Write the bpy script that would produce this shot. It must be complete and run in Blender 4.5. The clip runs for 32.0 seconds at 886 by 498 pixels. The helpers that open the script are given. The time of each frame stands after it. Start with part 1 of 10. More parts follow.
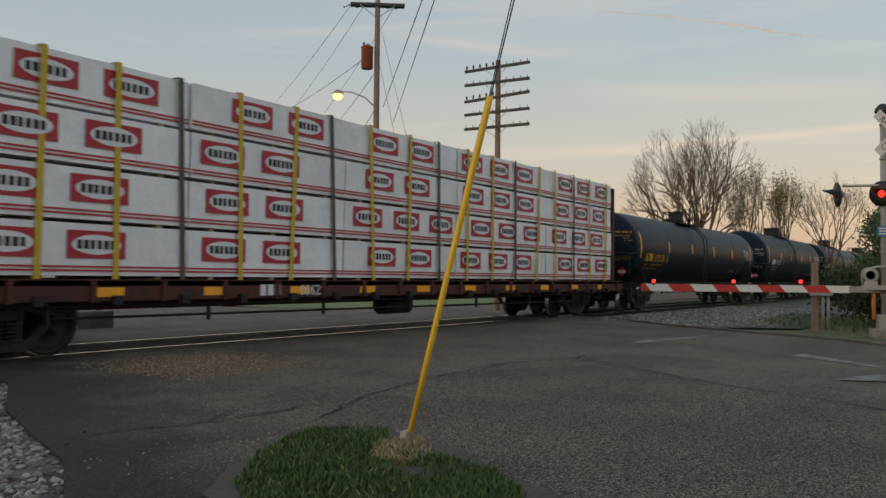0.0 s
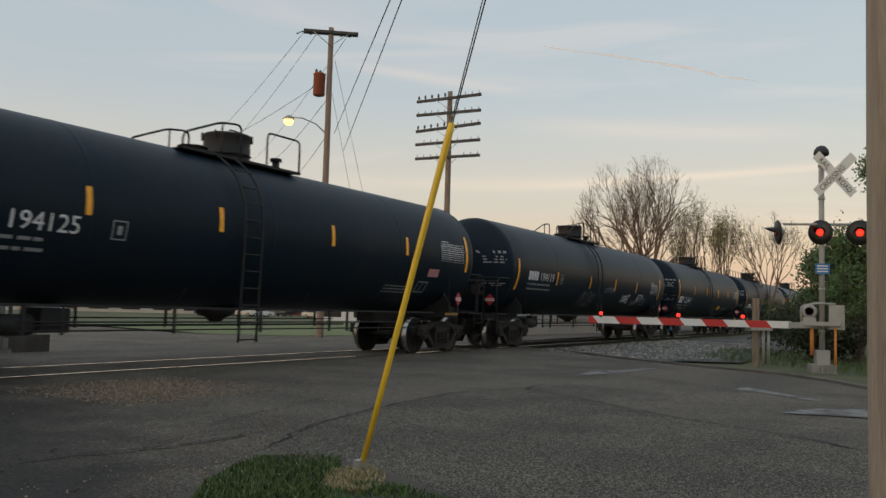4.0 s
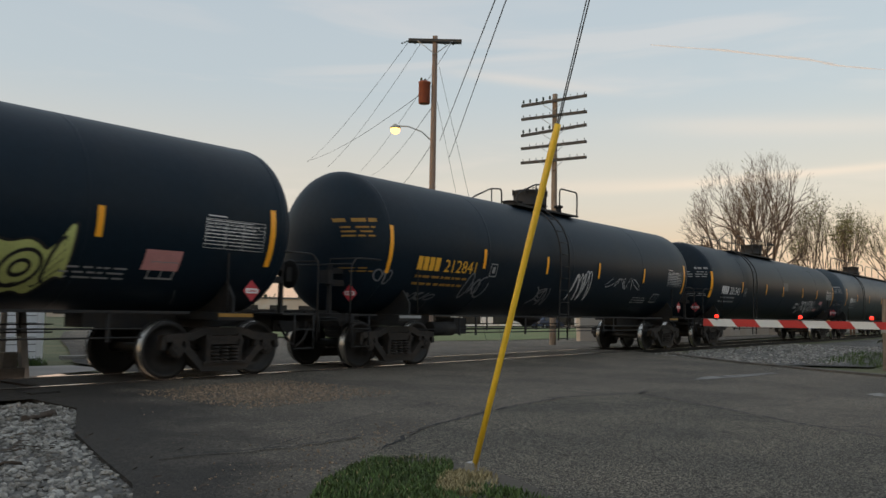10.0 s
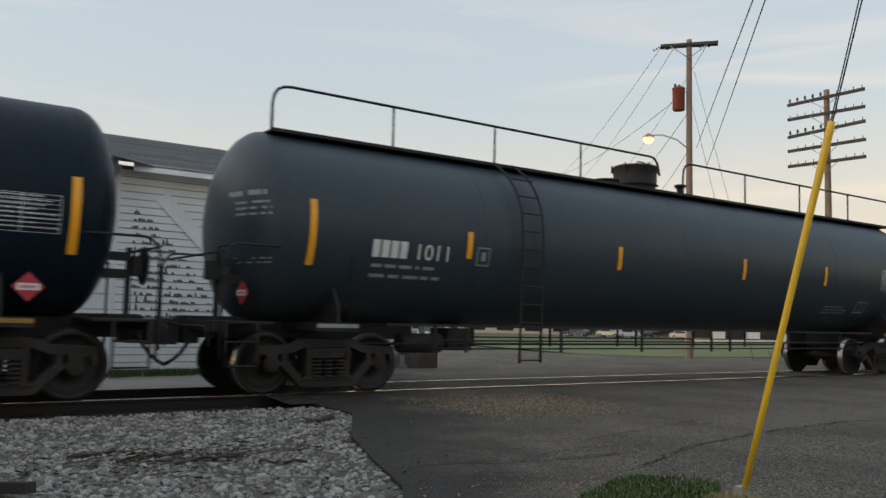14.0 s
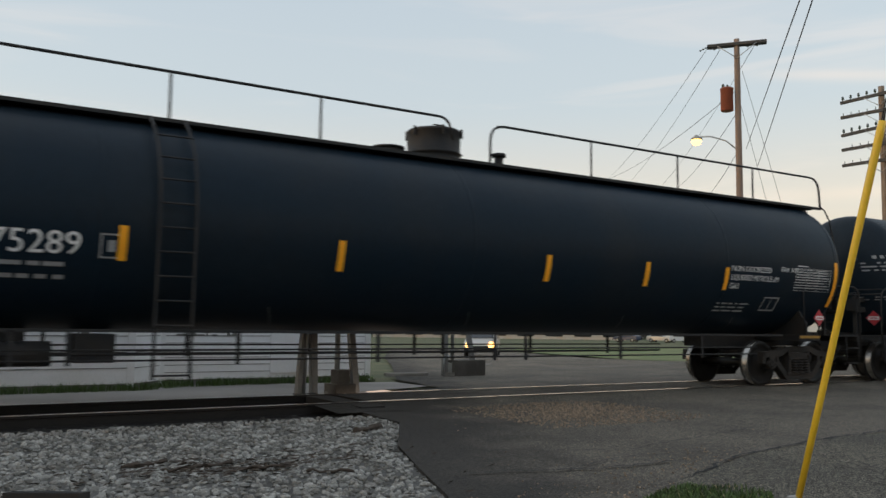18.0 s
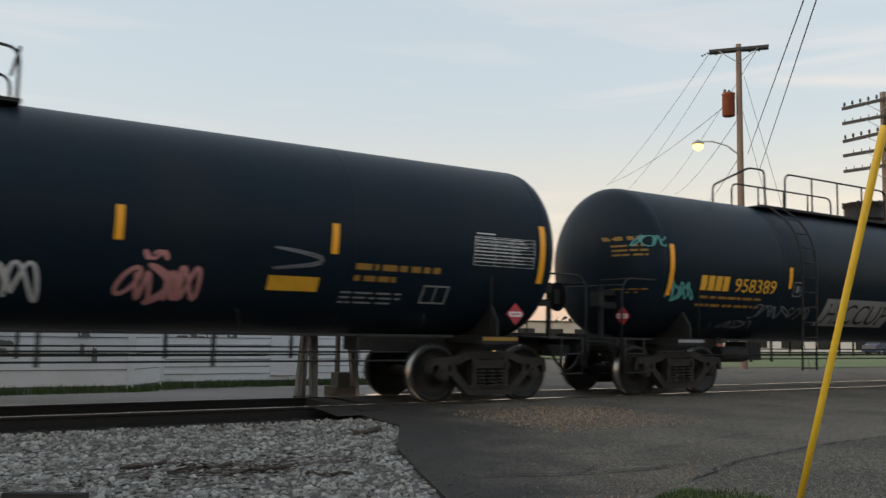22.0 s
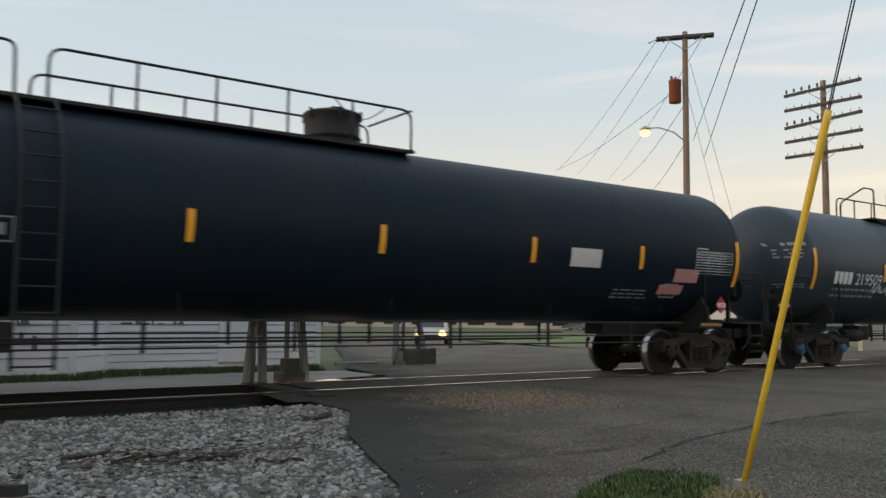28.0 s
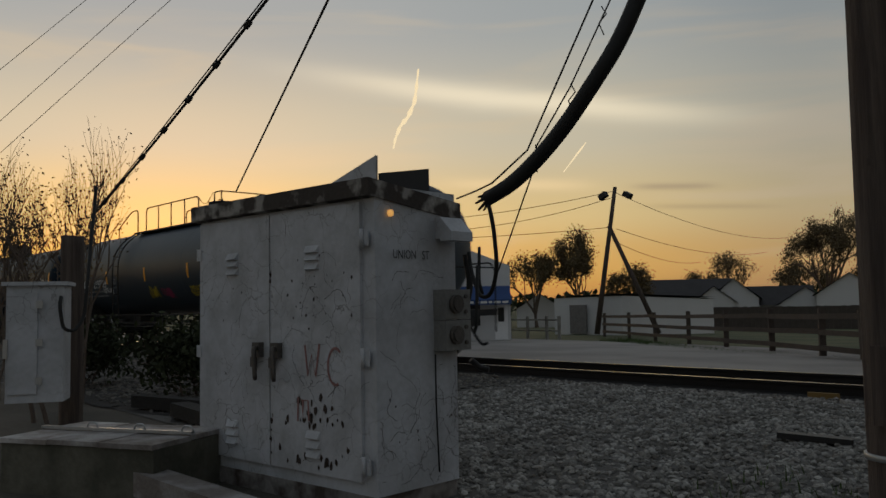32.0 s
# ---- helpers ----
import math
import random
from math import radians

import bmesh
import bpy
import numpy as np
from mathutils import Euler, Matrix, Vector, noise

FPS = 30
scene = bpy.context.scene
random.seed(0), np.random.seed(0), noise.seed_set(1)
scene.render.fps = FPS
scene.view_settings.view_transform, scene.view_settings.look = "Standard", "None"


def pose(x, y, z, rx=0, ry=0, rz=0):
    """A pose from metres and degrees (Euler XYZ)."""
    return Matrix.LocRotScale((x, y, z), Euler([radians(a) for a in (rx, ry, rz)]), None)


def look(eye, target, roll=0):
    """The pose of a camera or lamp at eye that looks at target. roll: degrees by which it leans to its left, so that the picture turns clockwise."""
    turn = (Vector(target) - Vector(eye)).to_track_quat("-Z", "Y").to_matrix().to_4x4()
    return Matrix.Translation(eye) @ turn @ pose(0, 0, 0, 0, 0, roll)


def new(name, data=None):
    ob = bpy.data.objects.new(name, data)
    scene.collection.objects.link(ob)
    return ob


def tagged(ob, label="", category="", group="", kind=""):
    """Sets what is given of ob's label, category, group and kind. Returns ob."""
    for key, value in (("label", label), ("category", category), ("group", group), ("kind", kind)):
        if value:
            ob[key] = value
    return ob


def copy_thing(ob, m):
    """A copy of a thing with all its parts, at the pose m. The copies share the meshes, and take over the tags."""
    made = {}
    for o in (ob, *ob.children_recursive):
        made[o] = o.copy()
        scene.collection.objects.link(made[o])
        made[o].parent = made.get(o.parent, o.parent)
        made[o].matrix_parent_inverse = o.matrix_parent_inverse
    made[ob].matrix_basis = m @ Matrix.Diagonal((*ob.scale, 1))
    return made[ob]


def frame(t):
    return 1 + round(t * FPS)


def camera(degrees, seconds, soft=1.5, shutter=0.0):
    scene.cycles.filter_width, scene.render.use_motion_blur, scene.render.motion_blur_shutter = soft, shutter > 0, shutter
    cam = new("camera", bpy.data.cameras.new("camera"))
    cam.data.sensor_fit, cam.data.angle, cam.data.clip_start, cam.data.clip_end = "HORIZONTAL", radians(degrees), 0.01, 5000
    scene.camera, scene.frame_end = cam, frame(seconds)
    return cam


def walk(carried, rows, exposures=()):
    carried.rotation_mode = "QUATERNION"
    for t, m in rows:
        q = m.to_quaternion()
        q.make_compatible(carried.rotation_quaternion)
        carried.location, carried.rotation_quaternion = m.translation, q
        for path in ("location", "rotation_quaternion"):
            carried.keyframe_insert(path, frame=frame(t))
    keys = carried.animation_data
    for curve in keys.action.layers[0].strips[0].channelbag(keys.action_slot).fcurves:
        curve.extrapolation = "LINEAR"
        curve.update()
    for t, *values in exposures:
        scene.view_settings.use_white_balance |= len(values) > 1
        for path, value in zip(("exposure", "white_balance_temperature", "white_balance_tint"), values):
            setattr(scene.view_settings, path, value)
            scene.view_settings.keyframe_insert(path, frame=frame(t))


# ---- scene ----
cam = camera(56.03, 32.0, shutter=0.16)
PATH = [
    (0.0, look((0.021, -0.092, 1.198), (8.306, 5.497, 1.535), 0.55)),
    (0.5, look((0.030, -0.058, 1.176), (8.377, 5.434, 1.564), 1.36)),
    (1.0, look((0.030, -0.028, 1.168), (8.485, 5.291, 1.646), 1.55)),
    (1.5, look((0.035, -0.022, 1.166), (8.496, 5.275, 1.761), 1.46)),
    (2.0, look((0.024, -0.015, 1.170), (8.555, 5.163, 1.811), 1.71)),
    (2.5, look((0.027, -0.010, 1.171), (8.636, 5.038, 1.808), 1.47)),
    (3.0, look((0.024, -0.003, 1.169), (8.641, 5.031, 1.808), 1.31)),
    (3.5, look((0.018, 0.007, 1.173), (8.628, 5.049, 1.851), 1.48)),
    (5.5, look((0.009, 0.015, 1.170), (8.621, 5.045, 1.910), 1.69)),
    (6.0, look((0.011, 0.001, 1.172), (8.619, 5.036, 1.913), 1.52)),
    (6.5, look((-0.001, 0.005, 1.171), (8.612, 5.032, 1.907), 1.48)),
    (7.0, look((0.001, 0.001, 1.171), (8.613, 5.031, 1.906), 1.41)),
    (7.5, look((-0.007, 0.002, 1.171), (8.610, 5.022, 1.912), 1.40)),
    (8.0, look((-0.011, -0.000, 1.174), (8.609, 5.015, 1.911), 1.54)),
    (8.5, look((-0.017, -0.002, 1.167), (8.580, 5.053, 1.902), 1.24)),
    (9.0, look((-0.009, -0.009, 1.169), (8.377, 5.391, 1.895), 1.15)),
    (9.5, look((-0.005, 0.005, 1.156), (8.098, 5.820, 1.877), 1.27)),
    (10.0, look((0.001, 0.011, 1.153), (7.890, 6.112, 1.893), 1.09)),
    (10.5, look((0.008, 0.014, 1.156), (7.526, 6.564, 1.915), 1.18)),
    (11.0, look((0.010, 0.028, 1.159), (7.264, 6.863, 1.977), 1.39)),
    (11.5, look((0.010, 0.035, 1.169), (6.910, 7.227, 1.982), 1.83)),
    (12.0, look((0.009, 0.037, 1.169), (6.620, 7.496, 1.978), 1.85)),
    (12.5, look((0.000, 0.038, 1.166), (6.302, 7.760, 1.987), 1.94)),
    (13.0, look((-0.020, 0.035, 1.153), (5.930, 8.031, 1.961), 1.99)),
    (13.5, look((-0.019, 0.023, 1.144), (5.816, 8.102, 1.973), 1.60)),
    (15.5, look((0.020, 0.002, 1.166), (5.290, 8.456, 2.032), 1.09)),
    (16.0, look((0.016, 0.007, 1.167), (5.281, 8.463, 2.045), 0.99)),
    (16.5, look((0.026, 0.004, 1.168), (5.280, 8.467, 2.050), 0.95)),
    (17.0, look((0.022, -0.003, 1.168), (5.273, 8.461, 2.059), 0.62)),
    (17.5, look((0.024, -0.007, 1.161), (5.260, 8.464, 2.072), 0.55)),
    (18.0, look((0.022, -0.008, 1.165), (5.246, 8.470, 2.080), 0.70)),
    (18.5, look((0.021, -0.011, 1.172), (5.244, 8.467, 2.091), 0.90)),
    (19.0, look((0.003, -0.014, 1.168), (5.221, 8.467, 2.093), 0.78)),
    (19.5, look((0.015, -0.006, 1.169), (5.215, 8.486, 2.091), 0.62)),
    (20.0, look((0.035, -0.004, 1.167), (5.225, 8.493, 2.100), 0.48)),
    (20.5, look((0.037, 0.002, 1.154), (5.214, 8.506, 2.099), 0.48)),
    (21.0, look((0.039, 0.001, 1.157), (5.192, 8.518, 2.106), 0.65)),
    (21.5, look((0.036, 0.003, 1.161), (5.210, 8.508, 2.109), 0.88)),
    (22.0, look((0.025, -0.004, 1.158), (5.237, 8.476, 2.116), 1.03)),
    (22.5, look((0.027, -0.003, 1.157), (5.295, 8.442, 2.121), 1.02)),
    (23.0, look((0.030, -0.005, 1.156), (5.300, 8.438, 2.120), 0.83)),
    (23.5, look((0.023, -0.000, 1.155), (5.284, 8.449, 2.120), 0.82)),
    (24.0, look((0.027, 0.008, 1.161), (5.292, 8.458, 2.096), 0.75)),
    (24.5, look((0.030, 0.008, 1.163), (5.323, 8.441, 2.088), 0.60)),
    (26.5, look((0.043, 0.005, 1.158), (5.373, 8.420, 2.043), 0.60)),
    (27.0, look((0.049, 0.010, 1.155), (5.500, 8.355, 1.968), 0.44)),
    (27.5, look((0.047, 0.017, 1.150), (5.724, 8.212, 1.937), 0.42)),
    (28.0, look((0.048, 0.047, 1.147), (5.771, 8.209, 1.940), 0.64)),
    (28.5, look((0.047, 0.003, 1.152), (5.786, 8.155, 1.945), 0.54)),
    (29.0, look((0.010, 0.014, 1.147), (5.679, 8.213, 1.956), 0.44)),
    (29.3, look((0.021, 0.021, 1.127), (5.279, 8.488, 1.948), 0.03)),
    (29.5, look((0.013, 0.032, 1.149), (4.483, 8.941, 1.955), 0.10)),
    (29.7, look((0.012, 0.039, 1.157), (3.364, 9.422, 2.002), -0.27)),
    (30.0, look((-0.025, 0.054, 1.168), (1.398, 9.917, 2.004), -0.21)),
    (30.3, look((-0.070, 0.046, 1.160), (-1.142, 9.952, 2.012), 0.17)),
    (30.6, look((-0.130, 0.018, 1.161), (-3.727, 9.320, 1.888), 0.36)),
    (31.0, look((-0.187, -0.019, 1.175), (-6.292, 7.875, 1.817), -0.32)),
    (31.4, look((-0.213, -0.033, 1.161), (-7.354, 6.933, 1.856), -0.29)),
    (31.5, look((-0.206, -0.044, 1.152), (-7.471, 6.792, 1.856), -0.65)),
    (32.0, look((-0.195, -0.060, 1.148), (-7.537, 6.694, 1.832), -1.06)),
]
EXPO = [(0.0, -0.36), (1.5, -0.28), (3.0, -0.2), (9.0, -0.18), (10.5, -0.05), (13.0, 0.03), (19.0, 0.1), (29.0, 0.15), (29.7, 0.15), (30.0, 0.25), (30.3, 0.45), (30.7, 0.15), (31.0, -0.55), (31.4, -1.25), (31.7, -1.6), (32.0, -1.65)]
walk(cam, PATH, EXPO)

# ---- world: dusk sky, afterglow in the west, high streaky cloud ----
SUN_AZ = radians(66)          # to the left of +y
world = bpy.data.worlds.new("dusk_sky")
scene.world = world
world.use_nodes = True
wt = world.node_tree
wt.nodes.clear()


def wnode(kind, **kw):
    n = wt.nodes.new(kind)
    for k, v in kw.items():
        if k == "op":
            n.operation = v
        elif k == "blend":
            n.data_type, n.blend_type = "RGBA", v
    return n


def wmath(op, a, b=None, clamp=False):
    n = wnode("ShaderNodeMath", op=op)
    n.use_clamp = clamp
    for i, v in enumerate((a, b)):
        if v is None:
            continue
        if isinstance(v, (int, float)):
            n.inputs[i].default_value = v
        else:
            wt.links.new(v, n.inputs[i])
    return n.outputs[0]


def wramp(fac, stops, mode="EASE"):
    n = wnode("ShaderNodeValToRGB")
    n.color_ramp.interpolation = mode
    el = n.color_ramp.elements
    while len(el) < len(stops):
        el.new(0.5)
    for e, (pos, col) in zip(el, stops):
        e.position, e.color = pos, (*col, 1)
    wt.links.new(fac, n.inputs[0])
    return n.outputs[0]


def wmix(fac, a, b, blend="MIX"):
    n = wnode("ShaderNodeMix", blend=blend)
    for sock, v in ((n.inputs[0], fac), (n.inputs[6], a), (n.inputs[7], b)):
        if isinstance(v, (int, float)):
            sock.default_value = v
        elif isinstance(v, tuple):
            sock.default_value = (*v, 1)
        else:
            wt.links.new(v, sock)
    return n.outputs[2]


sky = wnode("ShaderNodeTexSky")
sky.sky_type, sky.sun_disc = "NISHITA", False
sky.sun_elevation, sky.sun_rotation = radians(1.0), radians(360 - 66)
coord = wnode("ShaderNodeTexCoord")
sep = wnode("ShaderNodeSeparateXYZ")
wt.links.new(coord.outputs["Generated"], sep.inputs[0])
up = wmath("MAXIMUM", sep.outputs[2], 0.0)
flat = wmath("SQRT", wmath("SUBTRACT", 1.0, wmath("MULTIPLY", sep.outputs[2], sep.outputs[2])))
west = wmath("DIVIDE", wmath("ADD", wmath("MULTIPLY", sep.outputs[0], -math.sin(SUN_AZ)),
                             wmath("MULTIPLY", sep.outputs[1], math.cos(SUN_AZ))), wmath("MAXIMUM", flat, 0.05))
side = wmath("MULTIPLY", wmath("ADD", west, 1.0), 0.5, True)
east_col = wramp(up, [(0.0, (0.80, 0.60, 0.46)), (0.06, (0.78, 0.62, 0.50)), (0.14, (0.70, 0.66, 0.62)),
                      (0.27, (0.55, 0.62, 0.68)), (0.45, (0.52, 0.60, 0.68)), (0.7, (0.66, 0.74, 0.83)), (1.0, (0.72, 0.80, 0.90))])
west_col = wramp(up, [(0.0, (1.35, 0.72, 0.20)), (0.05, (1.95, 1.12, 0.30)), (0.11, (2.2, 1.62, 0.70)),
                      (0.2, (1.85, 1.66, 1.22)), (0.34, (1.15, 1.22, 1.22)), (0.5, (0.82, 0.92, 1.02)), (0.7, (0.70, 0.77, 0.86)), (1.0, (0.72, 0.80, 0.90))])
glow = wramp(side, [(0.0, (0, 0, 0)), (0.70, (0.0, 0.0, 0.0)), (0.86, (0.36, 0.36, 0.36)), (0.95, (0.82, 0.82, 0.82)), (1.0, (1, 1, 1))])
base = wmix(glow, east_col, west_col)
# streaks of cirrus, drawn out along the horizon
mapn = wnode("ShaderNodeMapping")
mapn.inputs["Scale"].default_value = (1.6, 1.6, 13.0)
mapn.inputs["Rotation"].default_value = (0.06, -0.05, 0.4)
wt.links.new(coord.outputs["Generated"], mapn.inputs[0])
nz = wnode("ShaderNodeTexNoise")
nz.inputs["Scale"].default_value, nz.inputs["Detail"].default_value, nz.inputs["Distortion"].default_value = 1.7, 5.0, 0.6
wt.links.new(mapn.outputs[0], nz.inputs[0])
streak = wramp(nz.outputs[0], [(0.0, (0, 0, 0)), (0.50, (0, 0, 0)), (0.72, (1, 1, 1)), (1.0, (1, 1, 1))])
fade = wramp(up, [(0.0, (0.25, 0.25, 0.25)), (0.08, (0.8, 0.8, 0.8)), (0.25, (0.55, 0.55, 0.55)), (0.55, (0.1, 0.1, 0.1))])
cloud_col = wmix(glow, (0.92, 0.80, 0.74), (2.3, 1.75, 1.05))
base = wmix(wmath("MULTIPLY", wmath("MULTIPLY", streak, fade), 0.6), base, cloud_col)


def veil(az0, up0, drop, thick, half, soft):
    """Weight of a long thin cloud by azimuth (left of +y) and height."""
    az = wmath("ARCTAN2", wmath("MULTIPLY", sep.outputs[0], -1.0), sep.outputs[1])
    da = wmath("SUBTRACT", az, az0)
    wob = wmath("MULTIPLY", wmath("SUBTRACT", nz.outputs[0], 0.5), thick * 1.5)
    dz = wmath("SUBTRACT", wmath("ADD", wmath("SUBTRACT", sep.outputs[2], up0), wmath("MULTIPLY", da, -drop)), wob)
    g = wmath("POWER", 2.718, wmath("MULTIPLY", wmath("MULTIPLY", wmath("DIVIDE", dz, thick), wmath("DIVIDE", dz, thick)), -1.0))
    q = wmath("DIVIDE", da, half)
    e = wmath("POWER", 2.718, wmath("MULTIPLY", wmath("POWER", wmath("ABSOLUTE", q), soft), -1.0))
    return wmath("MULTIPLY", g, e)


base = wmix(wmath("MULTIPLY", veil(0.74, 0.240, 0.136, 0.013, 0.22, 3.0), 0.7), base, (3.1, 2.7, 1.95))
base = wmix(wmath("MULTIPLY", veil(0.735, 0.143, 0.05, 0.007, 0.085, 4.0), 0.45), base, (3.0, 2.2, 1.2))
base = wmix(wmath("MULTIPLY", veil(0.553, 0.133, 0.04, 0.004, 0.045, 4.0), 0.6), base, (0.85, 0.62, 0.45))
base = wmix(wmath("MULTIPLY", veil(0.513, 0.108, 0.05, 0.003, 0.07, 4.0), 0.4), base, (0.85, 0.62, 0.42))
for az0, up0, drop, thick, half, w in ((-1.34, 0.158, -0.055, 0.005, 0.20, 0.55), (-1.10, 0.150, -0.02, 0.008, 0.16, 0.30), (-1.30, 0.212, 0.05, 0.010, 0.16, 0.30), (-1.02, 0.268, 0.12, 0.006, 0.10, 0.30)):
    base = wmix(wmath("MULTIPLY", veil(az0, up0, drop, thick, half, 3.0), w), base, (1.05, 0.84, 0.70))
both = wmix(0.15, base, sky.outputs[0])
bg = wnode("ShaderNodeBackground")
bg.inputs["Strength"].default_value = 1.0
wt.links.new(both, bg.inputs[0])
wout = wnode("ShaderNodeOutputWorld")
wt.links.new(bg.outputs[0], wout.inputs[0])
sun = new("sun", bpy.data.lights.new("sun", "SUN"))
sun.data.energy, sun.data.angle, sun.data.color = 0.5, radians(20), (1.0, 0.72, 0.45)
sun.matrix_world = look((-math.sin(SUN_AZ) * 50, math.cos(SUN_AZ) * 50, 6), (0, 0, 0))

# ---- materials ----
MATS = {}


def mat(name, col, rough=0.6, metal=0.0, var=0.25, scale=4.0, fine=40.0, bump=0.15, col2=None, patch=0.5, spec=0.5, coord="Object", ramp=(0.42, 0.62), rand=0.0, stretch=None, emit=0.0):
    """A surface with two scales of colour variation and a fine relief."""
    if name in MATS:
        return MATS[name]
    m = bpy.data.materials.new(name)
    m.use_nodes = True
    nt = m.node_tree
    b = nt.nodes["Principled BSDF"]
    b.inputs["Roughness"].default_value, b.inputs["Metallic"].default_value = rough, metal
    b.inputs["Specular IOR Level"].default_value = spec
    tc = nt.nodes.new("ShaderNodeTexCoord")
    src = tc.outputs[coord]
    if stretch:
        mp = nt.nodes.new("ShaderNodeMapping")
        mp.inputs["Scale"].default_value = stretch
        nt.links.new(src, mp.inputs[0])
        src = mp.outputs[0]
    n1, n2 = nt.nodes.new("ShaderNodeTexNoise"), nt.nodes.new("ShaderNodeTexNoise")
    for n, s, d in ((n1, scale, 4.0), (n2, fine, 3.0)):
        n.inputs["Scale"].default_value, n.inputs["Detail"].default_value = s, d
        nt.links.new(src, n.inputs[0])
    mr = nt.nodes.new("ShaderNodeMapRange")
    mr.inputs[1].default_value, mr.inputs[2].default_value = ramp
    nt.links.new(n1.outputs[0], mr.inputs[0])
    mx = nt.nodes.new("ShaderNodeMix")
    mx.data_type = "RGBA"
    c2 = col2 or tuple(min(1, c * (1 - var)) for c in col)
    mx.inputs[6].default_value, mx.inputs[7].default_value = (*col, 1), (*[c * (1 - patch) + d * patch for c, d in zip(col, c2)], 1)
    nt.links.new(mr.outputs[0], mx.inputs[0])
    mv = nt.nodes.new("ShaderNodeMapRange")
    mv.inputs[3].default_value, mv.inputs[4].default_value = 1 - var, 1 + var
    nt.links.new(n2.outputs[0], mv.inputs[0])
    fac = mv.outputs[0]
    if rand:
        oi = nt.nodes.new("ShaderNodeObjectInfo")
        m2 = nt.nodes.new("ShaderNodeMapRange")
        m2.inputs[3].default_value, m2.inputs[4].default_value = 1 - rand, 1 + rand
        nt.links.new(oi.outputs["Random"], m2.inputs[0])
        mm = nt.nodes.new("ShaderNodeMath")
        mm.operation = "MULTIPLY"
        nt.links.new(fac, mm.inputs[0])
        nt.links.new(m2.outputs[0], mm.inputs[1])
        fac = mm.outputs[0]
    mu = nt.nodes.new("ShaderNodeVectorMath")
    mu.operation = "SCALE"
    nt.links.new(mx.outputs[2], mu.inputs[0])
    nt.links.new(fac, mu.inputs["Scale"])
    nt.links.new(mu.outputs[0], b.inputs["Base Color"])
    if bump:
        bp = nt.nodes.new("ShaderNodeBump")
        bp.inputs["Strength"].default_value, bp.inputs["Distance"].default_value = bump, 0.02
        nt.links.new(n2.outputs[0], bp.inputs["Height"])
        nt.links.new(bp.outputs[0], b.inputs["Normal"])
    if emit:
        b.inputs["Emission Color"].default_value, b.inputs["Emission Strength"].default_value = (*col, 1), emit
    MATS[name] = m
    return m


def island(m, amount):
    """Adds a colour change from piece to piece of one mesh."""
    nt = m.node_tree
    b = nt.nodes["Principled BSDF"]
    src = b.inputs["Base Color"].links[0].from_socket
    g = nt.nodes.new("ShaderNodeNewGeometry")
    mr = nt.nodes.new("ShaderNodeMapRange")
    mr.inputs[3].default_value, mr.inputs[4].default_value = 1 - amount, 1 + amount
    nt.links.new(g.outputs["Random Per Island"], mr.inputs[0])
    s = nt.nodes.new("ShaderNodeVectorMath")
    s.operation = "SCALE"
    nt.links.new(src, s.inputs[0])
    nt.links.new(mr.outputs[0], s.inputs["Scale"])
    nt.links.new(s.outputs[0], b.inputs["Base Color"])
    return m


def aggregate(m, scale, amount, depth=0.5):
    """Adds the speckle and relief of single stones in a paved surface."""
    nt = m.node_tree
    b = nt.nodes["Principled BSDF"]
    src = b.inputs["Base Color"].links[0].from_socket
    tc = nt.nodes.new("ShaderNodeTexCoord")
    vo = nt.nodes.new("ShaderNodeTexVoronoi")
    vo.inputs["Scale"].default_value = scale
    nt.links.new(tc.outputs["Object"], vo.inputs["Vector"])
    se = nt.nodes.new("ShaderNodeSeparateColor")
    nt.links.new(vo.outputs["Color"], se.inputs[0])
    pw = nt.nodes.new("ShaderNodeMath")
    pw.operation = "POWER"
    pw.inputs[1].default_value = 2.2
    nt.links.new(se.outputs[0], pw.inputs[0])
    mr = nt.nodes.new("ShaderNodeMapRange")
    mr.inputs[3].default_value, mr.inputs[4].default_value = 1 - amount * 0.6, 1 + amount * 1.4
    nt.links.new(pw.outputs[0], mr.inputs[0])
    s = nt.nodes.new("ShaderNodeVectorMath")
    s.operation = "SCALE"
    nt.links.new(src, s.inputs[0])
    nt.links.new(mr.outputs[0], s.inputs["Scale"])
    nt.links.new(s.outputs[0], b.inputs["Base Color"])
    bp = nt.nodes.new("ShaderNodeBump")
    bp.invert = True
    bp.inputs["Strength"].default_value, bp.inputs["Distance"].default_value = depth, 0.012
    nt.links.new(vo.outputs["Distance"], bp.inputs["Height"])
    if b.inputs["Normal"].links:
        nt.links.new(b.inputs["Normal"].links[0].from_socket, bp.inputs["Normal"])
    nt.links.new(bp.outputs[0], b.inputs["Normal"])
    return m


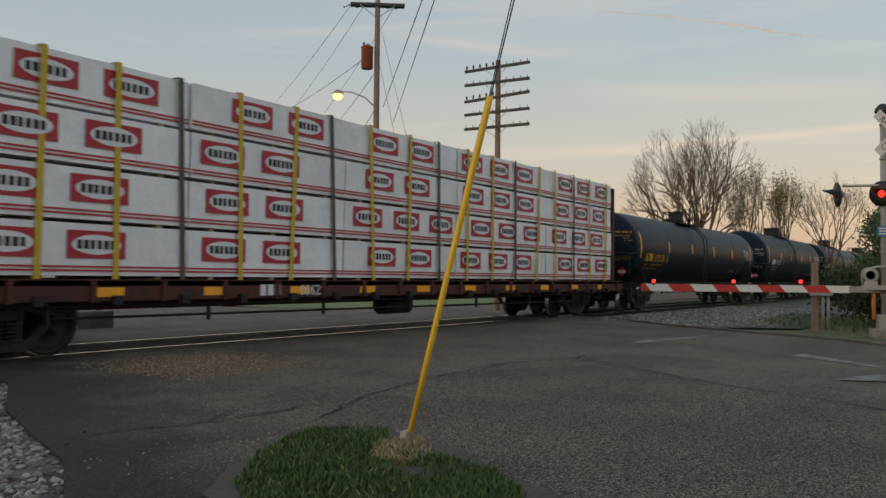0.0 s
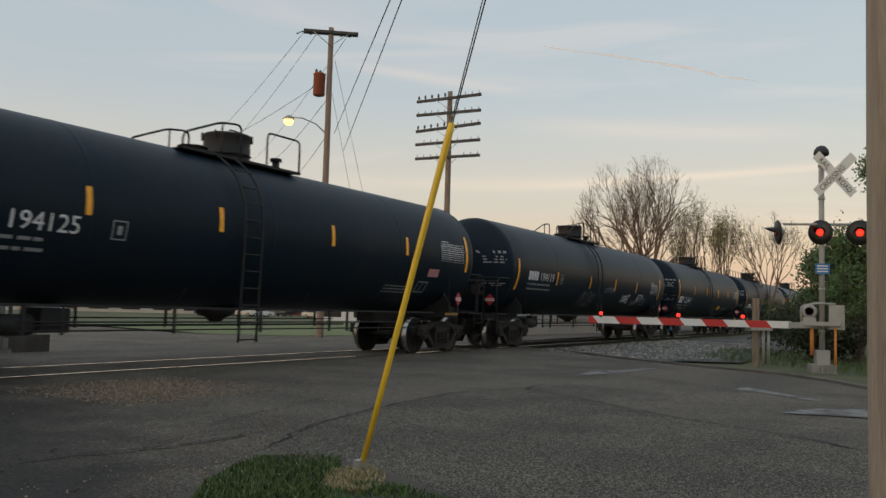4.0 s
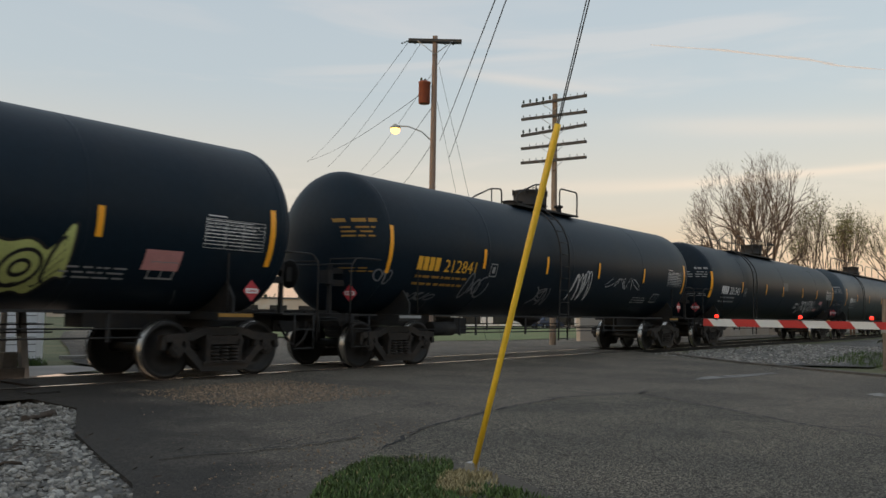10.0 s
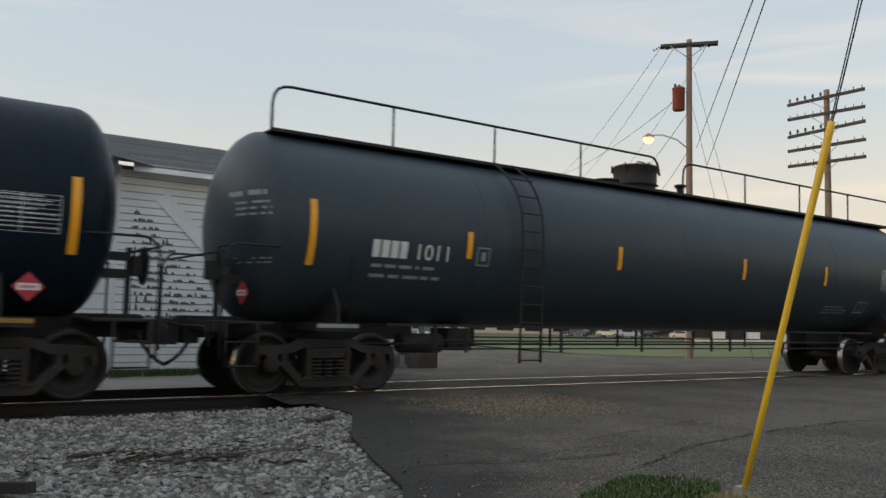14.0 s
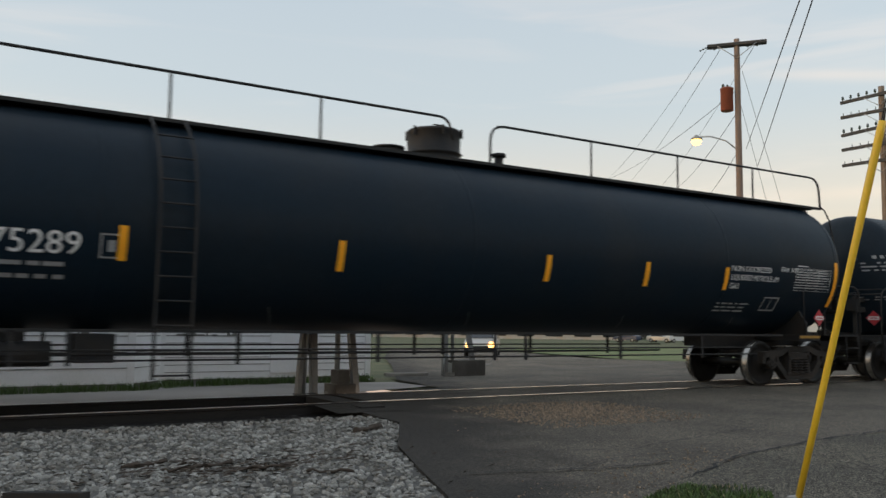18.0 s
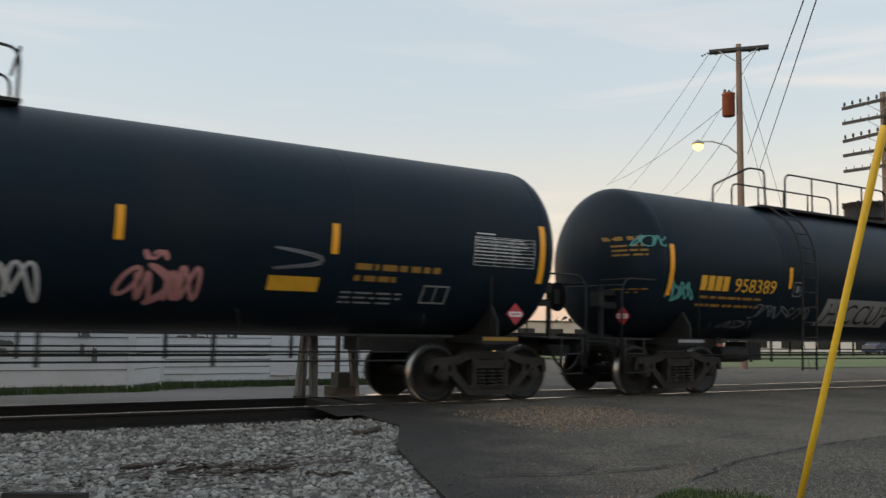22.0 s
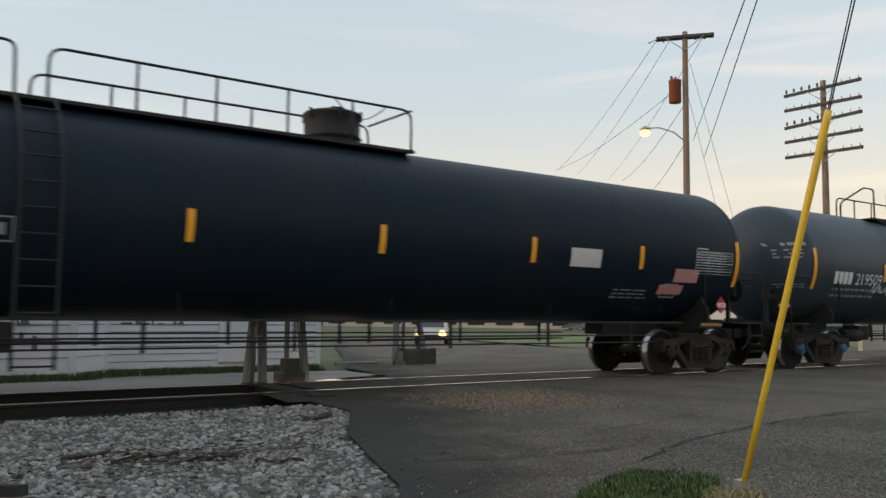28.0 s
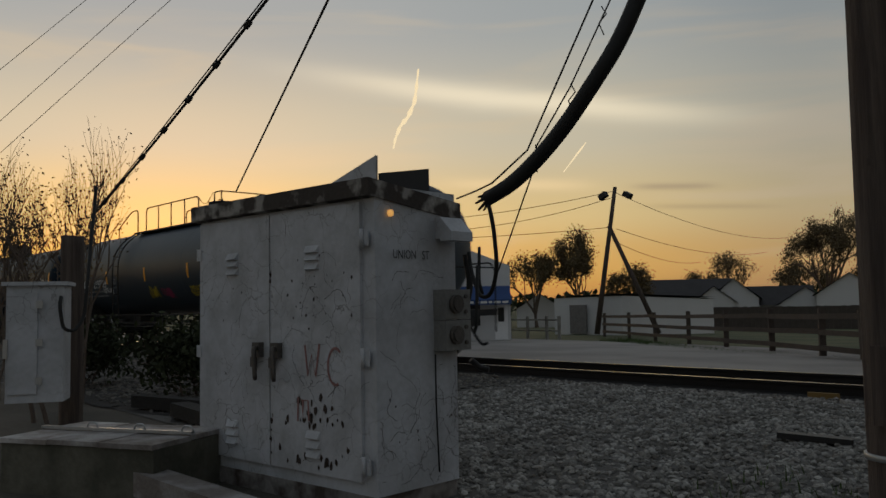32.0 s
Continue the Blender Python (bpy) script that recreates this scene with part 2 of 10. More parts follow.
def weather(m, stops, noise_scale, stretch, blend):
    """Lays over a paint a second coat that changes with height and runs in streaks: bleached above, stained below."""
    nt = m.node_tree
    b = nt.nodes["Principled BSDF"]
    src = b.inputs["Base Color"].links[0].from_socket
    tc = nt.nodes.new("ShaderNodeTexCoord")
    mp = nt.nodes.new("ShaderNodeMapping")
    mp.inputs["Scale"].default_value = stretch
    nt.links.new(tc.outputs["Object"], mp.inputs[0])
    nz1 = nt.nodes.new("ShaderNodeTexNoise")
    nz1.inputs["Scale"].default_value, nz1.inputs["Detail"].default_value = noise_scale, 6.0
    nt.links.new(mp.outputs[0], nz1.inputs[0])
    sp = nt.nodes.new("ShaderNodeSeparateXYZ")
    nt.links.new(tc.outputs["Object"], sp.inputs[0])
    m1 = nt.nodes.new("ShaderNodeMath")
    m1.operation = "MULTIPLY_ADD"
    nt.links.new(nz1.outputs[0], m1.inputs[0])
    m1.inputs[1].default_value = blend
    nt.links.new(sp.outputs[2], m1.inputs[2])
    mr = nt.nodes.new("ShaderNodeMapRange")
    mr.inputs[1].default_value, mr.inputs[2].default_value = stops[0], stops[1]
    nt.links.new(m1.outputs[0], mr.inputs[0])
    mx = nt.nodes.new("ShaderNodeMix")
    mx.data_type = "RGBA"
    nt.links.new(mr.outputs[0], mx.inputs[0])
    nt.links.new(src, mx.inputs[6])
    mx.inputs[7].default_value = (*stops[2], 1)
    nt.links.new(mx.outputs[2], b.inputs["Base Color"])
    return m


def trodden(m, a, b, reach, col):
    """Oily dirt trodden into a pavement beside the line from a to b, with a ragged soft edge."""
    nt = m.node_tree
    bs = nt.nodes["Principled BSDF"]
    src = bs.inputs["Base Color"].links[0].from_socket
    tc = nt.nodes.new("ShaderNodeTexCoord")
    d = Vector((b[0] - a[0], b[1] - a[1])).normalized()
    n = Vector((d.y, -d.x))
    vd = nt.nodes.new("ShaderNodeVectorMath")
    vd.operation = "DOT_PRODUCT"
    nt.links.new(tc.outputs["Object"], vd.inputs[0])
    vd.inputs[1].default_value = (n.x, n.y, 0)
    nz1 = nt.nodes.new("ShaderNodeTexNoise")
    nz1.inputs["Scale"].default_value, nz1.inputs["Detail"].default_value = 1.1, 7.0
    nt.links.new(tc.outputs["Object"], nz1.inputs[0])
    m1 = nt.nodes.new("ShaderNodeMath")
    m1.operation = "MULTIPLY_ADD"
    nt.links.new(nz1.outputs[0], m1.inputs[0])
    m1.inputs[1].default_value = -2.6
    nt.links.new(vd.outputs["Value"], m1.inputs[2])
    base_d = n.x * a[0] + n.y * a[1]
    mr = nt.nodes.new("ShaderNodeMapRange")
    mr.interpolation_type = "SMOOTHSTEP"
    mr.inputs[1].default_value, mr.inputs[2].default_value = base_d - 0.95, base_d - 1.3 + reach
    mr.inputs[3].default_value, mr.inputs[4].default_value = 0.9, 0.0
    nt.links.new(m1.outputs[0], mr.inputs[0])
    mx = nt.nodes.new("ShaderNodeMix")
    mx.data_type = "RGBA"
    nt.links.new(mr.outputs[0], mx.inputs[0])
    nt.links.new(src, mx.inputs[6])
    mx.inputs[7].default_value = (*col, 1)
    nt.links.new(mx.outputs[2], bs.inputs["Base Color"])
    return m


def crackle(m, scale, width, col, amount=0.8):
    """A network of hairline cracks in old paint, thick in some places and absent in others."""
    nt = m.node_tree
    b = nt.nodes["Principled BSDF"]
    src = b.inputs["Base Color"].links[0].from_socket
    tc = nt.nodes.new("ShaderNodeTexCoord")
    wv = nt.nodes.new("ShaderNodeTexNoise")
    wv.inputs["Scale"].default_value, wv.inputs["Detail"].default_value = scale * 1.5, 4.0
    nt.links.new(tc.outputs["Object"], wv.inputs[0])
    ad = nt.nodes.new("ShaderNodeMix")
    ad.data_type = "RGBA"
    ad.inputs[0].default_value = 0.12
    nt.links.new(tc.outputs["Object"], ad.inputs[6])
    nt.links.new(wv.outputs["Color"], ad.inputs[7])
    vo = nt.nodes.new("ShaderNodeTexVoronoi")
    vo.feature = "DISTANCE_TO_EDGE"
    vo.inputs["Scale"].default_value = scale
    nt.links.new(ad.outputs[2], vo.inputs["Vector"])
    line = nt.nodes.new("ShaderNodeMapRange")
    line.inputs[1].default_value, line.inputs[2].default_value = 0.0, width * scale
    line.inputs[3].default_value, line.inputs[4].default_value = 1.0, 0.0
    nt.links.new(vo.outputs["Distance"], line.inputs[0])
    mk = nt.nodes.new("ShaderNodeTexNoise")
    mk.inputs["Scale"].default_value = 1.7
    nt.links.new(tc.outputs["Object"], mk.inputs[0])
    mr = nt.nodes.new("ShaderNodeMapRange")
    mr.inputs[1].default_value, mr.inputs[2].default_value, mr.inputs[4].default_value = 0.42, 0.62, amount
    nt.links.new(mk.outputs[0], mr.inputs[0])
    mu = nt.nodes.new("ShaderNodeMath")
    mu.operation = "MULTIPLY"
    nt.links.new(line.outputs[0], mu.inputs[0])
    nt.links.new(mr.outputs[0], mu.inputs[1])
    mx = nt.nodes.new("ShaderNodeMix")
    mx.data_type = "RGBA"
    nt.links.new(mu.outputs[0], mx.inputs[0])
    nt.links.new(src, mx.inputs[6])
    mx.inputs[7].default_value = (*col, 1)
    nt.links.new(mx.outputs[2], b.inputs["Base Color"])
    return m


BLACK = mat("black_tank_paint", (0.0078, 0.0168, 0.0275), 0.42, spec=0.11, var=0.2, scale=0.6, fine=9, bump=0.04, col2=(0.0145, 0.0205, 0.027), patch=0.7)
GREYTANK = mat("slate_tank_paint", (0.030, 0.046, 0.062), 0.44, spec=0.32, var=0.15, scale=0.7, fine=9, bump=0.04, col2=(0.040, 0.052, 0.064), patch=0.7)
GLOSS = mat("fresh_black_paint", (0.018, 0.026, 0.042), 0.3, var=0.1, scale=2, fine=20, bump=0.02)
RUST = mat("rust_streaked_tank_paint", (0.42, 0.20, 0.085), 0.7, var=0.3, scale=0.9, fine=6, bump=0.1, col2=(0.27, 0.075, 0.024), patch=1.0, stretch=(1.7, 0.5, 0.42), ramp=(0.42, 0.58))
weather(RUST, (3.75, 4.9, (0.42, 0.32, 0.22)), 1.0, (2.2, 0.6, 0.25), 1.3)
FRAME = mat("grimy_underframe_steel", (0.011, 0.012, 0.014), 0.75, var=0.35, scale=3, fine=30, bump=0.25, col2=(0.022, 0.019, 0.017), patch=0.8)
TRUCK = mat("rusty_truck_casting", (0.015, 0.0135, 0.0125), 0.8, var=0.4, scale=5, fine=40, bump=0.3, col2=(0.035, 0.026, 0.02), patch=0.8, coord="Generated")
WHEEL = mat("worn_wheel_steel", (0.010, 0.0095, 0.009), 0.6, 0.0, var=0.3, scale=6, fine=40, bump=0.2)
TREAD = mat("polished_tread_steel", (0.45, 0.43, 0.40), 0.25, 0.9, var=0.15, scale=8, fine=60, bump=0.05)
YELD = mat("faded_yellow_stencil_paint", (0.33, 0.18, 0.03), 0.7, var=0.25, scale=6, fine=40, bump=0.03)
AMBER = mat("amber_reflective_tape", (0.95, 0.42, 0.02), 0.35, var=0.08, scale=5, fine=30, bump=0.02)
WHITEP = mat("white_stencil_paint", (0.72, 0.73, 0.74), 0.6, var=0.15, scale=6, fine=40, bump=0.03)
DULLP = mat("faded_stencil_paint", (0.30, 0.31, 0.32), 0.7, var=0.25, scale=6, fine=40, bump=0.03)
YELP = mat("yellow_stencil_paint", (0.80, 0.42, 0.03), 0.6, var=0.15, scale=6, fine=40, bump=0.03)
REDP = mat("red_placard_print", (0.42, 0.03, 0.045), 0.5, var=0.1, scale=6, fine=40, bump=0.02)
MARK = mat("road_marking_paint", (0.20, 0.195, 0.18), 0.85, var=0.5, scale=3, fine=22, bump=0.3, col2=(0.075, 0.07, 0.062), patch=1.0)
ASPH = mat("old_asphalt", (0.120, 0.102, 0.079), 0.9, var=0.9, scale=0.55, fine=55, bump=0.9, col2=(0.079, 0.068, 0.053), patch=1.0)
CHIP = mat("chip_seal_asphalt", (0.118, 0.104, 0.080), 0.95, var=1.0, scale=0.5, fine=60, bump=1.0, col2=(0.080, 0.073, 0.058), patch=1.0)
aggregate(trodden(ASPH, (2.2, 3.4), (5.2, 9.4), 2.1, (0.017, 0.015, 0.0125)), 75, 0.85, 0.6)
aggregate(CHIP, 85, 1.3, 0.9)
LOT = mat("worn_concrete_lot", (0.30, 0.28, 0.26), 0.9, var=0.15, scale=0.4, fine=30, bump=0.2, col2=(0.22, 0.205, 0.19), patch=0.9)
DIRT = mat("packed_earth", (0.085, 0.072, 0.058), 0.95, var=0.35, scale=0.5, fine=25, bump=0.5, col2=(0.045, 0.042, 0.032), patch=0.9)
GRASSG = mat("short_grass", (0.06, 0.072, 0.03), 0.95, var=0.45, scale=0.4, fine=18, bump=0.7, col2=(0.10, 0.10, 0.045), patch=0.9)
BLADE = island(mat("grass_blades", (0.062, 0.105, 0.024), 0.8, var=0.2, scale=2, fine=10, bump=0), 0.4)
DRYB = island(mat("dry_grass_blades", (0.30, 0.25, 0.13), 0.85, var=0.2, scale=2, fine=10, bump=0), 0.3)
VERGE = mat("mown_spring_grass", (0.095, 0.135, 0.042), 0.95, var=0.35, scale=0.3, fine=15, bump=0.4, col2=(0.145, 0.145, 0.06), patch=0.8)
BALLAST = mat("ballast_bed", (0.10, 0.095, 0.088), 0.95, var=0.5, scale=1.0, fine=26, bump=1.0, col2=(0.05, 0.046, 0.04), patch=0.9)
STONE = island(mat("crushed_limestone", (0.27, 0.262, 0.24), 0.9, var=0.3, scale=5, fine=60, bump=0.4, col2=(0.13, 0.12, 0.105), patch=0.9), 0.45)
RAILS = mat("rail_web_rust", (0.012, 0.010, 0.009), 0.8, 0.2, var=0.3, scale=4, fine=50, bump=0.25)
RAILT = mat("rail_head_polished", (0.62, 0.60, 0.58), 0.18, 1.0, var=0.1, scale=2, fine=60, bump=0.03)
TIE = mat("creosoted_tie_wood", (0.017, 0.015, 0.013), 0.9, var=0.35, scale=6, fine=40, bump=0.5, rand=0.3)
POLEW = mat("grey_pole_wood", (0.27, 0.21, 0.16), 0.9, var=0.3, scale=3, fine=25, bump=0.5, col2=(0.17, 0.13, 0.10), patch=0.9, stretch=(8, 8, 0.6))
POLEG = mat("treated_pole_wood_greenish", (0.105, 0.11, 0.07), 0.9, var=0.25, scale=2.5, fine=22, bump=0.5, col2=(0.21, 0.20, 0.15), patch=1.0, stretch=(4, 4, 1.2))
POLED = mat("dark_creosote_pole_wood", (0.11, 0.085, 0.07), 0.9, var=0.35, scale=2.5, fine=22, bump=0.6, col2=(0.055, 0.04, 0.034), patch=0.9, stretch=(8, 8, 0.4))
YELLOW = mat("yellow_plastic", (0.78, 0.50, 0.03), 0.4, var=0.08, scale=6, fine=40, bump=0.03)
STEELG = mat("galvanised_steel", (0.42, 0.43, 0.43), 0.45, 0.7, var=0.15, scale=6, fine=40, bump=0.06)
ALU = mat("aluminium_paint", (0.33, 0.33, 0.31), 0.6, 0.2, var=0.15, scale=4, fine=40, bump=0.06)
BLK = mat("black_enamel", (0.012, 0.012, 0.013), 0.5, var=0.2, scale=5, fine=30, bump=0.05)
CABLE = mat("black_cable_sheath", (0.012, 0.012, 0.012), 0.7, var=0.2, scale=5, fine=60, bump=0.1)
CREAM = mat("chalky_white_cabinet_paint", (0.47, 0.49, 0.52), 0.6, var=0.14, scale=3.0, fine=25, bump=0.12, col2=(0.36, 0.37, 0.385), patch=0.9)
crackle(CREAM, 7.0, 0.0035, (0.09, 0.078, 0.07))
PEEL = mat("bare_rust_under_paint", (0.05, 0.035, 0.028), 0.9, var=0.4, scale=9, fine=60, bump=0.4)
CONC = mat("weathered_concrete", (0.30, 0.285, 0.26), 0.95, var=0.2, scale=2, fine=30, bump=0.4, col2=(0.19, 0.18, 0.16), patch=0.9)
WHITEW = mat("flaking_white_siding_paint", (0.90, 0.90, 0.90), 0.75, var=0.06, scale=1.5, fine=20, bump=0.15, col2=(0.84, 0.835, 0.82), patch=0.8)
SHINGLE = mat("grey_roof_shingle", (0.10, 0.105, 0.11), 0.9, var=0.3, scale=1.5, fine=22, bump=0.5, rand=0.25)
GALV = mat("white_steel_cladding", (0.62, 0.62, 0.62), 0.5, var=0.06, scale=0.6, fine=14, bump=0.05)


# dark colour holds oil grime plus the shade by tie ends and under cars
OILSHADE = mat("oil_and_shade_dark_bed", (0.030, 0.027, 0.025), 0.95, var=0.5, scale=1.0, fine=26, bump=0.8, col2=(0.015, 0.014, 0.013), patch=0.9)
DSTONE2 = island(mat("weathered_dark_stone", (0.13, 0.12, 0.105), 0.9, var=0.2, scale=6, fine=60, bump=0.3), 0.4)
# stones between the ties: oil and the train's shade in one dark colour
DSTONE = island(mat("oil_and_shade_dark_stone", (0.036, 0.033, 0.030), 0.9, var=0.2, scale=6, fine=60, bump=0.3), 0.4)


# ---- mesh helpers ----
def box(bm, x0, x1, y0, y1, z0, z1, m=None):
    vs = [bm.verts.new(c) for c in ((x0, y0, z0), (x1, y0, z0), (x1, y1, z0), (x0, y1, z0), (x0, y0, z1), (x1, y0, z1), (x1, y1, z1), (x0, y1, z1))]
    for f in ((3, 2, 1, 0), (4, 5, 6, 7), (0, 1, 5, 4), (1, 2, 6, 5), (2, 3, 7, 6), (3, 0, 4, 7)):
        bm.faces.new([vs[i] for i in f])
    if m is not None:
        for v in vs:
            v.co = m @ v.co
    return vs


def basis(d):
    d = d.normalized()
    a = d.orthogonal().normalized() if abs(d.z) > 0.99 else d.cross(Vector((0, 0, 1))).normalized()
    return a, d.cross(a)


def cyl(bm, p0, p1, r0, r1=None, seg=10, caps=True):
    p0, p1 = Vector(p0), Vector(p1)
    r1 = r0 if r1 is None else r1
    a, b = basis(p1 - p0)
    rings = [[bm.verts.new(p + (a * math.cos(2 * math.pi * i / seg) + b * math.sin(2 * math.pi * i / seg)) * r) for i in range(seg)] for p, r in ((p0, r0), (p1, r1))]
    for i in range(seg):
        j = (i + 1) % seg
        f = bm.faces.new((rings[0][i], rings[0][j], rings[1][j], rings[1][i]))
        f.smooth = seg > 6
    if caps:
        bm.faces.new(rings[0][::-1])
        bm.faces.new(rings[1])


def tube(bm, pts, r, seg=6):
    """A pipe along points; r one radius or one for each point."""
    pts = [Vector(q) for q in pts]
    rs = r if isinstance(r, (list, tuple)) else [r] * len(pts)
    last = None
    a = None
    for k, q in enumerate(pts):
        d = (pts[min(k + 1, len(pts) - 1)] - pts[max(k - 1, 0)]).normalized()
        if a is None:
            a = d.orthogonal().normalized()
        a = (a - d * a.dot(d))
        a = a.normalized() if a.length > 1e-4 else d.orthogonal().normalized()
        b = d.cross(a)
        ring = [bm.verts.new(q + (a * math.cos(2 * math.pi * i / seg) + b * math.sin(2 * math.pi * i / seg)) * rs[k]) for i in range(seg)]
        if last:
            for i in range(seg):
                j = (i + 1) % seg
                bm.faces.new((last[i], last[j], ring[j], ring[i])).smooth = True
        else:
            bm.faces.new(ring[::-1])
        last = ring
    bm.faces.new(last)


def lathe(bm, prof, axis="z", at=(0, 0, 0), seg=24, smooth=True):
    """Turns a profile of (radius, along) round an axis."""
    at = Vector(at)
    rings = []
    for r, h in prof:
        ring = []
        for i in range(seg):
            c, s = math.cos(2 * math.pi * i / seg) * r, math.sin(2 * math.pi * i / seg) * r
            ring.append(bm.verts.new(at + Vector({"z": (c, s, h), "x": (h, c, s), "y": (s, h, c)}[axis])))
        rings.append(ring)
    for ra, rb in zip(rings, rings[1:]):
        for i in range(seg):
            j = (i + 1) % seg
            bm.faces.new((ra[i], ra[j], rb[j], rb[i])).smooth = smooth
    bm.faces.new(rings[0][::-1])
    bm.faces.new(rings[-1])


def rounded(pts, r=0.12, n=4):
    """A path with its inner corners rounded off."""
    pts = [Vector(q) for q in pts]
    out = [pts[0]]
    for a, b, c in zip(pts, pts[1:], pts[2:]):
        k = min(r, (a - b).length / 2.01, (c - b).length / 2.01)
        s, e = b + (a - b).normalized() * k, b + (c - b).normalized() * k
        for i in range(n + 1):
            t = i / n
            out.append(s * (1 - t) ** 2 + b * 2 * t * (1 - t) + e * t * t)
    return out + [pts[-1]]


def mesh_of(name, bm, material, bevel=0.0):
    if bevel:
        bmesh.ops.bevel(bm, geom=[e for e in bm.edges if len(e.link_faces) == 2 and e.calc_face_angle(0) > 0.6], offset=bevel, segments=2, affect="EDGES", profile=0.5)
    me = bpy.data.meshes.new(name)
    bmesh.ops.recalc_face_normals(bm, faces=bm.faces)
    bm.to_mesh(me)
    bm.free()
    for mm in (material if isinstance(material, (list, tuple)) else (material,)):
        me.materials.append(mm)
    return me


def part(name, bm, material, parent=None, label="", bevel=0.0, m=None):
    """Links a bmesh, or a finished mesh, as one object under a thing."""
    ob = new(name, mesh_of(name, bm, material, bevel) if isinstance(bm, bmesh.types.BMesh) else bm)
    if parent:
        ob.parent = parent
    if m is not None:
        ob.matrix_basis = m
    if label:
        ob["label"] = label
    return ob


def thing(name, label, category, m=None, group=""):
    ob = new(name)
    ob.empty_display_size = 0.2
    if m is not None:
        ob.matrix_basis = m
    return tagged(ob, label, category, group)


def B():
    return bmesh.new()


def soup(name, verts, faces, material, label="", category="", kind="", parent=None, smooth=False):
    me = bpy.data.meshes.new(name)
    me.from_pydata(verts, [], faces)
    me.materials.append(material)
    if smooth:
        me.polygons.foreach_set("use_smooth", [True] * len(me.polygons))
    ob = new(name, me)
    if parent:
        ob.parent = parent
    return tagged(ob, label, category, kind=kind)


# ---- ground ----
TRACK_Y = 12.29


def ground_z(x, y):
    """Height of the open ground; the rail heads are at 0."""
    z = -0.06
    if y > 14:
        z -= 0.019 * (min(y, 75) - 14)
    return z


def sheet(name, xs, ys, lift, material, keep=None, label="", category="", rough=0.0, ramp=0.0):
    verts, idx, faces = [], {}, []
    for j, y in enumerate(ys):
        for i, x in enumerate(xs):
            idx[i, j] = len(verts)
            verts.append((x, y, ground_z(x, y) + lift + ramp * j / (len(ys) - 1) + (noise.noise(Vector((x * 0.9, y * 0.9, 3))) * rough if rough else 0)))
    for j in range(len(ys) - 1):
        for i in range(len(xs) - 1):
            if keep is None or keep((xs[i] + xs[i + 1]) / 2, (ys[j] + ys[j + 1]) / 2):
                faces.append((idx[i, j], idx[i + 1, j], idx[i + 1, j + 1], idx[i, j + 1]))
    return soup(name, verts, faces, material, label, category, "structure", smooth=True)


def poly(name, pts, lift, material, label="", category="", thick=0.0, cell=0.0, kind="structure", wob=0.0):
    """A flat patch with an outline, laid on the ground; thick gives it a side face."""
    bm = B()
    out = []
    for a, b in zip(pts, pts[1:] + pts[:1]):
        n = max(1, int(math.dist(a, b) / 0.5)) if wob else 1
        for i in range(n):
            t = i / n
            x, y = a[0] + (b[0] - a[0]) * t, a[1] + (b[1] - a[1]) * t
            if wob:
                x += noise.noise(Vector((x * 1.3, y * 1.3, 7))) * wob
                y += noise.noise(Vector((x * 1.3, y * 1.3, 17))) * wob
            out.append((x, y))
    top = [bm.verts.new((x, y, ground_z(x, y) + lift)) for x, y in out]
    f = bm.faces.new(top)
    if thick:
        low = [bm.verts.new((v.co.x, v.co.y, v.co.z - thick)) for v in top]
        for i in range(len(top)):
            j = (i + 1) % len(top)
            bm.faces.new((top[i], low[i], low[j], top[j]))
    bmesh.ops.triangulate(bm, faces=[f])
    ob = part(name, bm, material)
    return tagged(ob, label, category, kind=kind)


far = [2500, 1200, 600, 300, 170, 110, 80, 60, 48]
span = [-f for f in far] + list(range(-40, 41, 4)) + far[::-1]
sheet("ground", span, span, -0.06, GRASSG, keep=lambda x, y: not (-58 < x < 8 and 8 < y < 16), label="patchy spring grass and bare earth reaching the horizon", category="ground")
# near side: old asphalt, chip seal, gravel margin
KERB = [(24.6, 10.2), (21.9, 7.2), (20.4, 4.8), (19.3, 2.8), (18.0, 1.7), (16.7, 1.0), (15.2, -1.5), (14.5, -14.0)]
poly("road", [(5.3, 10.9), (5.2, 9.4), (4.2, 7.6), (3.7, 6.3), (3.3, 5.2), (2.2, 3.4), (1.0, 0.5), (-1.0, -14.0)] + [KERB[-1]] + KERB[::-1][1:] + [(24.6, 10.9)], 0.0, ASPH,
     "cracked grey asphalt street leading over the crossing", "road", thick=0.05)
poly("road_apron", [(6.6, 5.4), (8.6, 5.75), (10.6, 5.95), (11.9, 5.5), (10.9, 3.9), (9.9, 2.5), (9.3, 1.2), (8.6, 0.2), (9.5, -8), (1.6, -8), (2.2, 1.0), (4.0, 3.4), (5.1, 4.7)], 0.012, CHIP,
     "pebbly chip-seal paving with frayed edges", "road", wob=0.12)
sheet("crossing_approach", [4.9 + 0.5 * i for i in range(41)], [10.6, 10.9, 11.2, 11.47], 0.004, ASPH, ramp=0.042, label="asphalt ramp against the near rail", category="road")
sheet("crossing_infill", [5.9 + 0.5 * i for i in range(39)], [11.63, 12.0, 12.6, 12.95], 0.050, ASPH, label="dark asphalt between the rails", category="road")
poly("far_street", [(5.6, 13.16), (8.6, 14.0), (9.5, 17.4), (14, 26), (20, 38), (33, 62), (42, 75), (50, 75), (38, 52), (29, 33), (28, 29), (28, 24.2), (34, 21.8), (60, 22.5), (140, 26), (140, 17.5), (60, 15.6), (27, 14.0), (24.6, 13.16)], 0.015, ASPH,
     "grey asphalt street beyond the railway", "road")
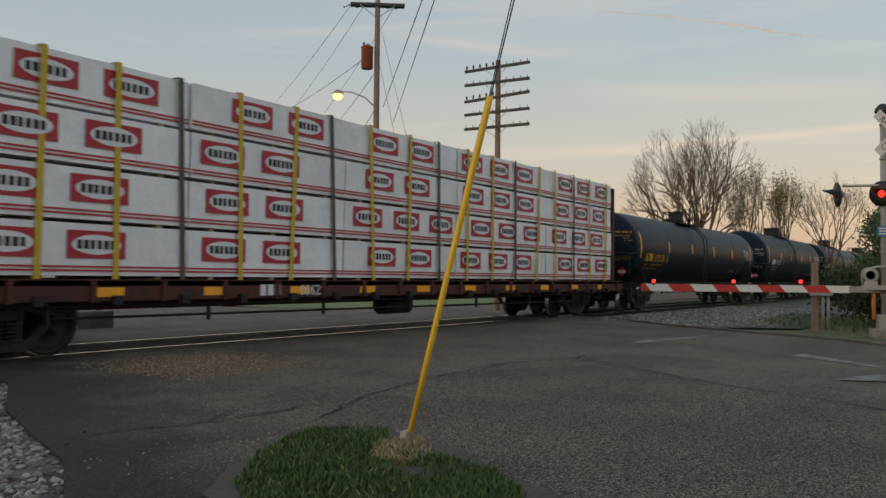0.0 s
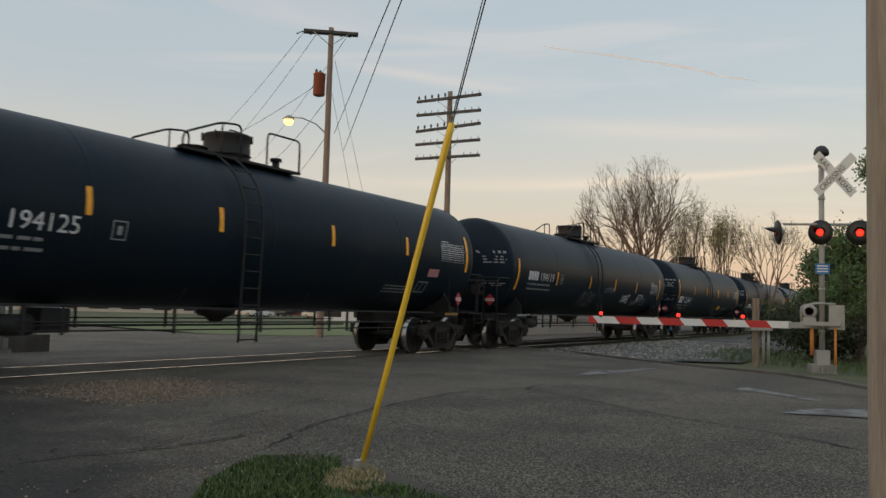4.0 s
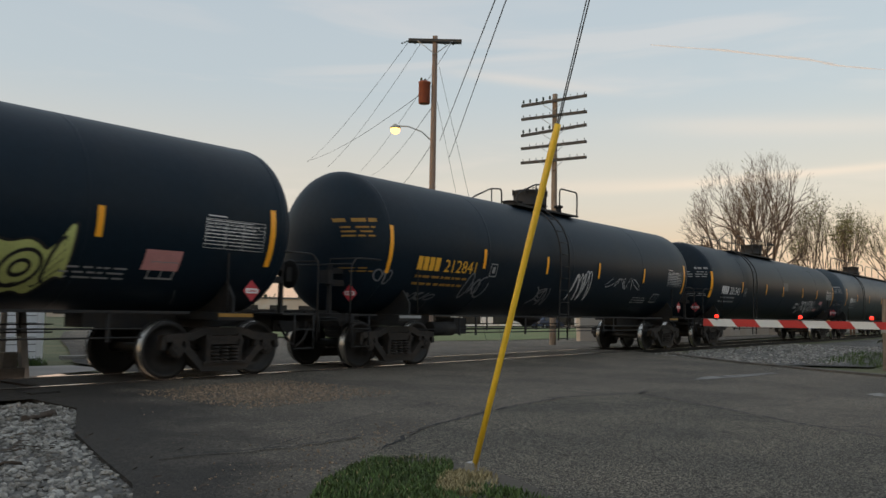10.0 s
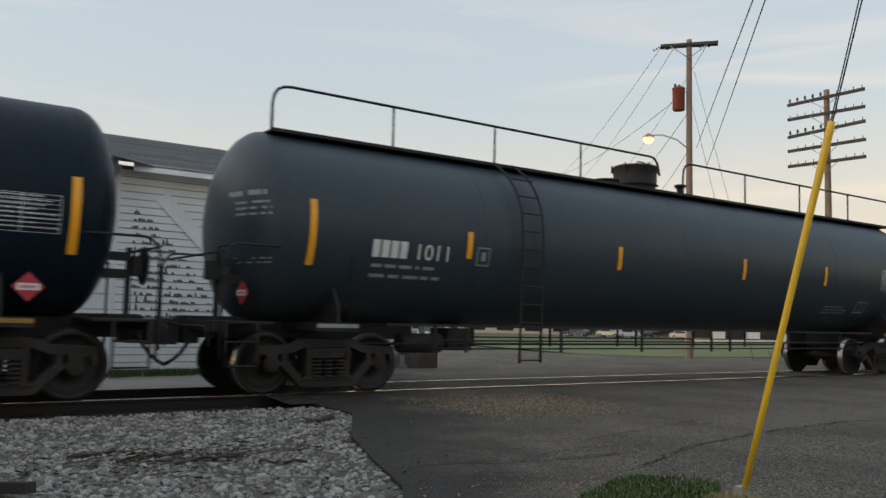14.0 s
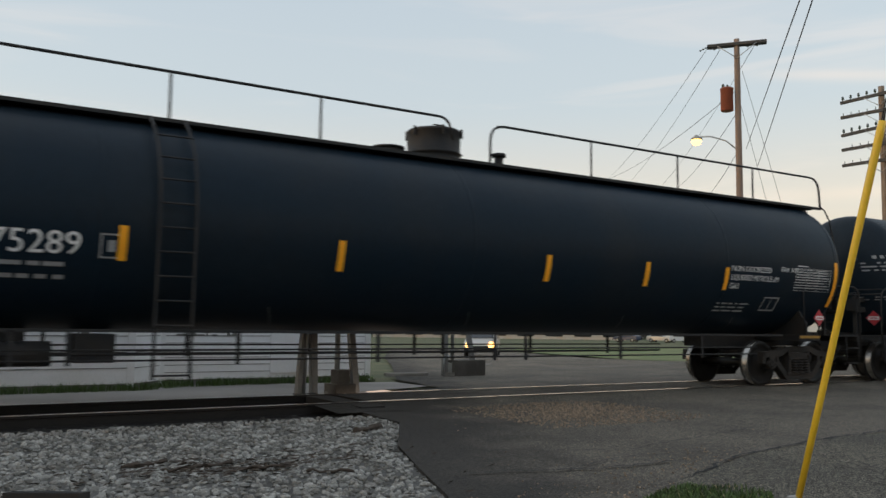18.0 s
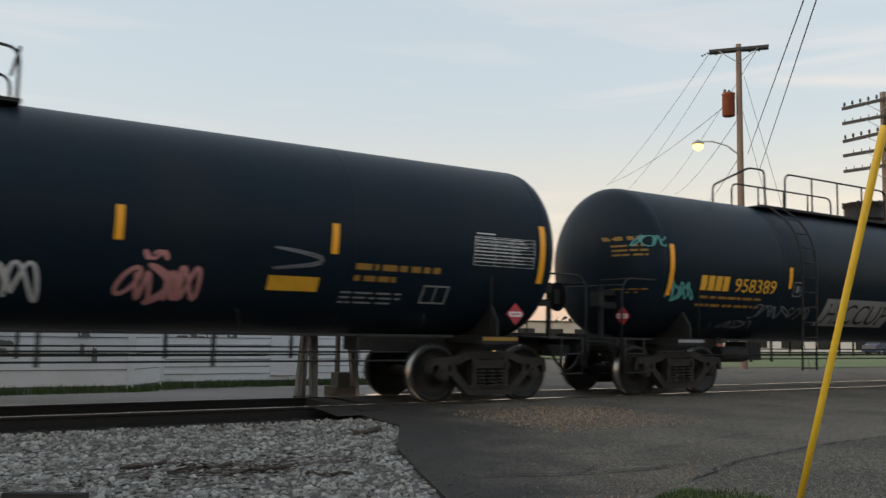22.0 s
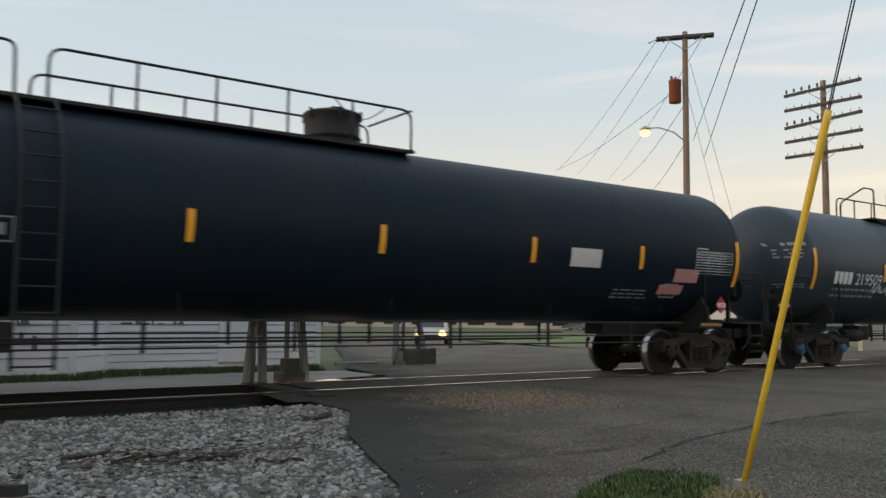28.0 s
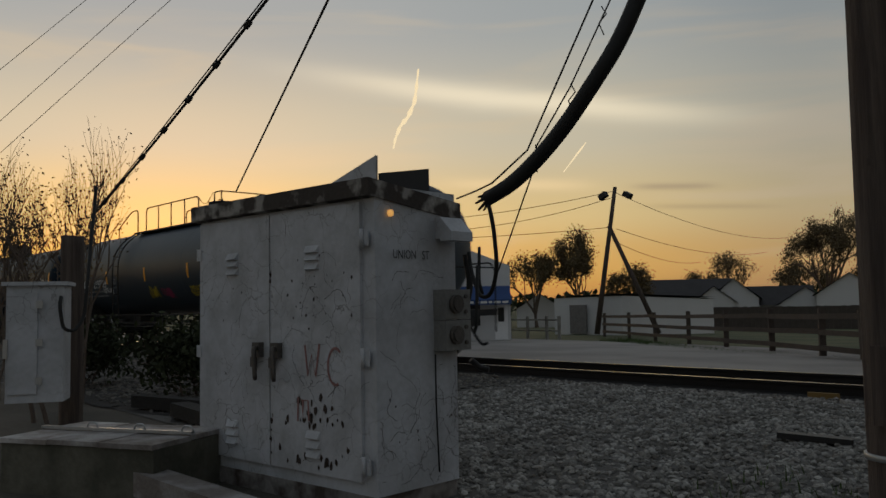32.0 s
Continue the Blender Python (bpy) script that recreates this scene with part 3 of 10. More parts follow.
poly("lot", [(-70, 13.25), (5.6, 13.25), (8.7, 14.6), (8.9, 16.4), (-4, 16.3), (-5.2, 18), (-6.4, 17.6), (-15.5, 21.6), (-17, 25), (-30, 27), (-70, 27)], 0.012, LOT, "pale worn concrete lot along the railway", "pavement")
poly("far_verge", [(28.0, 28.8), (28.2, 24.3), (34, 22.0), (60, 22.7), (110, 25), (110, 70), (62, 72), (46, 62), (38, 50)], 0.03, VERGE, "mown grass verge beside the street", "ground")
poly("lawn", [(9.0, 17.6), (9.5, 18.4), (11.0, 26.0), (12, 33), (9.2, 33)], 0.03, VERGE, "mown grass beside the old depot", "ground", wob=0.2)
poly("ballast_bed", [(-70, 10.2), (-70, 5.5), (-12, 4.2), (-3, 3.6), (2.0, 3.0), (3.3, 5.2), (3.7, 6.3), (4.2, 7.6), (5.2, 9.4), (5.9, 10.2)], -0.035, BALLAST, "bed of pale crushed stone beside the track", "ballast")
# shade beside the rail is painted into this bed's colour
poly("track_bed", [(-200, 10.2), (6.1, 10.2), (6.1, 13.3), (-200, 13.3)], -0.115, OILSHADE, "grey stone track bed", "ballast")
poly("track_bed", [(24.2, 8.3), (260, 8.3), (260, 13.9), (24.2, 13.9)], -0.07, BALLAST, "grey stone track bed", "ballast")
# takes the same dark colour as the track bed
poly("old_ballast", [(-60, 10.2), (-60, 5.5), (-12, 4.2), (-9.2, 4.05), (-9.2, 10.2)], -0.028, OILSHADE, "old dark ballast overgrown beside the track", "ballast", wob=0.3)
poly("bare_earth", [(-60, 5.6), (-12, 4.3), (-3, 3.7), (2.0, 3.1), (1.0, 0.5), (-0.5, -8), (-60, -8)], -0.045, DIRT, "bare dark earth between the cabinets", "ground")
poly("gravel_corner", [(24.4, 10.2), (22.0, 7.1), (23.6, 4.4), (60, 5.5), (60, 10.2)], -0.01, BALLAST, "loose grey gravel behind the kerb", "ground")
poly("dirt_patch", [(7.4, 9.9), (8.4, 10.2), (8.9, 9.8), (8.6, 9.1), (8.2, 8.7), (7.5, 8.5), (7.1, 8.9), (7.1, 9.5)], 0.005, mat("sandy_gravel_patch", (0.105, 0.082, 0.056), 0.95, var=0.6, scale=2, fine=30, bump=0.9, col2=(0.058, 0.052, 0.043), patch=0.9),
     "scatter of sandy gravel on the asphalt", "gravel", wob=0.6)
# painted marks
poly("road_mark", [(15.3, 5.9), (17.0, 5.5), (18.8, 5.3), (18.9, 5.5), (17.5, 5.8), (16.4, 6.1)], 0.008, MARK, "worn white painted road mark", "road mark", wob=0.06)
poly("road_mark", [(14.85, 2.9), (13.6, 1.45), (13.75, 1.38), (15.3, 2.75)], 0.008, MARK, "worn white painted line", "road mark", wob=0.04)
poly("stop_bar", [(11.55, 1.7), (12.6, 1.3), (12.9, 0.6), (13.2, -1.4), (12.4, -1.4), (11.9, 0.2)], 0.014, MARK, "flaking white stop bar on the asphalt", "road mark", wob=0.1)
poly("road_mark", [(16.1, 20.5), (22.7, 22.65), (27.5, 24.0), (27.5, 24.15), (22.7, 22.8), (16.1, 20.65)], 0.025, MARK, "white edge line on the far street", "road mark")
poly("road_mark", [(17.0, 25.0), (18.4, 26.5), (18.55, 26.4), (17.2, 24.9)], 0.025, MARK, "short white dash on the far street", "road mark")
# kerb
KERBC = mat("grimy_kerb_concrete", (0.12, 0.11, 0.095), 0.95, var=0.3, scale=1.5, fine=30, bump=0.4, col2=(0.07, 0.063, 0.055), patch=0.9)
bm = B()
for (xa, ya), (xb, yb) in zip(KERB, KERB[1:]):
    d = Vector((xb - xa, yb - ya, 0))
    n = Vector((-d.y, d.x, 0)).normalized() * 0.16
    za = -0.06
    vs = [bm.verts.new(c) for c in ((xa, ya, za - 0.1), (xb, yb, za - 0.1), (xb, yb, za + 0.05), (xa, ya, za + 0.05),
                                    (xa + n.x, ya + n.y, za - 0.1), (xb + n.x, yb + n.y, za - 0.1), (xb + n.x, yb + n.y, za + 0.055), (xa + n.x, ya + n.y, za + 0.055))]
    for f in ((0, 1, 2, 3), (3, 2, 6, 7), (7, 6, 5, 4)):
        bm.faces.new([vs[i] for i in f])
tagged(part("kerb", bm, KERBC), "low broken concrete kerb along the street", "kerb", kind="structure")
# cracks as thin sunk-looking tar lines
TAR = mat("open_crack_dark", (0.012, 0.012, 0.012), 0.95, var=0.3, scale=6, fine=40, bump=0.3)


def crack(pts, w, seed):
    rnd = random.Random(seed)
    bm = B()
    path = []
    for a, b in zip(pts, pts[1:]):
        n = max(2, int(math.dist(a, b) / 0.12))
        for i in range(n):
            t = i / n
            path.append((a[0] + (b[0] - a[0]) * t + rnd.uniform(-.035, .035), a[1] + (b[1] - a[1]) * t + rnd.uniform(-.035, .035)))
    last = None
    for i, (x, y) in enumerate(path):
        k = w * rnd.uniform(0.3, 1.0) * min(1, i / 3, (len(path) - 1 - i) / 3 + 0.05)
        j = min(i + 1, len(path) - 1)
        d = Vector((path[j][0] - path[j - 1][0], path[j][1] - path[j - 1][1], 0)).normalized()
        cur = [bm.verts.new((x - d.y * k, y + d.x * k, -0.06 + 0.018)), bm.verts.new((x + d.y * k, y - d.x * k, -0.06 + 0.018))]
        if last:
            bm.faces.new((last[0], last[1], cur[1], cur[0]))
        last = cur
    return tagged(part("crack", bm, TAR), "open crack in the worn asphalt", "crack", kind="structure")


crack([(5.3, 4.8), (6.76, 5.45), (8.6, 5.8), (10.59, 5.98), (12.02, 5.47), (13.2, 5.6)], 0.03, 1)
crack([(12.02, 5.47), (11.2, 4.2), (9.98, 2.51), (9.4, 1.3), (8.83, 0.54), (8.4, -0.6)], 0.035, 2)
crack([(9.9, 2.5), (10.6, 1.6), (10.2, 0.4), (10.5, -0.8)], 0.018, 3)
crack([(3.9, 5.9), (5.0, 5.5), (6.2, 5.5)], 0.025, 4)
crack([(12.0, 5.4), (14.5, 4.2), (16.5, 4.0)], 0.015, 5)
crack([(4.6, 6.9), (6.0, 6.2), (7.6, 6.6), (9.4, 7.0)], 0.012, 6)
crack([(8.8, 0.5), (11.5, 0.2), (13.5, 0.3)], 0.016, 7)
crack([(3.6, 6.0), (4.6, 5.5), (5.6, 5.9), (7.0, 5.7)], 0.010, 8)
crack([(11.5, 6.9), (13.2, 7.4), (15.6, 7.2), (18.0, 7.9), (20.5, 7.6)], 0.010, 9)
crack([(9.0, 7.0), (9.6, 8.2), (10.8, 8.8), (11.0, 10.2)], 0.009, 10)
crack([(12.6, 5.5), (12.9, 7.0), (12.4, 8.6), (13.0, 10.4)], 0.010, 11)
crack([(15.5, 4.1), (16.2, 5.2), (17.4, 6.6), (17.6, 8.6)], 0.010, 12)
crack([(10.9, 3.9), (12.0, 3.3), (13.4, 3.2), (14.8, 3.8)], 0.010, 13)
crack([(7.4, 3.6), (8.6, 3.9), (9.6, 3.5), (10.7, 3.8)], 0.007, 14)
crack([(6.2, 2.4), (7.0, 3.2), (7.3, 4.4), (8.0, 5.6)], 0.007, 15)

# ---- railway track ----
track = thing("railway_track", "single line of rusty rails with polished heads", "railway track")
for side_y in (-0.75, 0.75):
    bm = B()
    y = TRACK_Y + side_y
    prof = [(-0.075, -0.185), (0.075, -0.185), (0.07, -0.172), (0.012, -0.15), (0.012, -0.045), (0.036, -0.035), (0.036, -0.004), (-0.036, -0.004), (-0.036, -0.035), (-0.012, -0.045), (-0.012, -0.15), (-0.07, -0.172)]
    ra = [bm.verts.new((-220, y + a, b)) for a, b in prof]
    rb = [bm.verts.new((260, y + a, b)) for a, b in prof]
    for i in range(len(prof)):
        j = (i + 1) % len(prof)
        bm.faces.new((ra[i], rb[i], rb[j], ra[j]))
    rail = part("rail", bm, RAILS, track)
    bm = B()
    box(bm, -220, 260, y - 0.034, y + 0.034, -0.004, 0.0)
    part("rail_head", bm, RAILT, rail, "polished running surface")
bm = B()
box(bm, -0.115, 0.115, -1.3, 1.3, -0.35, -0.187)
TIE_ME = mesh_of("tie", bm, TIE, 0.012)
for k in range(150):
    x = -76 + 0.53 * k
    if x < 5.4:
        part("tie", TIE_ME, None, track, m=pose(x, TRACK_Y + random.uniform(-.03, .03), random.uniform(-.01, 0.01), 0, 0, random.uniform(-1, 1)))
for k in range(60):
    part("tie", TIE_ME, None, track, m=pose(25 + 0.53 * k, TRACK_Y, random.uniform(-.01, 0.0)))
bm = B()
box(bm, 5.42, 5.8, TRACK_Y - 1.35, TRACK_Y + 1.3, -0.3, -0.02)
part("crossing_header", bm, TIE, track, "dark timber at the edge of the crossing", 0.01)
# ---- the train ----
RZ, RR = 2.52, 1.48      # tank axis height and radius


def tank_size(axis, radius):
    """Sets the axis height and radius for the next cars."""
    global RZ, RR
    RZ, RR = axis, radius



HALF, DOME = 9.3, 0.60      # half length of the present tank, depth of its heads


def on_tank(x, z, out=0.006):
    """A place on the near flank or the domed head of a tank, by length and height."""
    x = math.copysign(min(abs(x), HALF - 0.012), x)
    u = max(0.0, (abs(x) - HALF + DOME) / DOME)
    r = RR * math.sqrt(1 - u * u)
    a = math.asin(max(-0.99, min(0.99, (z - RZ) / r)))
    x += math.copysign(out * u, x)
    return Vector((x, -(r + out) * math.cos(a), RZ + (r + out) * math.sin(a)))


def patch(bm, x0, x1, z0, z1, out=0.006, n=0):
    n = n or max(1, int((z1 - z0) / 0.12))
    last = None
    for i in range(n + 1):
        z = z0 + (z1 - z0) * i / n
        cur = [bm.verts.new(on_tank(x0, z, out)), bm.verts.new(on_tank(x1, z, out))]
        if last:
            bm.faces.new((last[0], last[1], cur[1], cur[0])).smooth = True
        last = cur


def letters(bm, text, x, z, size, out=0.008, gap=1.0, flat=None, fit=0.0, slant=0.0, bold=0.0):
    """Raised lettering on the flank; x, z is the lower left corner."""
    cu = bpy.data.curves.new("lettering", "FONT")
    cu.body, cu.size, cu.space_character, cu.resolution_u, cu.offset = text, size * 1.38, gap, 3, bold
    ob = bpy.data.objects.new("lettering", cu)
    scene.collection.objects.link(ob)
    bpy.context.view_layer.update()
    me = ob.evaluated_get(bpy.context.evaluated_depsgraph_get()).to_mesh()
    k = fit / max(v.co.x for v in me.vertices) if fit else 1.0
    vs = [bm.verts.new(flat(v.co.x, v.co.y) if flat else on_tank(x + v.co.x * k + v.co.y * slant, z + v.co.y, out)) for v in me.vertices]
    for f in me.polygons:
        try:
            bm.faces.new([vs[i] for i in f.vertices])
        except ValueError:
            pass
    bpy.data.objects.remove(ob)
    bpy.data.curves.remove(cu)


def blocks(bm, x, z, n, h, w=None, gap=0.25, out=0.007):
    """A row of plain bars, one for each sign of a company mark."""
    w = w or h * 0.66
    for i in range(n):
        patch(bm, x + i * w * (1 + gap), x + i * w * (1 + gap) + w, z, z + h, out)
    return x + n * w * (1 + gap)


def lines(bm, x, z, width, rows, h=0.05, gap=0.09, seed=0, fine=1.0):
    """Rows of small print as broken bars."""
    rnd = random.Random(seed)
    for r in range(rows):
        u = x
        while u < x + width * rnd.uniform(0.75, 1.0):
            k = rnd.uniform(0.06, 0.3) * fine
            patch(bm, u, min(u + k, x + width), z - r * gap, z - r * gap + h, 0.007, 1)
            u += k + rnd.uniform(0.03, 0.08) * fine


def stroke(bm, pts, w, out=0.010):
    """A sprayed line along points (length, height) on the flank."""
    last = None
    for i, (x, z) in enumerate(pts):
        a, b = pts[max(i - 1, 0)], pts[min(i + 1, len(pts) - 1)]
        d = Vector((b[0] - a[0], b[1] - a[1]))
        d = d.normalized() if d.length > 1e-6 else Vector((1, 0))
        cur = [bm.verts.new(on_tank(x - d.y * w, z + d.x * w, out)), bm.verts.new(on_tank(x + d.y * w, z - d.x * w, out))]
        if last:
            try:
                bm.faces.new((last[0], last[1], cur[1], cur[0]))
            except ValueError:
                pass
        last = cur


def field(bm, x0, x1, low, high, n, out=0.008):
    """A sprayed area between a lower and an upper edge, each a function of 0 to 1 along it."""
    last = None
    for i in range(n + 1):
        f = i / n
        x, a, b = x0 + (x1 - x0) * f, low(f), high(f)
        cur = [bm.verts.new(on_tank(x, a + (b - a) * j / 5, out)) for j in range(6)]
        if last:
            for j in range(5):
                bm.faces.new((last[j], cur[j], cur[j + 1], last[j + 1]))
        last = cur


def flame(bm, pts, w, out=0.010, n=14):
    """A sprayed lick along a curve of four places, thick in its belly and sharp at the tip."""
    (x0, z0), (x1, z1), (x2, z2), (x3, z3) = pts
    last = None
    for i in range(n + 1):
        t = i / n
        u = 1 - t
        x = u ** 3 * x0 + 3 * u * u * t * x1 + 3 * u * t * t * x2 + t ** 3 * x3
        z = u ** 3 * z0 + 3 * u * u * t * z1 + 3 * u * t * t * z2 + t ** 3 * z3
        dx = 3 * u * u * (x1 - x0) + 6 * u * t * (x2 - x1) + 3 * t * t * (x3 - x2)
        dz = 3 * u * u * (z1 - z0) + 6 * u * t * (z2 - z1) + 3 * t * t * (z3 - z2)
        k = w * (0.25 + math.sin(math.pi * min(1.0, t * 0.92 + 0.06))) * (1 - t ** 4) / max(1e-6, math.hypot(dx, dz))
        cur = [bm.verts.new(on_tank(x - dz * k, z + dx * k, out)), bm.verts.new(on_tank(x + dz * k, z - dx * k, out))]
        if last:
            bm.faces.new((last[0], last[1], cur[1], cur[0]))
        last = cur


def loop(bm, x, z, a, b, w, t0=0.0, t1=6.2832, out=0.010, lean=0.0):
    """An oval sprayed line or a part of one."""
    stroke(bm, [(x + a * math.cos(t0 + (t1 - t0) * i / 24) + lean * b * math.sin(t0 + (t1 - t0) * i / 24), z + b * math.sin(t0 + (t1 - t0) * i / 24)) for i in range(25)], w, out)


def scrawl(bm, x, z, w, h, n, seed, width=0.02, out=0.010):
    """A tag of looping sprayed signs that cannot be read."""
    rnd = random.Random(seed)
    for k in range(n):
        cx, cz = x + w * (k + 0.5) / n, z + h / 2 + rnd.uniform(-.08, .08) * h
        ph, a, b = rnd.uniform(0, 6.28), rnd.uniform(0.5, 0.75) * w / n, rnd.uniform(0.32, 0.55) * h
        turn = rnd.choice((1, -1)) * rnd.uniform(4.0, 7.5)
        m1, m2 = rnd.choice((1, 1, 2)), rnd.choice((1, 2, 2, 3))
        stroke(bm, [(cx + a * math.cos(ph + turn * m1 * i / 26), cz + b * math.sin(ph * 1.7 + turn * m2 * i / 26)) for i in range(27)], width, out + 0.0004 * k)


def tank_shell(half):
    bm = B()
    r = RR
    prof = []
    for i in range(13):
        a = math.pi / 2 * i / 12
        prof.append((max(r * math.sin(a), 0.02), -half + DOME * (1 - math.cos(a))))
    n = 14
    for i in range(1, n):
        prof.append((r, -half + DOME + (2 * half - 2 * DOME) * i / n))
    prof += [(q, -h) for q, h in reversed(prof[:13])]
    lathe(bm, prof, "x", (0, 0, RZ), 56)
    return bm


def ring(bm, x, w, r, out=0.012, seg=56):
    lathe(bm, [(r + 0.001, x - w), (r + out, x - w * 0.6), (r + out, x + w * 0.6), (r + 0.001, x + w)], "x", (0, 0, RZ), seg)


# shared running gear, built once
def wheel_mesh():
    bm = B()
    lathe(bm, [(0.10, -0.07), (0.13, -0.07), (0.15, -0.03), (0.36, -0.02), (0.38, -0.065), (0.455, -0.065), (0.457, 0.055), (0.487, 0.062), (0.485, 0.085), (0.39, 0.085), (0.37, 0.02), (0.15, 0.03), (0.10, 0.04)], "y", (0, 0, 0), 36)
    me = mesh_of("wheel", bm, (WHEEL, TREAD))
    for p in me.polygons:
        c = p.center
        rr = math.hypot(c.x, c.z)
        if 0.452 < rr < 0.46 and abs(p.normal.y) < 0.5:
            p.material_index = 1
    return me


WHEEL_ME = wheel_mesh()
bm = B()
cyl(bm, (0, -0.98, 0), (0, 0.98, 0), 0.085, seg=14)
AXLE_ME = mesh_of("axle", bm, WHEEL)
bm = B()
cyl(bm, (0, -1.10, 0), (0, -0.93, 0), 0.115, seg=16)
cyl(bm, (0, -1.125, 0), (0, -1.10, 0), 0.085, seg=16)
for k in range(3):
    a = 2.094 * k
    cyl(bm, (0.05 * math.cos(a), -1.14, 0.05 * math.sin(a)), (0.05 * math.cos(a), -1.12, 0.05 * math.sin(a)), 0.018, seg=6)
CAP_ME = mesh_of("bearing_cap", bm, TRUCK)
BLUECAP = mat("blue_bearing_paint", (0.03, 0.16, 0.30), 0.5, var=0.15, scale=8, fine=40, bump=0.05)
bm = B()
cyl(bm, (0, -1.10, 0), (0, -0.93, 0), 0.115, seg=16)
cyl(bm, (0, -1.125, 0), (0, -1.10, 0), 0.085, seg=16)
for k in range(3):
    a = 2.094 * k
    cyl(bm, (0.05 * math.cos(a), -1.14, 0.05 * math.sin(a)), (0.05 * math.cos(a), -1.12, 0.05 * math.sin(a)), 0.018, seg=6)
BCAP_ME = mesh_of("bearing_cap", bm, BLUECAP)


def bar(bm, a, b, w, y0, y1):
    """A cast member of a truss between two places (length, height), w half its depth."""
    d = Vector((b[0] - a[0], b[1] - a[1])).normalized()
    n = Vector((-d.y, d.x)) * w
    q = [(a[0] - n.x, a[1] - n.y), (b[0] - n.x, b[1] - n.y), (b[0] + n.x, b[1] + n.y), (a[0] + n.x, a[1] + n.y)]
    lo, hi = [bm.verts.new((x, y0, z)) for x, z in q], [bm.verts.new((x, y1, z)) for x, z in q]
    bm.faces.new(lo)
    bm.faces.new(hi[::-1])
    for i in range(4):
        j = (i + 1) % 4
        bm.faces.new((lo[i], hi[i], hi[j], lo[j]))


def frame_mesh():
    """Cast side frame: an open truss with two slanted windows and a spring window."""
    bm = B()
    chord = [(-0.62, 0.665), (-0.40, 0.755), (0.40, 0.755), (0.62, 0.665)]
    for a, b in zip(chord, chord[1:]):
        bar(bm, a, b, 0.062, -1.09, -0.93)
    for s in (-1, 1):
        bar(bm, (s * 0.60, 0.67), (s * 1.10, 0.645), 0.058, -1.09, -0.93)
        bar(bm, (s * 1.10, 0.69), (s * 1.13, 0.47), 0.04, -1.08, -0.94)
        bar(bm, (s * 0.70, 0.64), (s * 0.69, 0.43), 0.045, -1.08, -0.94)
        bar(bm, (s * 0.74, 0.50), (s * 0.40, 0.17), 0.058, -1.10, -0.93)
        bar(bm, (s * 0.31, 0.16), (s * 0.31, 0.74), 0.046, -1.10, -0.93)
        bar(bm, (s * 0.36, 0.58), (s * 0.28, 0.58), 0.05, -1.13, -1.09)
        bar(bm, (s * 0.80, 0.585), (s * 0.98, 0.585), 0.03, -1.10, -0.95)
    bar(bm, (-0.43, 0.18), (0.43, 0.18), 0.062, -1.10, -0.91)
    bar(bm, (-0.42, 0.247), (0.42, 0.247), 0.02, -1.13, -0.90)
    return mesh_of("side_frame", bm, TRUCK, 0.012)


FRAME_ME = frame_mesh()
bm = B()
for row in range(2):
    for k in range(3):
        x = -0.19 + 0.19 * k
        for c in range(5):
            lathe(bm, [(0.05, 0.25 + c * 0.055), (0.078, 0.265 + c * 0.055), (0.078, 0.28 + c * 0.055), (0.05, 0.295 + c * 0.055)], "z", (x, -1.10 + row * 0.14, 0), 10)
SPRING_ME = mesh_of("spring_nest", bm, TRUCK)
bm = B()
box(bm, -0.27, 0.27, -1.10, 1.10, 0.54, 0.68)
box(bm, -0.20, 0.20, -0.9, 0.9, 0.68, 0.80)
BOLSTER_ME = mesh_of("bolster", bm, TRUCK)
bm = B()
for s in (-1, 1):
    for q in (-1, 1):
        box(bm, s * 0.41 - 0.02, s * 0.41 + 0.03, q * 0.75 - 0.06, q * 0.75 + 0.06, 0.32, 0.62)
    cyl(bm, (s * 0.38, -0.8, 0.40), (s * 0.38, 0.8, 0.40), 0.035, seg=6)
BRAKE_ME = mesh_of("brake_rigging", bm, TRUCK)
WHEELSETS = []


def truck(car, x, blue=False):
    tr = new("truck")
    tr.parent = car
    tr.location = (x, 0, 0)
    for s in (0, 180):
        part("side_frame", FRAME_ME, None, tr, m=pose(0, 0, 0, 0, 0, s))
        tagged(part("spring_nest", SPRING_ME, None, tr, m=pose(0, 0, 0, 0, 0, s)), kind="stuff")
    part("bolster", BOLSTER_ME, None, tr)
    part("brake_rigging", BRAKE_ME, None, tr)
    for dx in (-0.889, 0.889):
        ws = part("wheelset", WHEELSET_ME, None, tr, m=pose(dx, 0, 0.457))
        WHEELSETS.append((ws, dx, car))
        for s in (0, 180):
            part("bearing_cap", BCAP_ME if blue else CAP_ME, None, tr, m=pose(dx, 0, 0.457, 0, 0, s))
    return tr


bm = B()
bm.from_mesh(AXLE_ME)
for s in (1, -1):
    tmp = B()
    tmp.from_mesh(WHEEL_ME)
    bmesh.ops.transform(tmp, matrix=Matrix.Translation((0, -0.75 * s, 0)) @ Matrix.Rotation(0 if s == 1 else math.pi, 4, "Z"), verts=tmp.verts)
    mt = bpy.data.meshes.new("tmp")
    tmp.to_mesh(mt)
    bm.from_mesh(mt)
    bpy.data.meshes.remove(mt)
    tmp.free()
WHEELSET_ME = mesh_of("wheelset", bm, (WHEEL, TREAD))


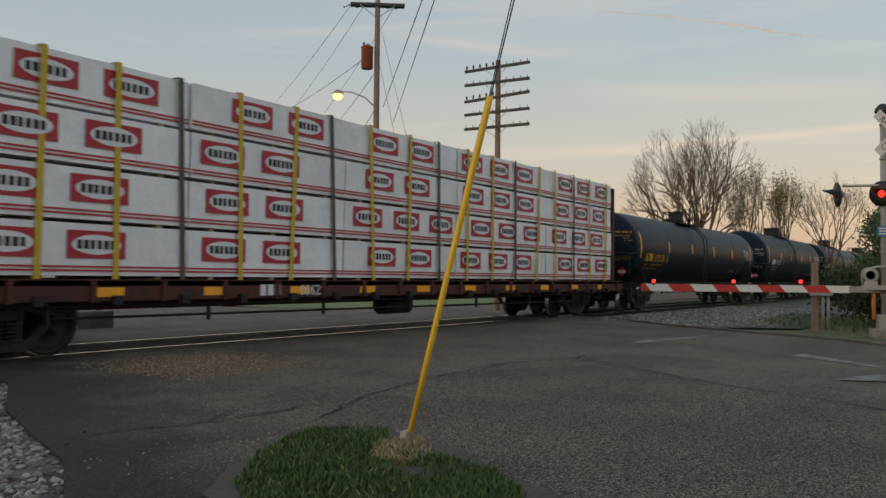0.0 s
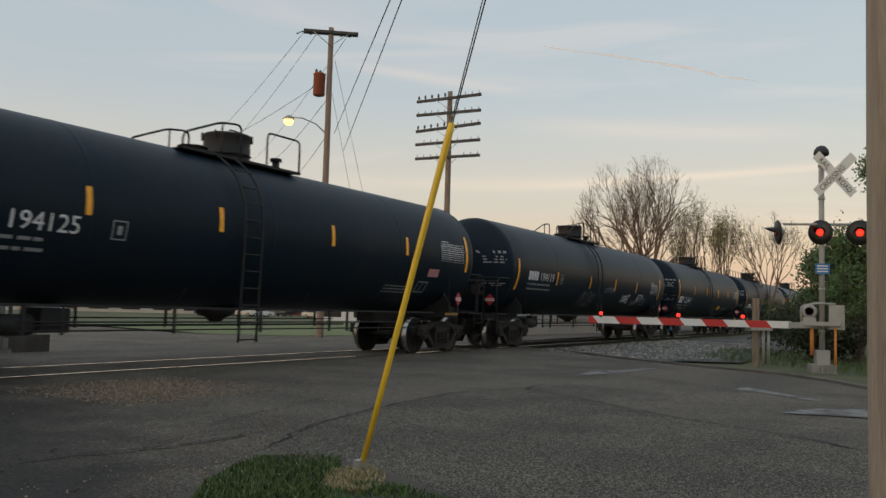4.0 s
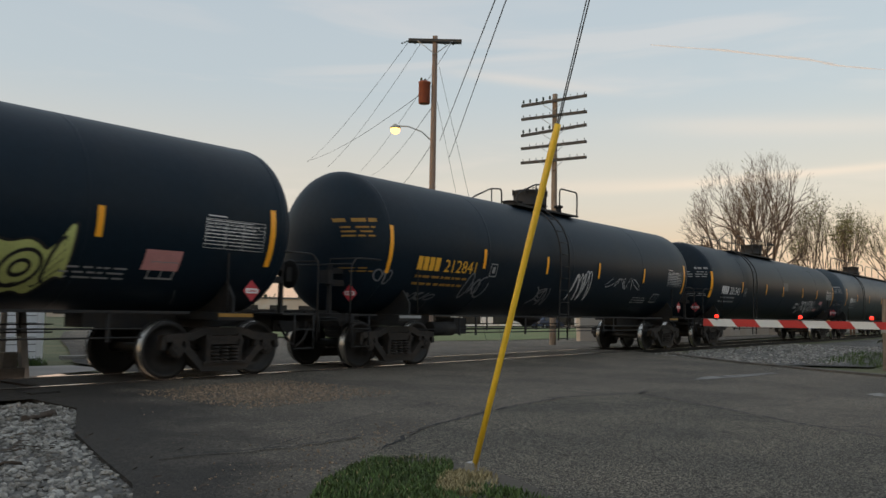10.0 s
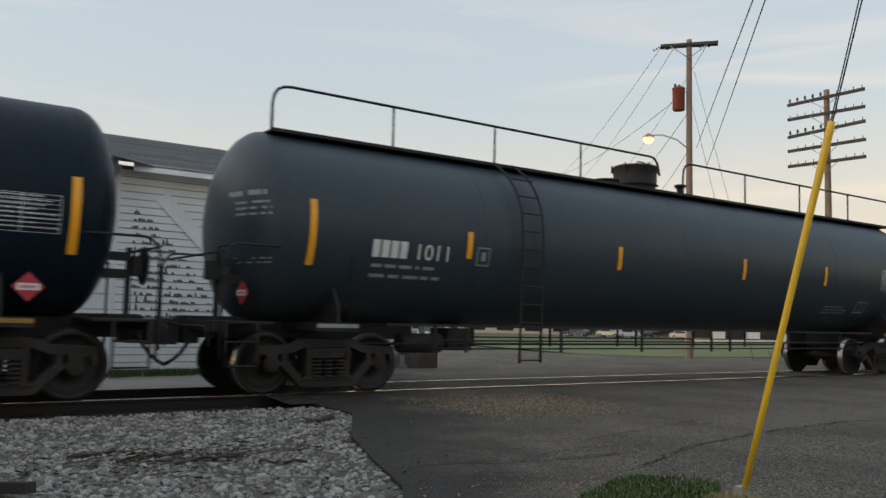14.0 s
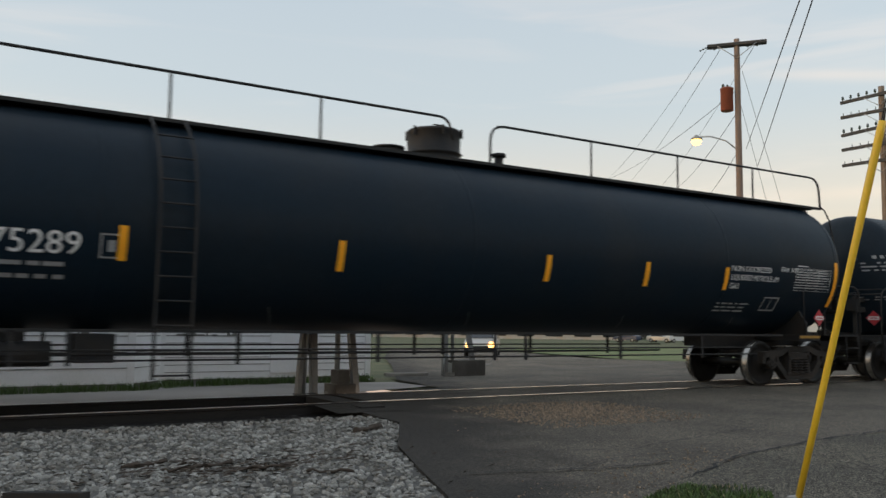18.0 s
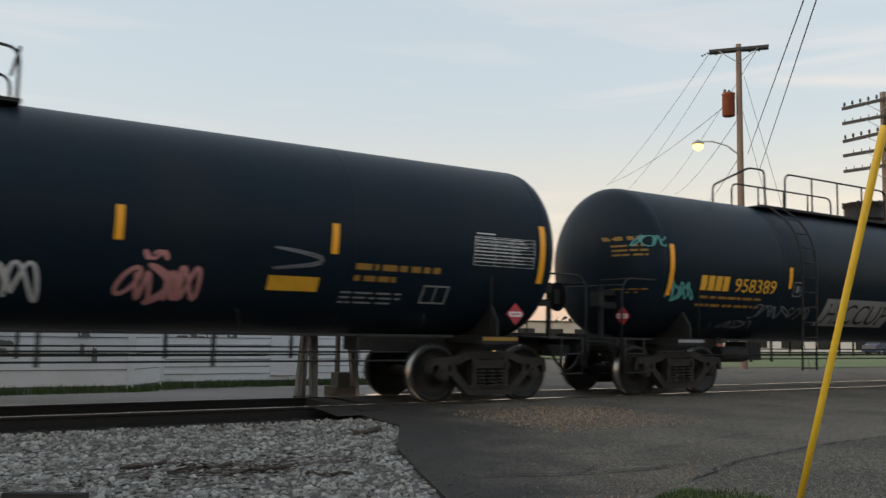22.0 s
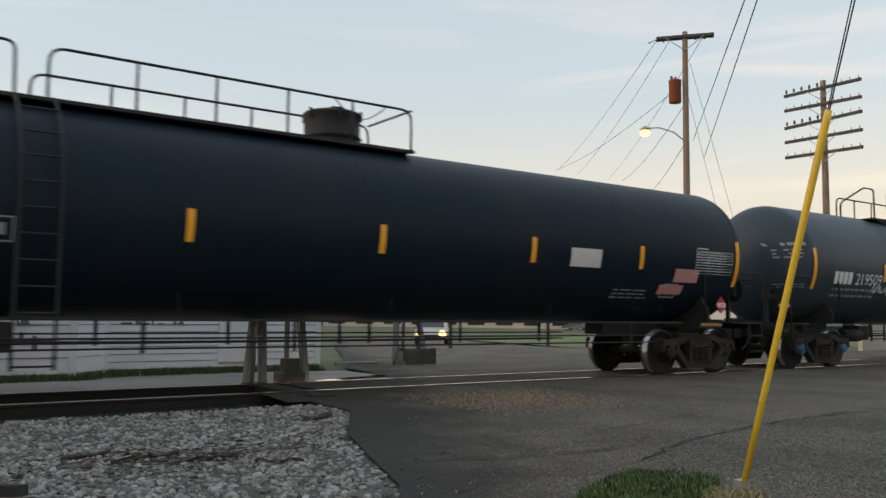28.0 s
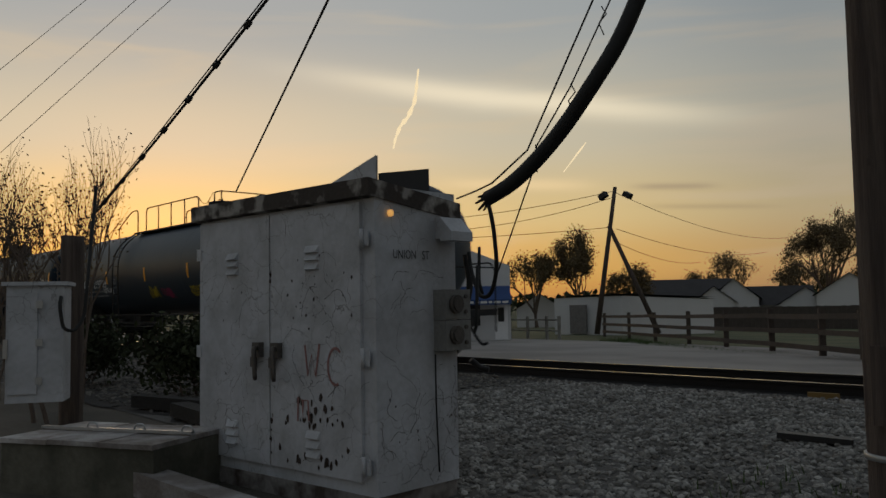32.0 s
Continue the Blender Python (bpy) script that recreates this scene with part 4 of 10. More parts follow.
def end_gear(car, s, half, L):
    """Draft sill, coupler, end platform and grab irons; s is the end (-1 or 1)."""
    e = s * L / 2
    bm = B()
    box(bm, min(e - s * 0.32, e - s * 4.2), max(e - s * 0.32, e - s * 4.2), -0.26, 0.26, 0.80, 1.12)
    part("draft_sill", bm, FRAME, car)
    bm = B()
    box(bm, min(e - s * 0.34, e - s * 0.5), max(e - s * 0.34, e - s * 0.5), -1.35, 1.35, 0.92, 1.06)
    part("end_sill", bm, FRAME, car)
    bm = B()
    box(bm, min(e - s * 0.5, e - s * 1.2), max(e - s * 0.5, e - s * 1.2), -1.35, 1.35, 1.03, 1.06)
    part("end_platform", bm, FRAME, car)
    bm = B()
    box(bm, min(e - s * 0.36, e - s * 0.16), max(e - s * 0.36, e - s * 0.16), -0.07, 0.07, 0.80, 0.96)
    box(bm, min(e - s * 0.22, e + s * 0.06), max(e - s * 0.22, e + s * 0.06), -0.21, 0.18, 0.70, 1.06)
    box(bm, min(e - s * 0.50, e - s * 0.30), max(e - s * 0.50, e - s * 0.30), -0.30, 0.30, 0.72, 1.10)
    tube(bm, rounded([(e - s * 0.4, -0.35, 0.85), (e - s * 0.2, -0.38, 0.55), (e, -0.36, 0.42)], 0.2), 0.025, 6)
    part("coupler", bm, FRAME, car)
    # brake stand, cut lever and a pale strip on the bolster
    bm = B()
    px = e - s * 0.62
    box(bm, px - 0.03, px + 0.03, -0.66, -0.58, 1.05, 2.02)
    box(bm, min(px, px - s * 0.34), max(px, px - s * 0.34), -0.68, -0.50, 1.60, 1.72)
    box(bm, min(px, px - s * 0.30), max(px, px - s * 0.30), -0.70, -0.52, 1.84, 1.95)
    box(bm, min(px + s * 0.03, px + s * 0.16), max(px + s * 0.03, px + s * 0.16), -0.74, -0.50, 1.64, 1.90)
    stand = part("brake_stand", bm, FRAME, car, bevel=0.012)
    bm = B()
    if s > 0:
        lathe(bm, [(0.25, 0.0), (0.27, 0.015), (0.25, 0.03), (0.235, 0.015)], "x", (px + 0.18, -0.62, 1.78), 20)
        for k in range(4):
            a = k * 1.571 + 0.4
            tube(bm, [(px + 0.19, -0.62, 1.78), (px + 0.19, -0.62 + 0.25 * math.cos(a), 1.78 + 0.25 * math.sin(a))], 0.012, 5)
        part("brake_wheel", bm, FRAME, stand)
    else:
        tube(bm, [(px, -0.62, 2.0), (px, -0.62, 2.12), (px, -1.3, 2.12)], 0.016, 6)
        part("brake_rod", bm, FRAME, stand)
    bm = B()
    tube(bm, rounded([(e - s * 0.30, -1.32, 0.72), (e - s * 0.26, -1.25, 0.98), (e - s * 0.20, -0.5, 0.98), (e - s * 0.04, -0.1, 1.02)], 0.06), 0.014, 6)
    part("cut_lever", bm, FRAME, car)
    bm = B()
    box(bm, e - s * 2.2 - 0.34, e - s * 2.2 + 0.34, -1.372, -1.362, 0.99, 1.045)
    part("edge_strip", bm, YELD if s > 0 else DULLP, car, "dull painted strip")
    # saddle plates under the tank end
    bm = B()
    xs = e - s * 2.2
    for y in (-1, 1):
        vs = [bm.verts.new(c) for c in ((xs, y * 0.3, 1.06), (xs, y * 1.32, 1.06), (xs, y * 1.32, 1.30), (xs, y * 1.1, 1.62), (xs, y * 0.3, 1.2))]
        f = bm.faces.new(vs)
        r = bmesh.ops.extrude_face_region(bm, geom=[f])
        for v in [g for g in r["geom"] if isinstance(g, bmesh.types.BMVert)]:
            v.co.x -= s * 0.05
    box(bm, xs - 0.35, xs + 0.35, -1.36, 1.36, 0.94, 1.06)
    part("body_bolster", bm, FRAME, car)
    # handrail round the end
    for y in (-1.38, 1.38):
        bm = B()
        tube(bm, rounded([(e - s * 2.4, y, 1.06), (e - s * 2.4, y, 2.12), (e - s * 0.55, y, 2.12), (e - s * 0.42, y, 1.95), (e - s * 0.42, y, 0.55)], 0.1), 0.018, 6)
        part("grab_rail", bm, FRAME, car)
    bm = B()
    tube(bm, [(e - s * 0.42, -1.38, 2.0), (e - s * 0.42, 1.38, 2.0)], 0.016, 6)
    part("end_handrail", bm, FRAME, car)
    bm = B()
    for z in (0.45, 0.78):
        tube(bm, [(e - s * 0.50, -1.38, z), (e - s * 0.95, -1.38, z)], 0.014, 5)
    for dx in (0.5, 0.95):
        tube(bm, [(e - s * dx, -1.38, 0.43), (e - s * dx, -1.38, 1.04)], 0.016, 5)
    part("sill_step", bm, FRAME, car)


def tank_top(car, kind, half, plat=None):
    """Platform, railing, manway and ladder on the crown of a tank."""
    plat = plat or {}
    if kind == "short" or kind == "twin":
        px0, px1, mx, lad = -1.9, 1.3, -0.1, -0.9
    elif kind == "mirror":
        px0, px1, mx, lad = -2.75, 5.2, -0.2, 4.2
    elif kind == "full":
        px0, px1, mx, lad = -half + 0.55, half - 0.06, -0.1, -half + 5.0
    else:
        px0, px1, mx, lad = -5.2, 1.0, -0.15, -4.75
    crown = RZ + RR - 4.0
    z0, yw, hi = 3.90 + crown, 0.72, (0.82 if kind == "A" and not plat.get("cont") else 0.72)
    bm = B()
    box(bm, px0, px1, -yw - 0.05, -yw + 0.02, z0, z0 + 0.05)
    box(bm, px0, px1, yw - 0.02, yw + 0.05, z0, z0 + 0.05)
    box(bm, px0, px1, -yw, yw, z0 + 0.02, z0 + 0.04)
    part("platform", bm, FRAME, car)

    def posts(bm, a, b, y, n):
        for i in range(1, n):
            tube(bm, [(a + (b - a) * i / n, y, z0), (a + (b - a) * i / n, y, z0 + hi)], 0.020)

    for s in ((-1,) if kind == "full" else (-1, 1)):
        y = s * yw
        bm = B()
        if kind in ("short", "twin"):
            tube(bm, rounded([(px0, y, z0), (px0, y, z0 + 0.30), (px0 + 0.9, y, z0 + 0.66), (-0.45, y, z0 + hi), (-0.45, y, z0)], 0.14), 0.022)
            tube(bm, rounded([(0.30, y, z0), (0.30, y, z0 + hi), (px1, y, z0 + hi), (px1, y, z0)], 0.12), 0.022)
            tube(bm, [(px0 + 0.95, y, z0), (px0 + 0.95, y, z0 + 0.68)], 0.018)
        elif kind == "full":
            tube(bm, rounded([(px0, y, z0), (px0, y, z0 + hi), (mx - 0.15, y, z0 + hi), (mx - 0.05, y, z0 + 0.35)], 0.3), 0.024)
            posts(bm, px0, mx - 0.2, y, 4)
            tube(bm, rounded([(mx + 0.7, y, z0), (mx + 0.7, y, z0 + hi), (px1, y, z0 + hi), (px1 + 0.06, y, z0)], 0.3), 0.024)
            posts(bm, mx + 0.7, px1, y, 4)
        elif kind == "mirror":
            tube(bm, rounded([(px0, y, z0), (px0, y, z0 + 0.22), (-1.06, y, z0 + hi), (-0.39, y, z0 + hi), (-0.39, y, z0)], 0.1), 0.022)
            tube(bm, [(-1.06, y, z0), (-1.06, y, z0 + hi)], 0.018)
            tube(bm, rounded([(0.64, y, z0), (0.64, y, z0 + hi), (3.6, y, z0 + hi), (3.75, y, z0)], 0.25), 0.022)
            posts(bm, 0.64, 3.6, y, 3)
            tube(bm, rounded([(2.4, y, z0), (2.5, y, z0 + 0.34), (px1, y, z0 + hi), (px1, y, z0)], 0.06), 0.022)
        else:
            a = plat.get("a", -4.3)
            b = px1 - 0.05 if plat.get("cont") else mx - 0.30
            tube(bm, rounded([(a, y, z0), (a, y, z0 + hi), (b, y, z0 + hi), (b, y, z0)], 0.20), 0.022)
            posts(bm, a, b, y, 5 if plat.get("cont") else 4)
            if s < 0:
                tube(bm, rounded([(px0 - 1.45, y, z0 - 0.04), (px0 - 1.45, y, z0 + 0.32), (px0 - 0.30, y, z0 + hi), (px0 + 0.20, y, z0 + hi), (px0 + 0.22, y, z0)], 0.12), 0.022)
            if not plat.get("cont"):
                tube(bm, rounded([(mx + 0.72, y, z0), (mx + 0.72, y, z0 + hi), (px1, y, z0 + hi), (px1, y, z0)], 0.06), 0.022)
        part("railing", bm, FRAME, car)
    if kind == "A":
        bm = B()
        tube(bm, [(px1 - 0.05, -yw, z0 + hi), (px1 - 0.05, yw, z0 + hi)], 0.020)
        part("end_rail", bm, FRAME, car)
    if kind == "full":
        # curved ladder down the tail head
        bm = B()
        for dy in (-0.95, -0.50):
            pts = [(half - DOME + (DOME + 0.16) * math.cos(a) ** 0.6, dy, RZ + (RR * 0.93 + 0.05) * math.sin(a)) for a in (1.45, 1.2, 0.9, 0.55, 0.2, 0.02)] + [(half + 0.16, dy, 1.06)]
            tube(bm, pts, 0.018, 6)
        for k in range(9):
            z = 1.35 + k * 0.25
            a = math.asin(max(0.0, min(0.98, (z - RZ) / (RR * 0.93 + 0.05))))
            x = half - DOME + (DOME + 0.16) * math.cos(a) ** 0.6
            tube(bm, [(x, -0.95, z), (x, -0.50, z)], 0.013, 5)
        part("end_ladder", bm, FRAME, car)
    bm = B()
    r = 0.44 if kind != "twin" else 0.3
    lathe(bm, [(r + 0.05, 3.90 + crown), (r + 0.05, 4.02 + crown), (r, 4.03 + crown), (r, 4.10 + crown), (r + 0.06, 4.12 + crown), (r + 0.02, 4.14 + crown), (r + 0.03, 4.48 + crown), (r + 0.05, 4.50 + crown), (r + 0.02, 4.54 + crown), (0.05, 4.57 + crown)], "z", (mx, 0, 0), 26)
    manway = part("manway", bm, RUST if plat.get("strip") else FRAME, car)
    bm = B()
    for k in range(6):
        a = k * 1.047 + 0.3
        cyl(bm, (mx + (r + 0.05) * math.cos(a), (r + 0.05) * math.sin(a), 4.40 + crown), (mx + (r + 0.05) * math.cos(a), (r + 0.05) * math.sin(a), 4.56 + crown), 0.025, seg=6)
    tube(bm, rounded([(mx - 0.1, -0.15, 4.55 + crown), (mx - 0.1, -0.15, 4.63 + crown), (mx + 0.15, -0.15, 4.63 + crown), (mx + 0.15, -0.15, 4.55 + crown)], 0.03), 0.014)
    part("lid_clamp", bm, FRAME, manway)
    if kind in ("short", "twin", "full", "mirror"):
        bm = B()
        cyl(bm, (-1.0, 0, 3.95 + crown), (-1.0, 0, 4.12 + crown), 0.26, seg=16)
        cyl(bm, (-1.0, 0, 4.12 + crown), (-1.0, 0, 4.15 + crown), 0.29, seg=16)
        part("valve_cover", bm, FRAME, car)
        bm = B()
        cyl(bm, (1.15, -0.2, 3.95 + crown), (1.15, -0.2, 4.20 + crown), 0.08, seg=10)
        cyl(bm, (1.15, -0.2, 4.20 + crown), (1.15, -0.2, 4.26 + crown), 0.13, seg=10)
        part("valve", bm, FRAME, car)
    else:
        bm = B()
        pts = [(mx - 0.35 + 0.97 * i / 8, -yw, z0 + hi - 0.28 * math.sin(math.pi * i / 8)) for i in range(9)]
        tube(bm, pts, 0.01, 4)
        part("safety_chain", bm, FRAME, car)
    bm = B()
    for dx in (-0.23, 0.23):
        pts = [(lad + dx, -yw, z0 + 0.05), (lad + dx, -1.05, 3.75 + crown), (lad + dx, -1.35, 3.45 + crown * 0.8), (lad + dx, -1.56, 3.0), (lad + dx, -1.60, 2.4), (lad + dx, -1.56, 1.4), (lad + dx, -1.54, 0.45)]
        tube(bm, rounded(pts, 0.3), 0.022)
    for i in range(11):
        z = 0.5 + i * 0.31
        y = -1.58 if z < 2.9 else -1.58 + (z - 2.9) * 0.45
        tube(bm, [(lad - 0.23, y, z), (lad + 0.23, y, z)], 0.014, 5)
    part("ladder", bm, FRAME, car)
    return lad


def tank_car(S0, S1, kind, paint, label, marks):
    global HALF
    L = S1 - S0
    half = HALF = L / 2 - 0.76 
    car = thing("tank_car", label, "tank car", group="cars of the freight train")
    part("tank", tank_shell(half), paint, car)
    for x in (-half + 0.64, -half + 4.1, -0.2, half - 4.1, half - 0.64):
        bm = B()
        ring(bm, x, 0.02, RR, 0.003)
        part("weld_seam", bm, paint, car)
    for s in (-1, 1):
        end_gear(car, s, half, L)
        truck(car, s * (L / 2 - 2.2), marks.get("blue", False))
    lad = tank_top(car, kind, half, marks)
    # running boards and safety rails below the belly
    for y in (-1.30, 1.30):
        bm = B()
        box(bm, -half + 2.3, half - 2.3, y - 0.03, y + 0.03, 1.03, 1.07)
        part("side_sill", bm, paint if paint is RUST else FRAME, car)
        bm = B()
        for z in (0.68, 0.81):
            tube(bm, [(-half + 3.1, y - 0.02, z), (half - 3.1, y - 0.02, z)], 0.014, 5)
        k = 0
        x = -half + 3.2
        while x < half - 3.1:
            box(bm, x - 0.025, x + 0.025, y - 0.03, y, 0.62, 1.05)
            k += 1
            x += 0.62 if k % 4 == 1 else 2.1
        part("safety_rail", bm, FRAME, car)
    bm = B()
    box(bm, -half + 4.0, -half + 4.5, -0.55, 0.0, 0.62, 1.0)
    cyl(bm, (-half + 2.9, -0.7, 0.75), (-half + 3.7, -0.7, 0.75), 0.16, seg=12)
    tube(bm, [(-half + 1.5, -0.9, 0.74), (half - 5, -0.5, 0.74)], 0.02, 5)
    part("brake_gear", bm, FRAME, car)
    bm = B()
    lathe(bm, [(0.42, 1.06), (0.36, 0.92), (0.2, 0.86), (0.12, 0.78), (0.05, 0.76)], "z", (-0.2, 0, 0), 18)
    if marks.get("outlet", kind in ("short", "twin")):
        part("bottom_outlet", bm, FRAME, car)
    else:
        bm.free()
    # reflective strips
    dull = marks.get("strip", AMBER)
    zs = marks.get("zs", 2.32)
    strips = marks.get("strips") or [u * L / 21.1 for u in (1.45, 4.67, 7.92, 11.0, 13.6, 16.1, 19.5)]
    for i, u in enumerate(strips):
        bm = B()
        if i in (0, len(strips) - 1):
            patch(bm, u - L / 2 - 0.055, u - L / 2 + 0.055, zs - 0.47, zs + 0.47, 0.014)
        else:
            patch(bm, u - L / 2 - 0.052, u - L / 2 + 0.052, zs - 0.215, zs + 0.215, 0.014)
        part("reflector", bm, dull, car)
    # slanted support straps low on the flank
    for u in (2.6, 6.6, 10.0, 13.4, 16.4):
        bm = B()
        x = -L / 2 + u + 0.6
        stroke(bm, [(x, 1.40), (x + 0.08, 1.29), (x + 0.16, 1.17)], 0.012)
        part("strap", bm, STRAPG, car)
    # lettering
    mcol = marks.get("col", WHITEP)
    n0, n1 = marks.get("n", (2.4, 4.5))
    mh = marks.get("h", 0.28)
    mx, mz = n0 - L / 2, marks.get("z", 2.12) - mh / 2
    k = len(marks.get("num", ""))
    if k:
        w = (n1 - n0) / (4.6 + k)
        bm = B()
        blocks(bm, mx, mz, 4, mh, w * 0.8)
        part("company_mark", bm, mcol, car)
        bm = B()
        letters(bm, marks["num"], mx + w * 4.6, mz, mh * 0.98, fit=w * k, slant=marks.get("slant", 0.0))
        part("car_number", bm, mcol, car)
        bm = B()
        lines(bm, mx + 0.02, mz - 0.15, n1 - n0 - 0.1, 2, 0.05, 0.15, int(S0))
        tagged(part("weight_data", bm, YELD if mcol is YELP else DULLP, car), kind="stuff")
        bm = B()
        bx = n1 - L / 2 + 0.22 + (0.35 if any(n1 < q < n1 + 0.45 for q in strips) else 0)
        for a, b, c, d in ((0, 0.27, 0, 0.02), (0, 0.27, 0.28, 0.30), (0, 0.02, 0.02, 0.28), (0.25, 0.27, 0.02, 0.28), (0.09, 0.18, 0.08, 0.22)):
            patch(bm, bx + a, bx + b, mz - 0.03 + c, mz - 0.03 + d, 0.007, 1)
        part("stencil_box", bm, DULLP, car)
    e0 = strips[-1] - L / 2
    tz = marks.get("tz", zs - 0.02)
    bm = B()
    lines(bm, e0 - 1.32, tz + 0.205, 1.14, 8, 0.013, 0.053, int(S0) + 1, 0.35)
    for k in range(9):
        patch(bm, e0 - 1.34, e0 - 0.16, tz + 0.232 - 0.0565 * k, tz + 0.237 - 0.0565 * k, 0.0075, 1)
    patch(bm, e0 - 1.30, e0 - 0.95, tz + 0.275, tz + 0.293, 0.0075, 1)
    for dx in (-1.34, -0.95, -0.6, -0.17):
        patch(bm, e0 + dx, e0 + dx + 0.008, tz - 0.22, tz + 0.235, 0.0075)
    tagged(part("test_data_panel", bm, WHITEP, car), kind="stuff")
    bm = B()
    lines(bm, e0 - 3.5, 1.66, 1.0, 3, 0.025, 0.07, int(S0) + 2)
    tagged(part("small_print", bm, DULLP, car), kind="stuff")
    bm = B()
    bx = e0 - 2.15
    for a, b, c, d in ((0, 0.46, 0, 0.025), (0, 0.46, 0.25, 0.275), (0, 0.025, 0.025, 0.25), (0.435, 0.46, 0.025, 0.25), (0.22, 0.24, 0.025, 0.25)):
        patch(bm, bx + a, bx + b, 1.55 + c, 1.55 + d, 0.007, 1)
    part("stencil_box", bm, DULLP, car)
    bm = B()
    lines(bm, -half + 0.05, 2.86, 0.36, 1, 0.075, 0.1, int(S0) + 3, 0.5)
    lines(bm, -half + 0.07, 2.74, 0.28, 3, 0.035, 0.085, int(S0) + 3, 0.5)
    lines(bm, -half + 0.10, 1.95, 0.30, 2, 0.022, 0.06, int(S0) + 4, 0.5)
    tagged(part("end_data", bm, YELD if mcol is YELP else DULLP, car), kind="stuff")
    # end numbers and hazard placards
    for s in (-1, 1):
        m = pose(L / 2 - 1.95, -1.42, 1.42) if s == 1 else pose(-half + 0.12, -0.92, 1.46, 0, 0, -84)
        bm = B()
        box(bm, -0.125, 0.125, -0.006, 0.006, -0.125, 0.125, Matrix.Rotation(math.pi / 4, 4, "Y"))
        pl = part("placard", bm, REDP, car, "red diamond hazard placard", m=m)
        bm = B()
        box(bm, -0.125, 0.125, -0.012, -0.007, -0.04, 0.04)
        part("placard_band", bm, WHITEP, pl)
        if marks.get("un"):
            bm = B()
            letters(bm, marks["un"], 0, 0, 0.062, flat=lambda a, b: Vector((-0.105 + a * 0.86, -0.0135, -0.03 + b)))
        else:
            bm = B()
            for k in range(4):
                box(bm, -0.085 + k * 0.046, -0.055 + k * 0.046, -0.0135, -0.0125, -0.02, 0.02)
        tagged(part("placard_print", bm, REDP, pl), kind="stuff")
    return car


CARS = []
STRAPG = mat("grey_strap_paint", (0.07, 0.075, 0.08), 0.7, var=0.2, scale=5, fine=30, bump=0.03)


def add(S0, S1, kind, paint, label, **marks):
    c = tank_car(S0, S1, kind, paint, label, marks)
    CARS.append((c, (S0 + S1) / 2))
    return c, S1 - S0


def spray(car, name, bm, material, label):
    part(name, bm, material, car, label)


SPW = mat("white_spray_paint", (0.62, 0.64, 0.66), 0.6, var=0.2, scale=5, fine=40, bump=0.02)
SPGREY = mat("thin_grey_spray_paint", (0.16, 0.17, 0.19), 0.6, var=0.3, scale=5, fine=40, bump=0.02)
SPLINE = mat("pale_grey_spray_line", (0.30, 0.31, 0.34), 0.6, var=0.3, scale=5, fine=40, bump=0.02)
SPLIME = mat("pale_lime_spray_paint", (0.50, 0.55, 0.20), 0.6, var=0.25, scale=3, fine=30, bump=0.02)
SPT = mat("teal_spray_paint", (0.10, 0.36, 0.34), 0.6, var=0.2, scale=5, fine=40, bump=0.02)
SPY = mat("yellow_spray_paint", (0.55, 0.42, 0.03), 0.6, var=0.2, scale=5, fine=40, bump=0.02)
SPP = mat("pink_spray_paint", (0.55, 0.05, 0.16), 0.6, var=0.2, scale=5, fine=40, bump=0.02)
STICK = mat("pale_sticker", (0.62, 0.60, 0.58), 0.6, var=0.12, scale=4, fine=40, bump=0.02)
STICKR = mat("pink_faded_sticker", (0.55, 0.26, 0.26), 0.6, var=0.15, scale=4, fine=40, bump=0.02)

SPPALE = mat("greyish_spray_paint", (0.26, 0.26, 0.26), 0.6, var=0.3, scale=5, fine=40, bump=0.02)
SPWINE = mat("wine_red_spray_paint", (0.20, 0.02, 0.05), 0.6, var=0.2, scale=5, fine=40, bump=0.02)
SPINK = mat("black_green_spray_paint", (0.012, 0.03, 0.03), 0.6, var=0.2, scale=5, fine=40, bump=0.02)
SPROSE = mat("crimson_spray_paint", (0.30, 0.035, 0.075), 0.6, var=0.25, scale=4, fine=30, bump=0.02)
SPLILAC = mat("lilac_spray_paint", (0.48, 0.36, 0.46), 0.6, var=0.2, scale=5, fine=40, bump=0.02)
SPGREEN = mat("dark_green_spray_paint", (0.03, 0.055, 0.03), 0.6, var=0.2, scale=5, fine=40, bump=0.02)
STICKDULL = mat("dull_grey_panel_paint", (0.34, 0.32, 0.28), 0.7, var=0.2, scale=3, fine=30, bump=0.02)
blk = "black tank car with amber strips, "


def tag(car, material, label, *jobs):
    """Each job is one sprayed tag: x from the car's head, height, width, rise, loops, seed, line."""
    for x, z, w, h, n, seed, line in jobs:
        bm = B()
        scrawl(bm, x - car_len / 2, z, w, h, n, seed, line)
        spray(car, "graffiti", bm, material, label)


def notice(car, material, label, x0, x1, z0, z1, out=0.008):
    bm = B()
    patch(bm, x0 - car_len / 2, x1 - car_len / 2, z0, z1, out)
    spray(car, "notice", bm, material, label)


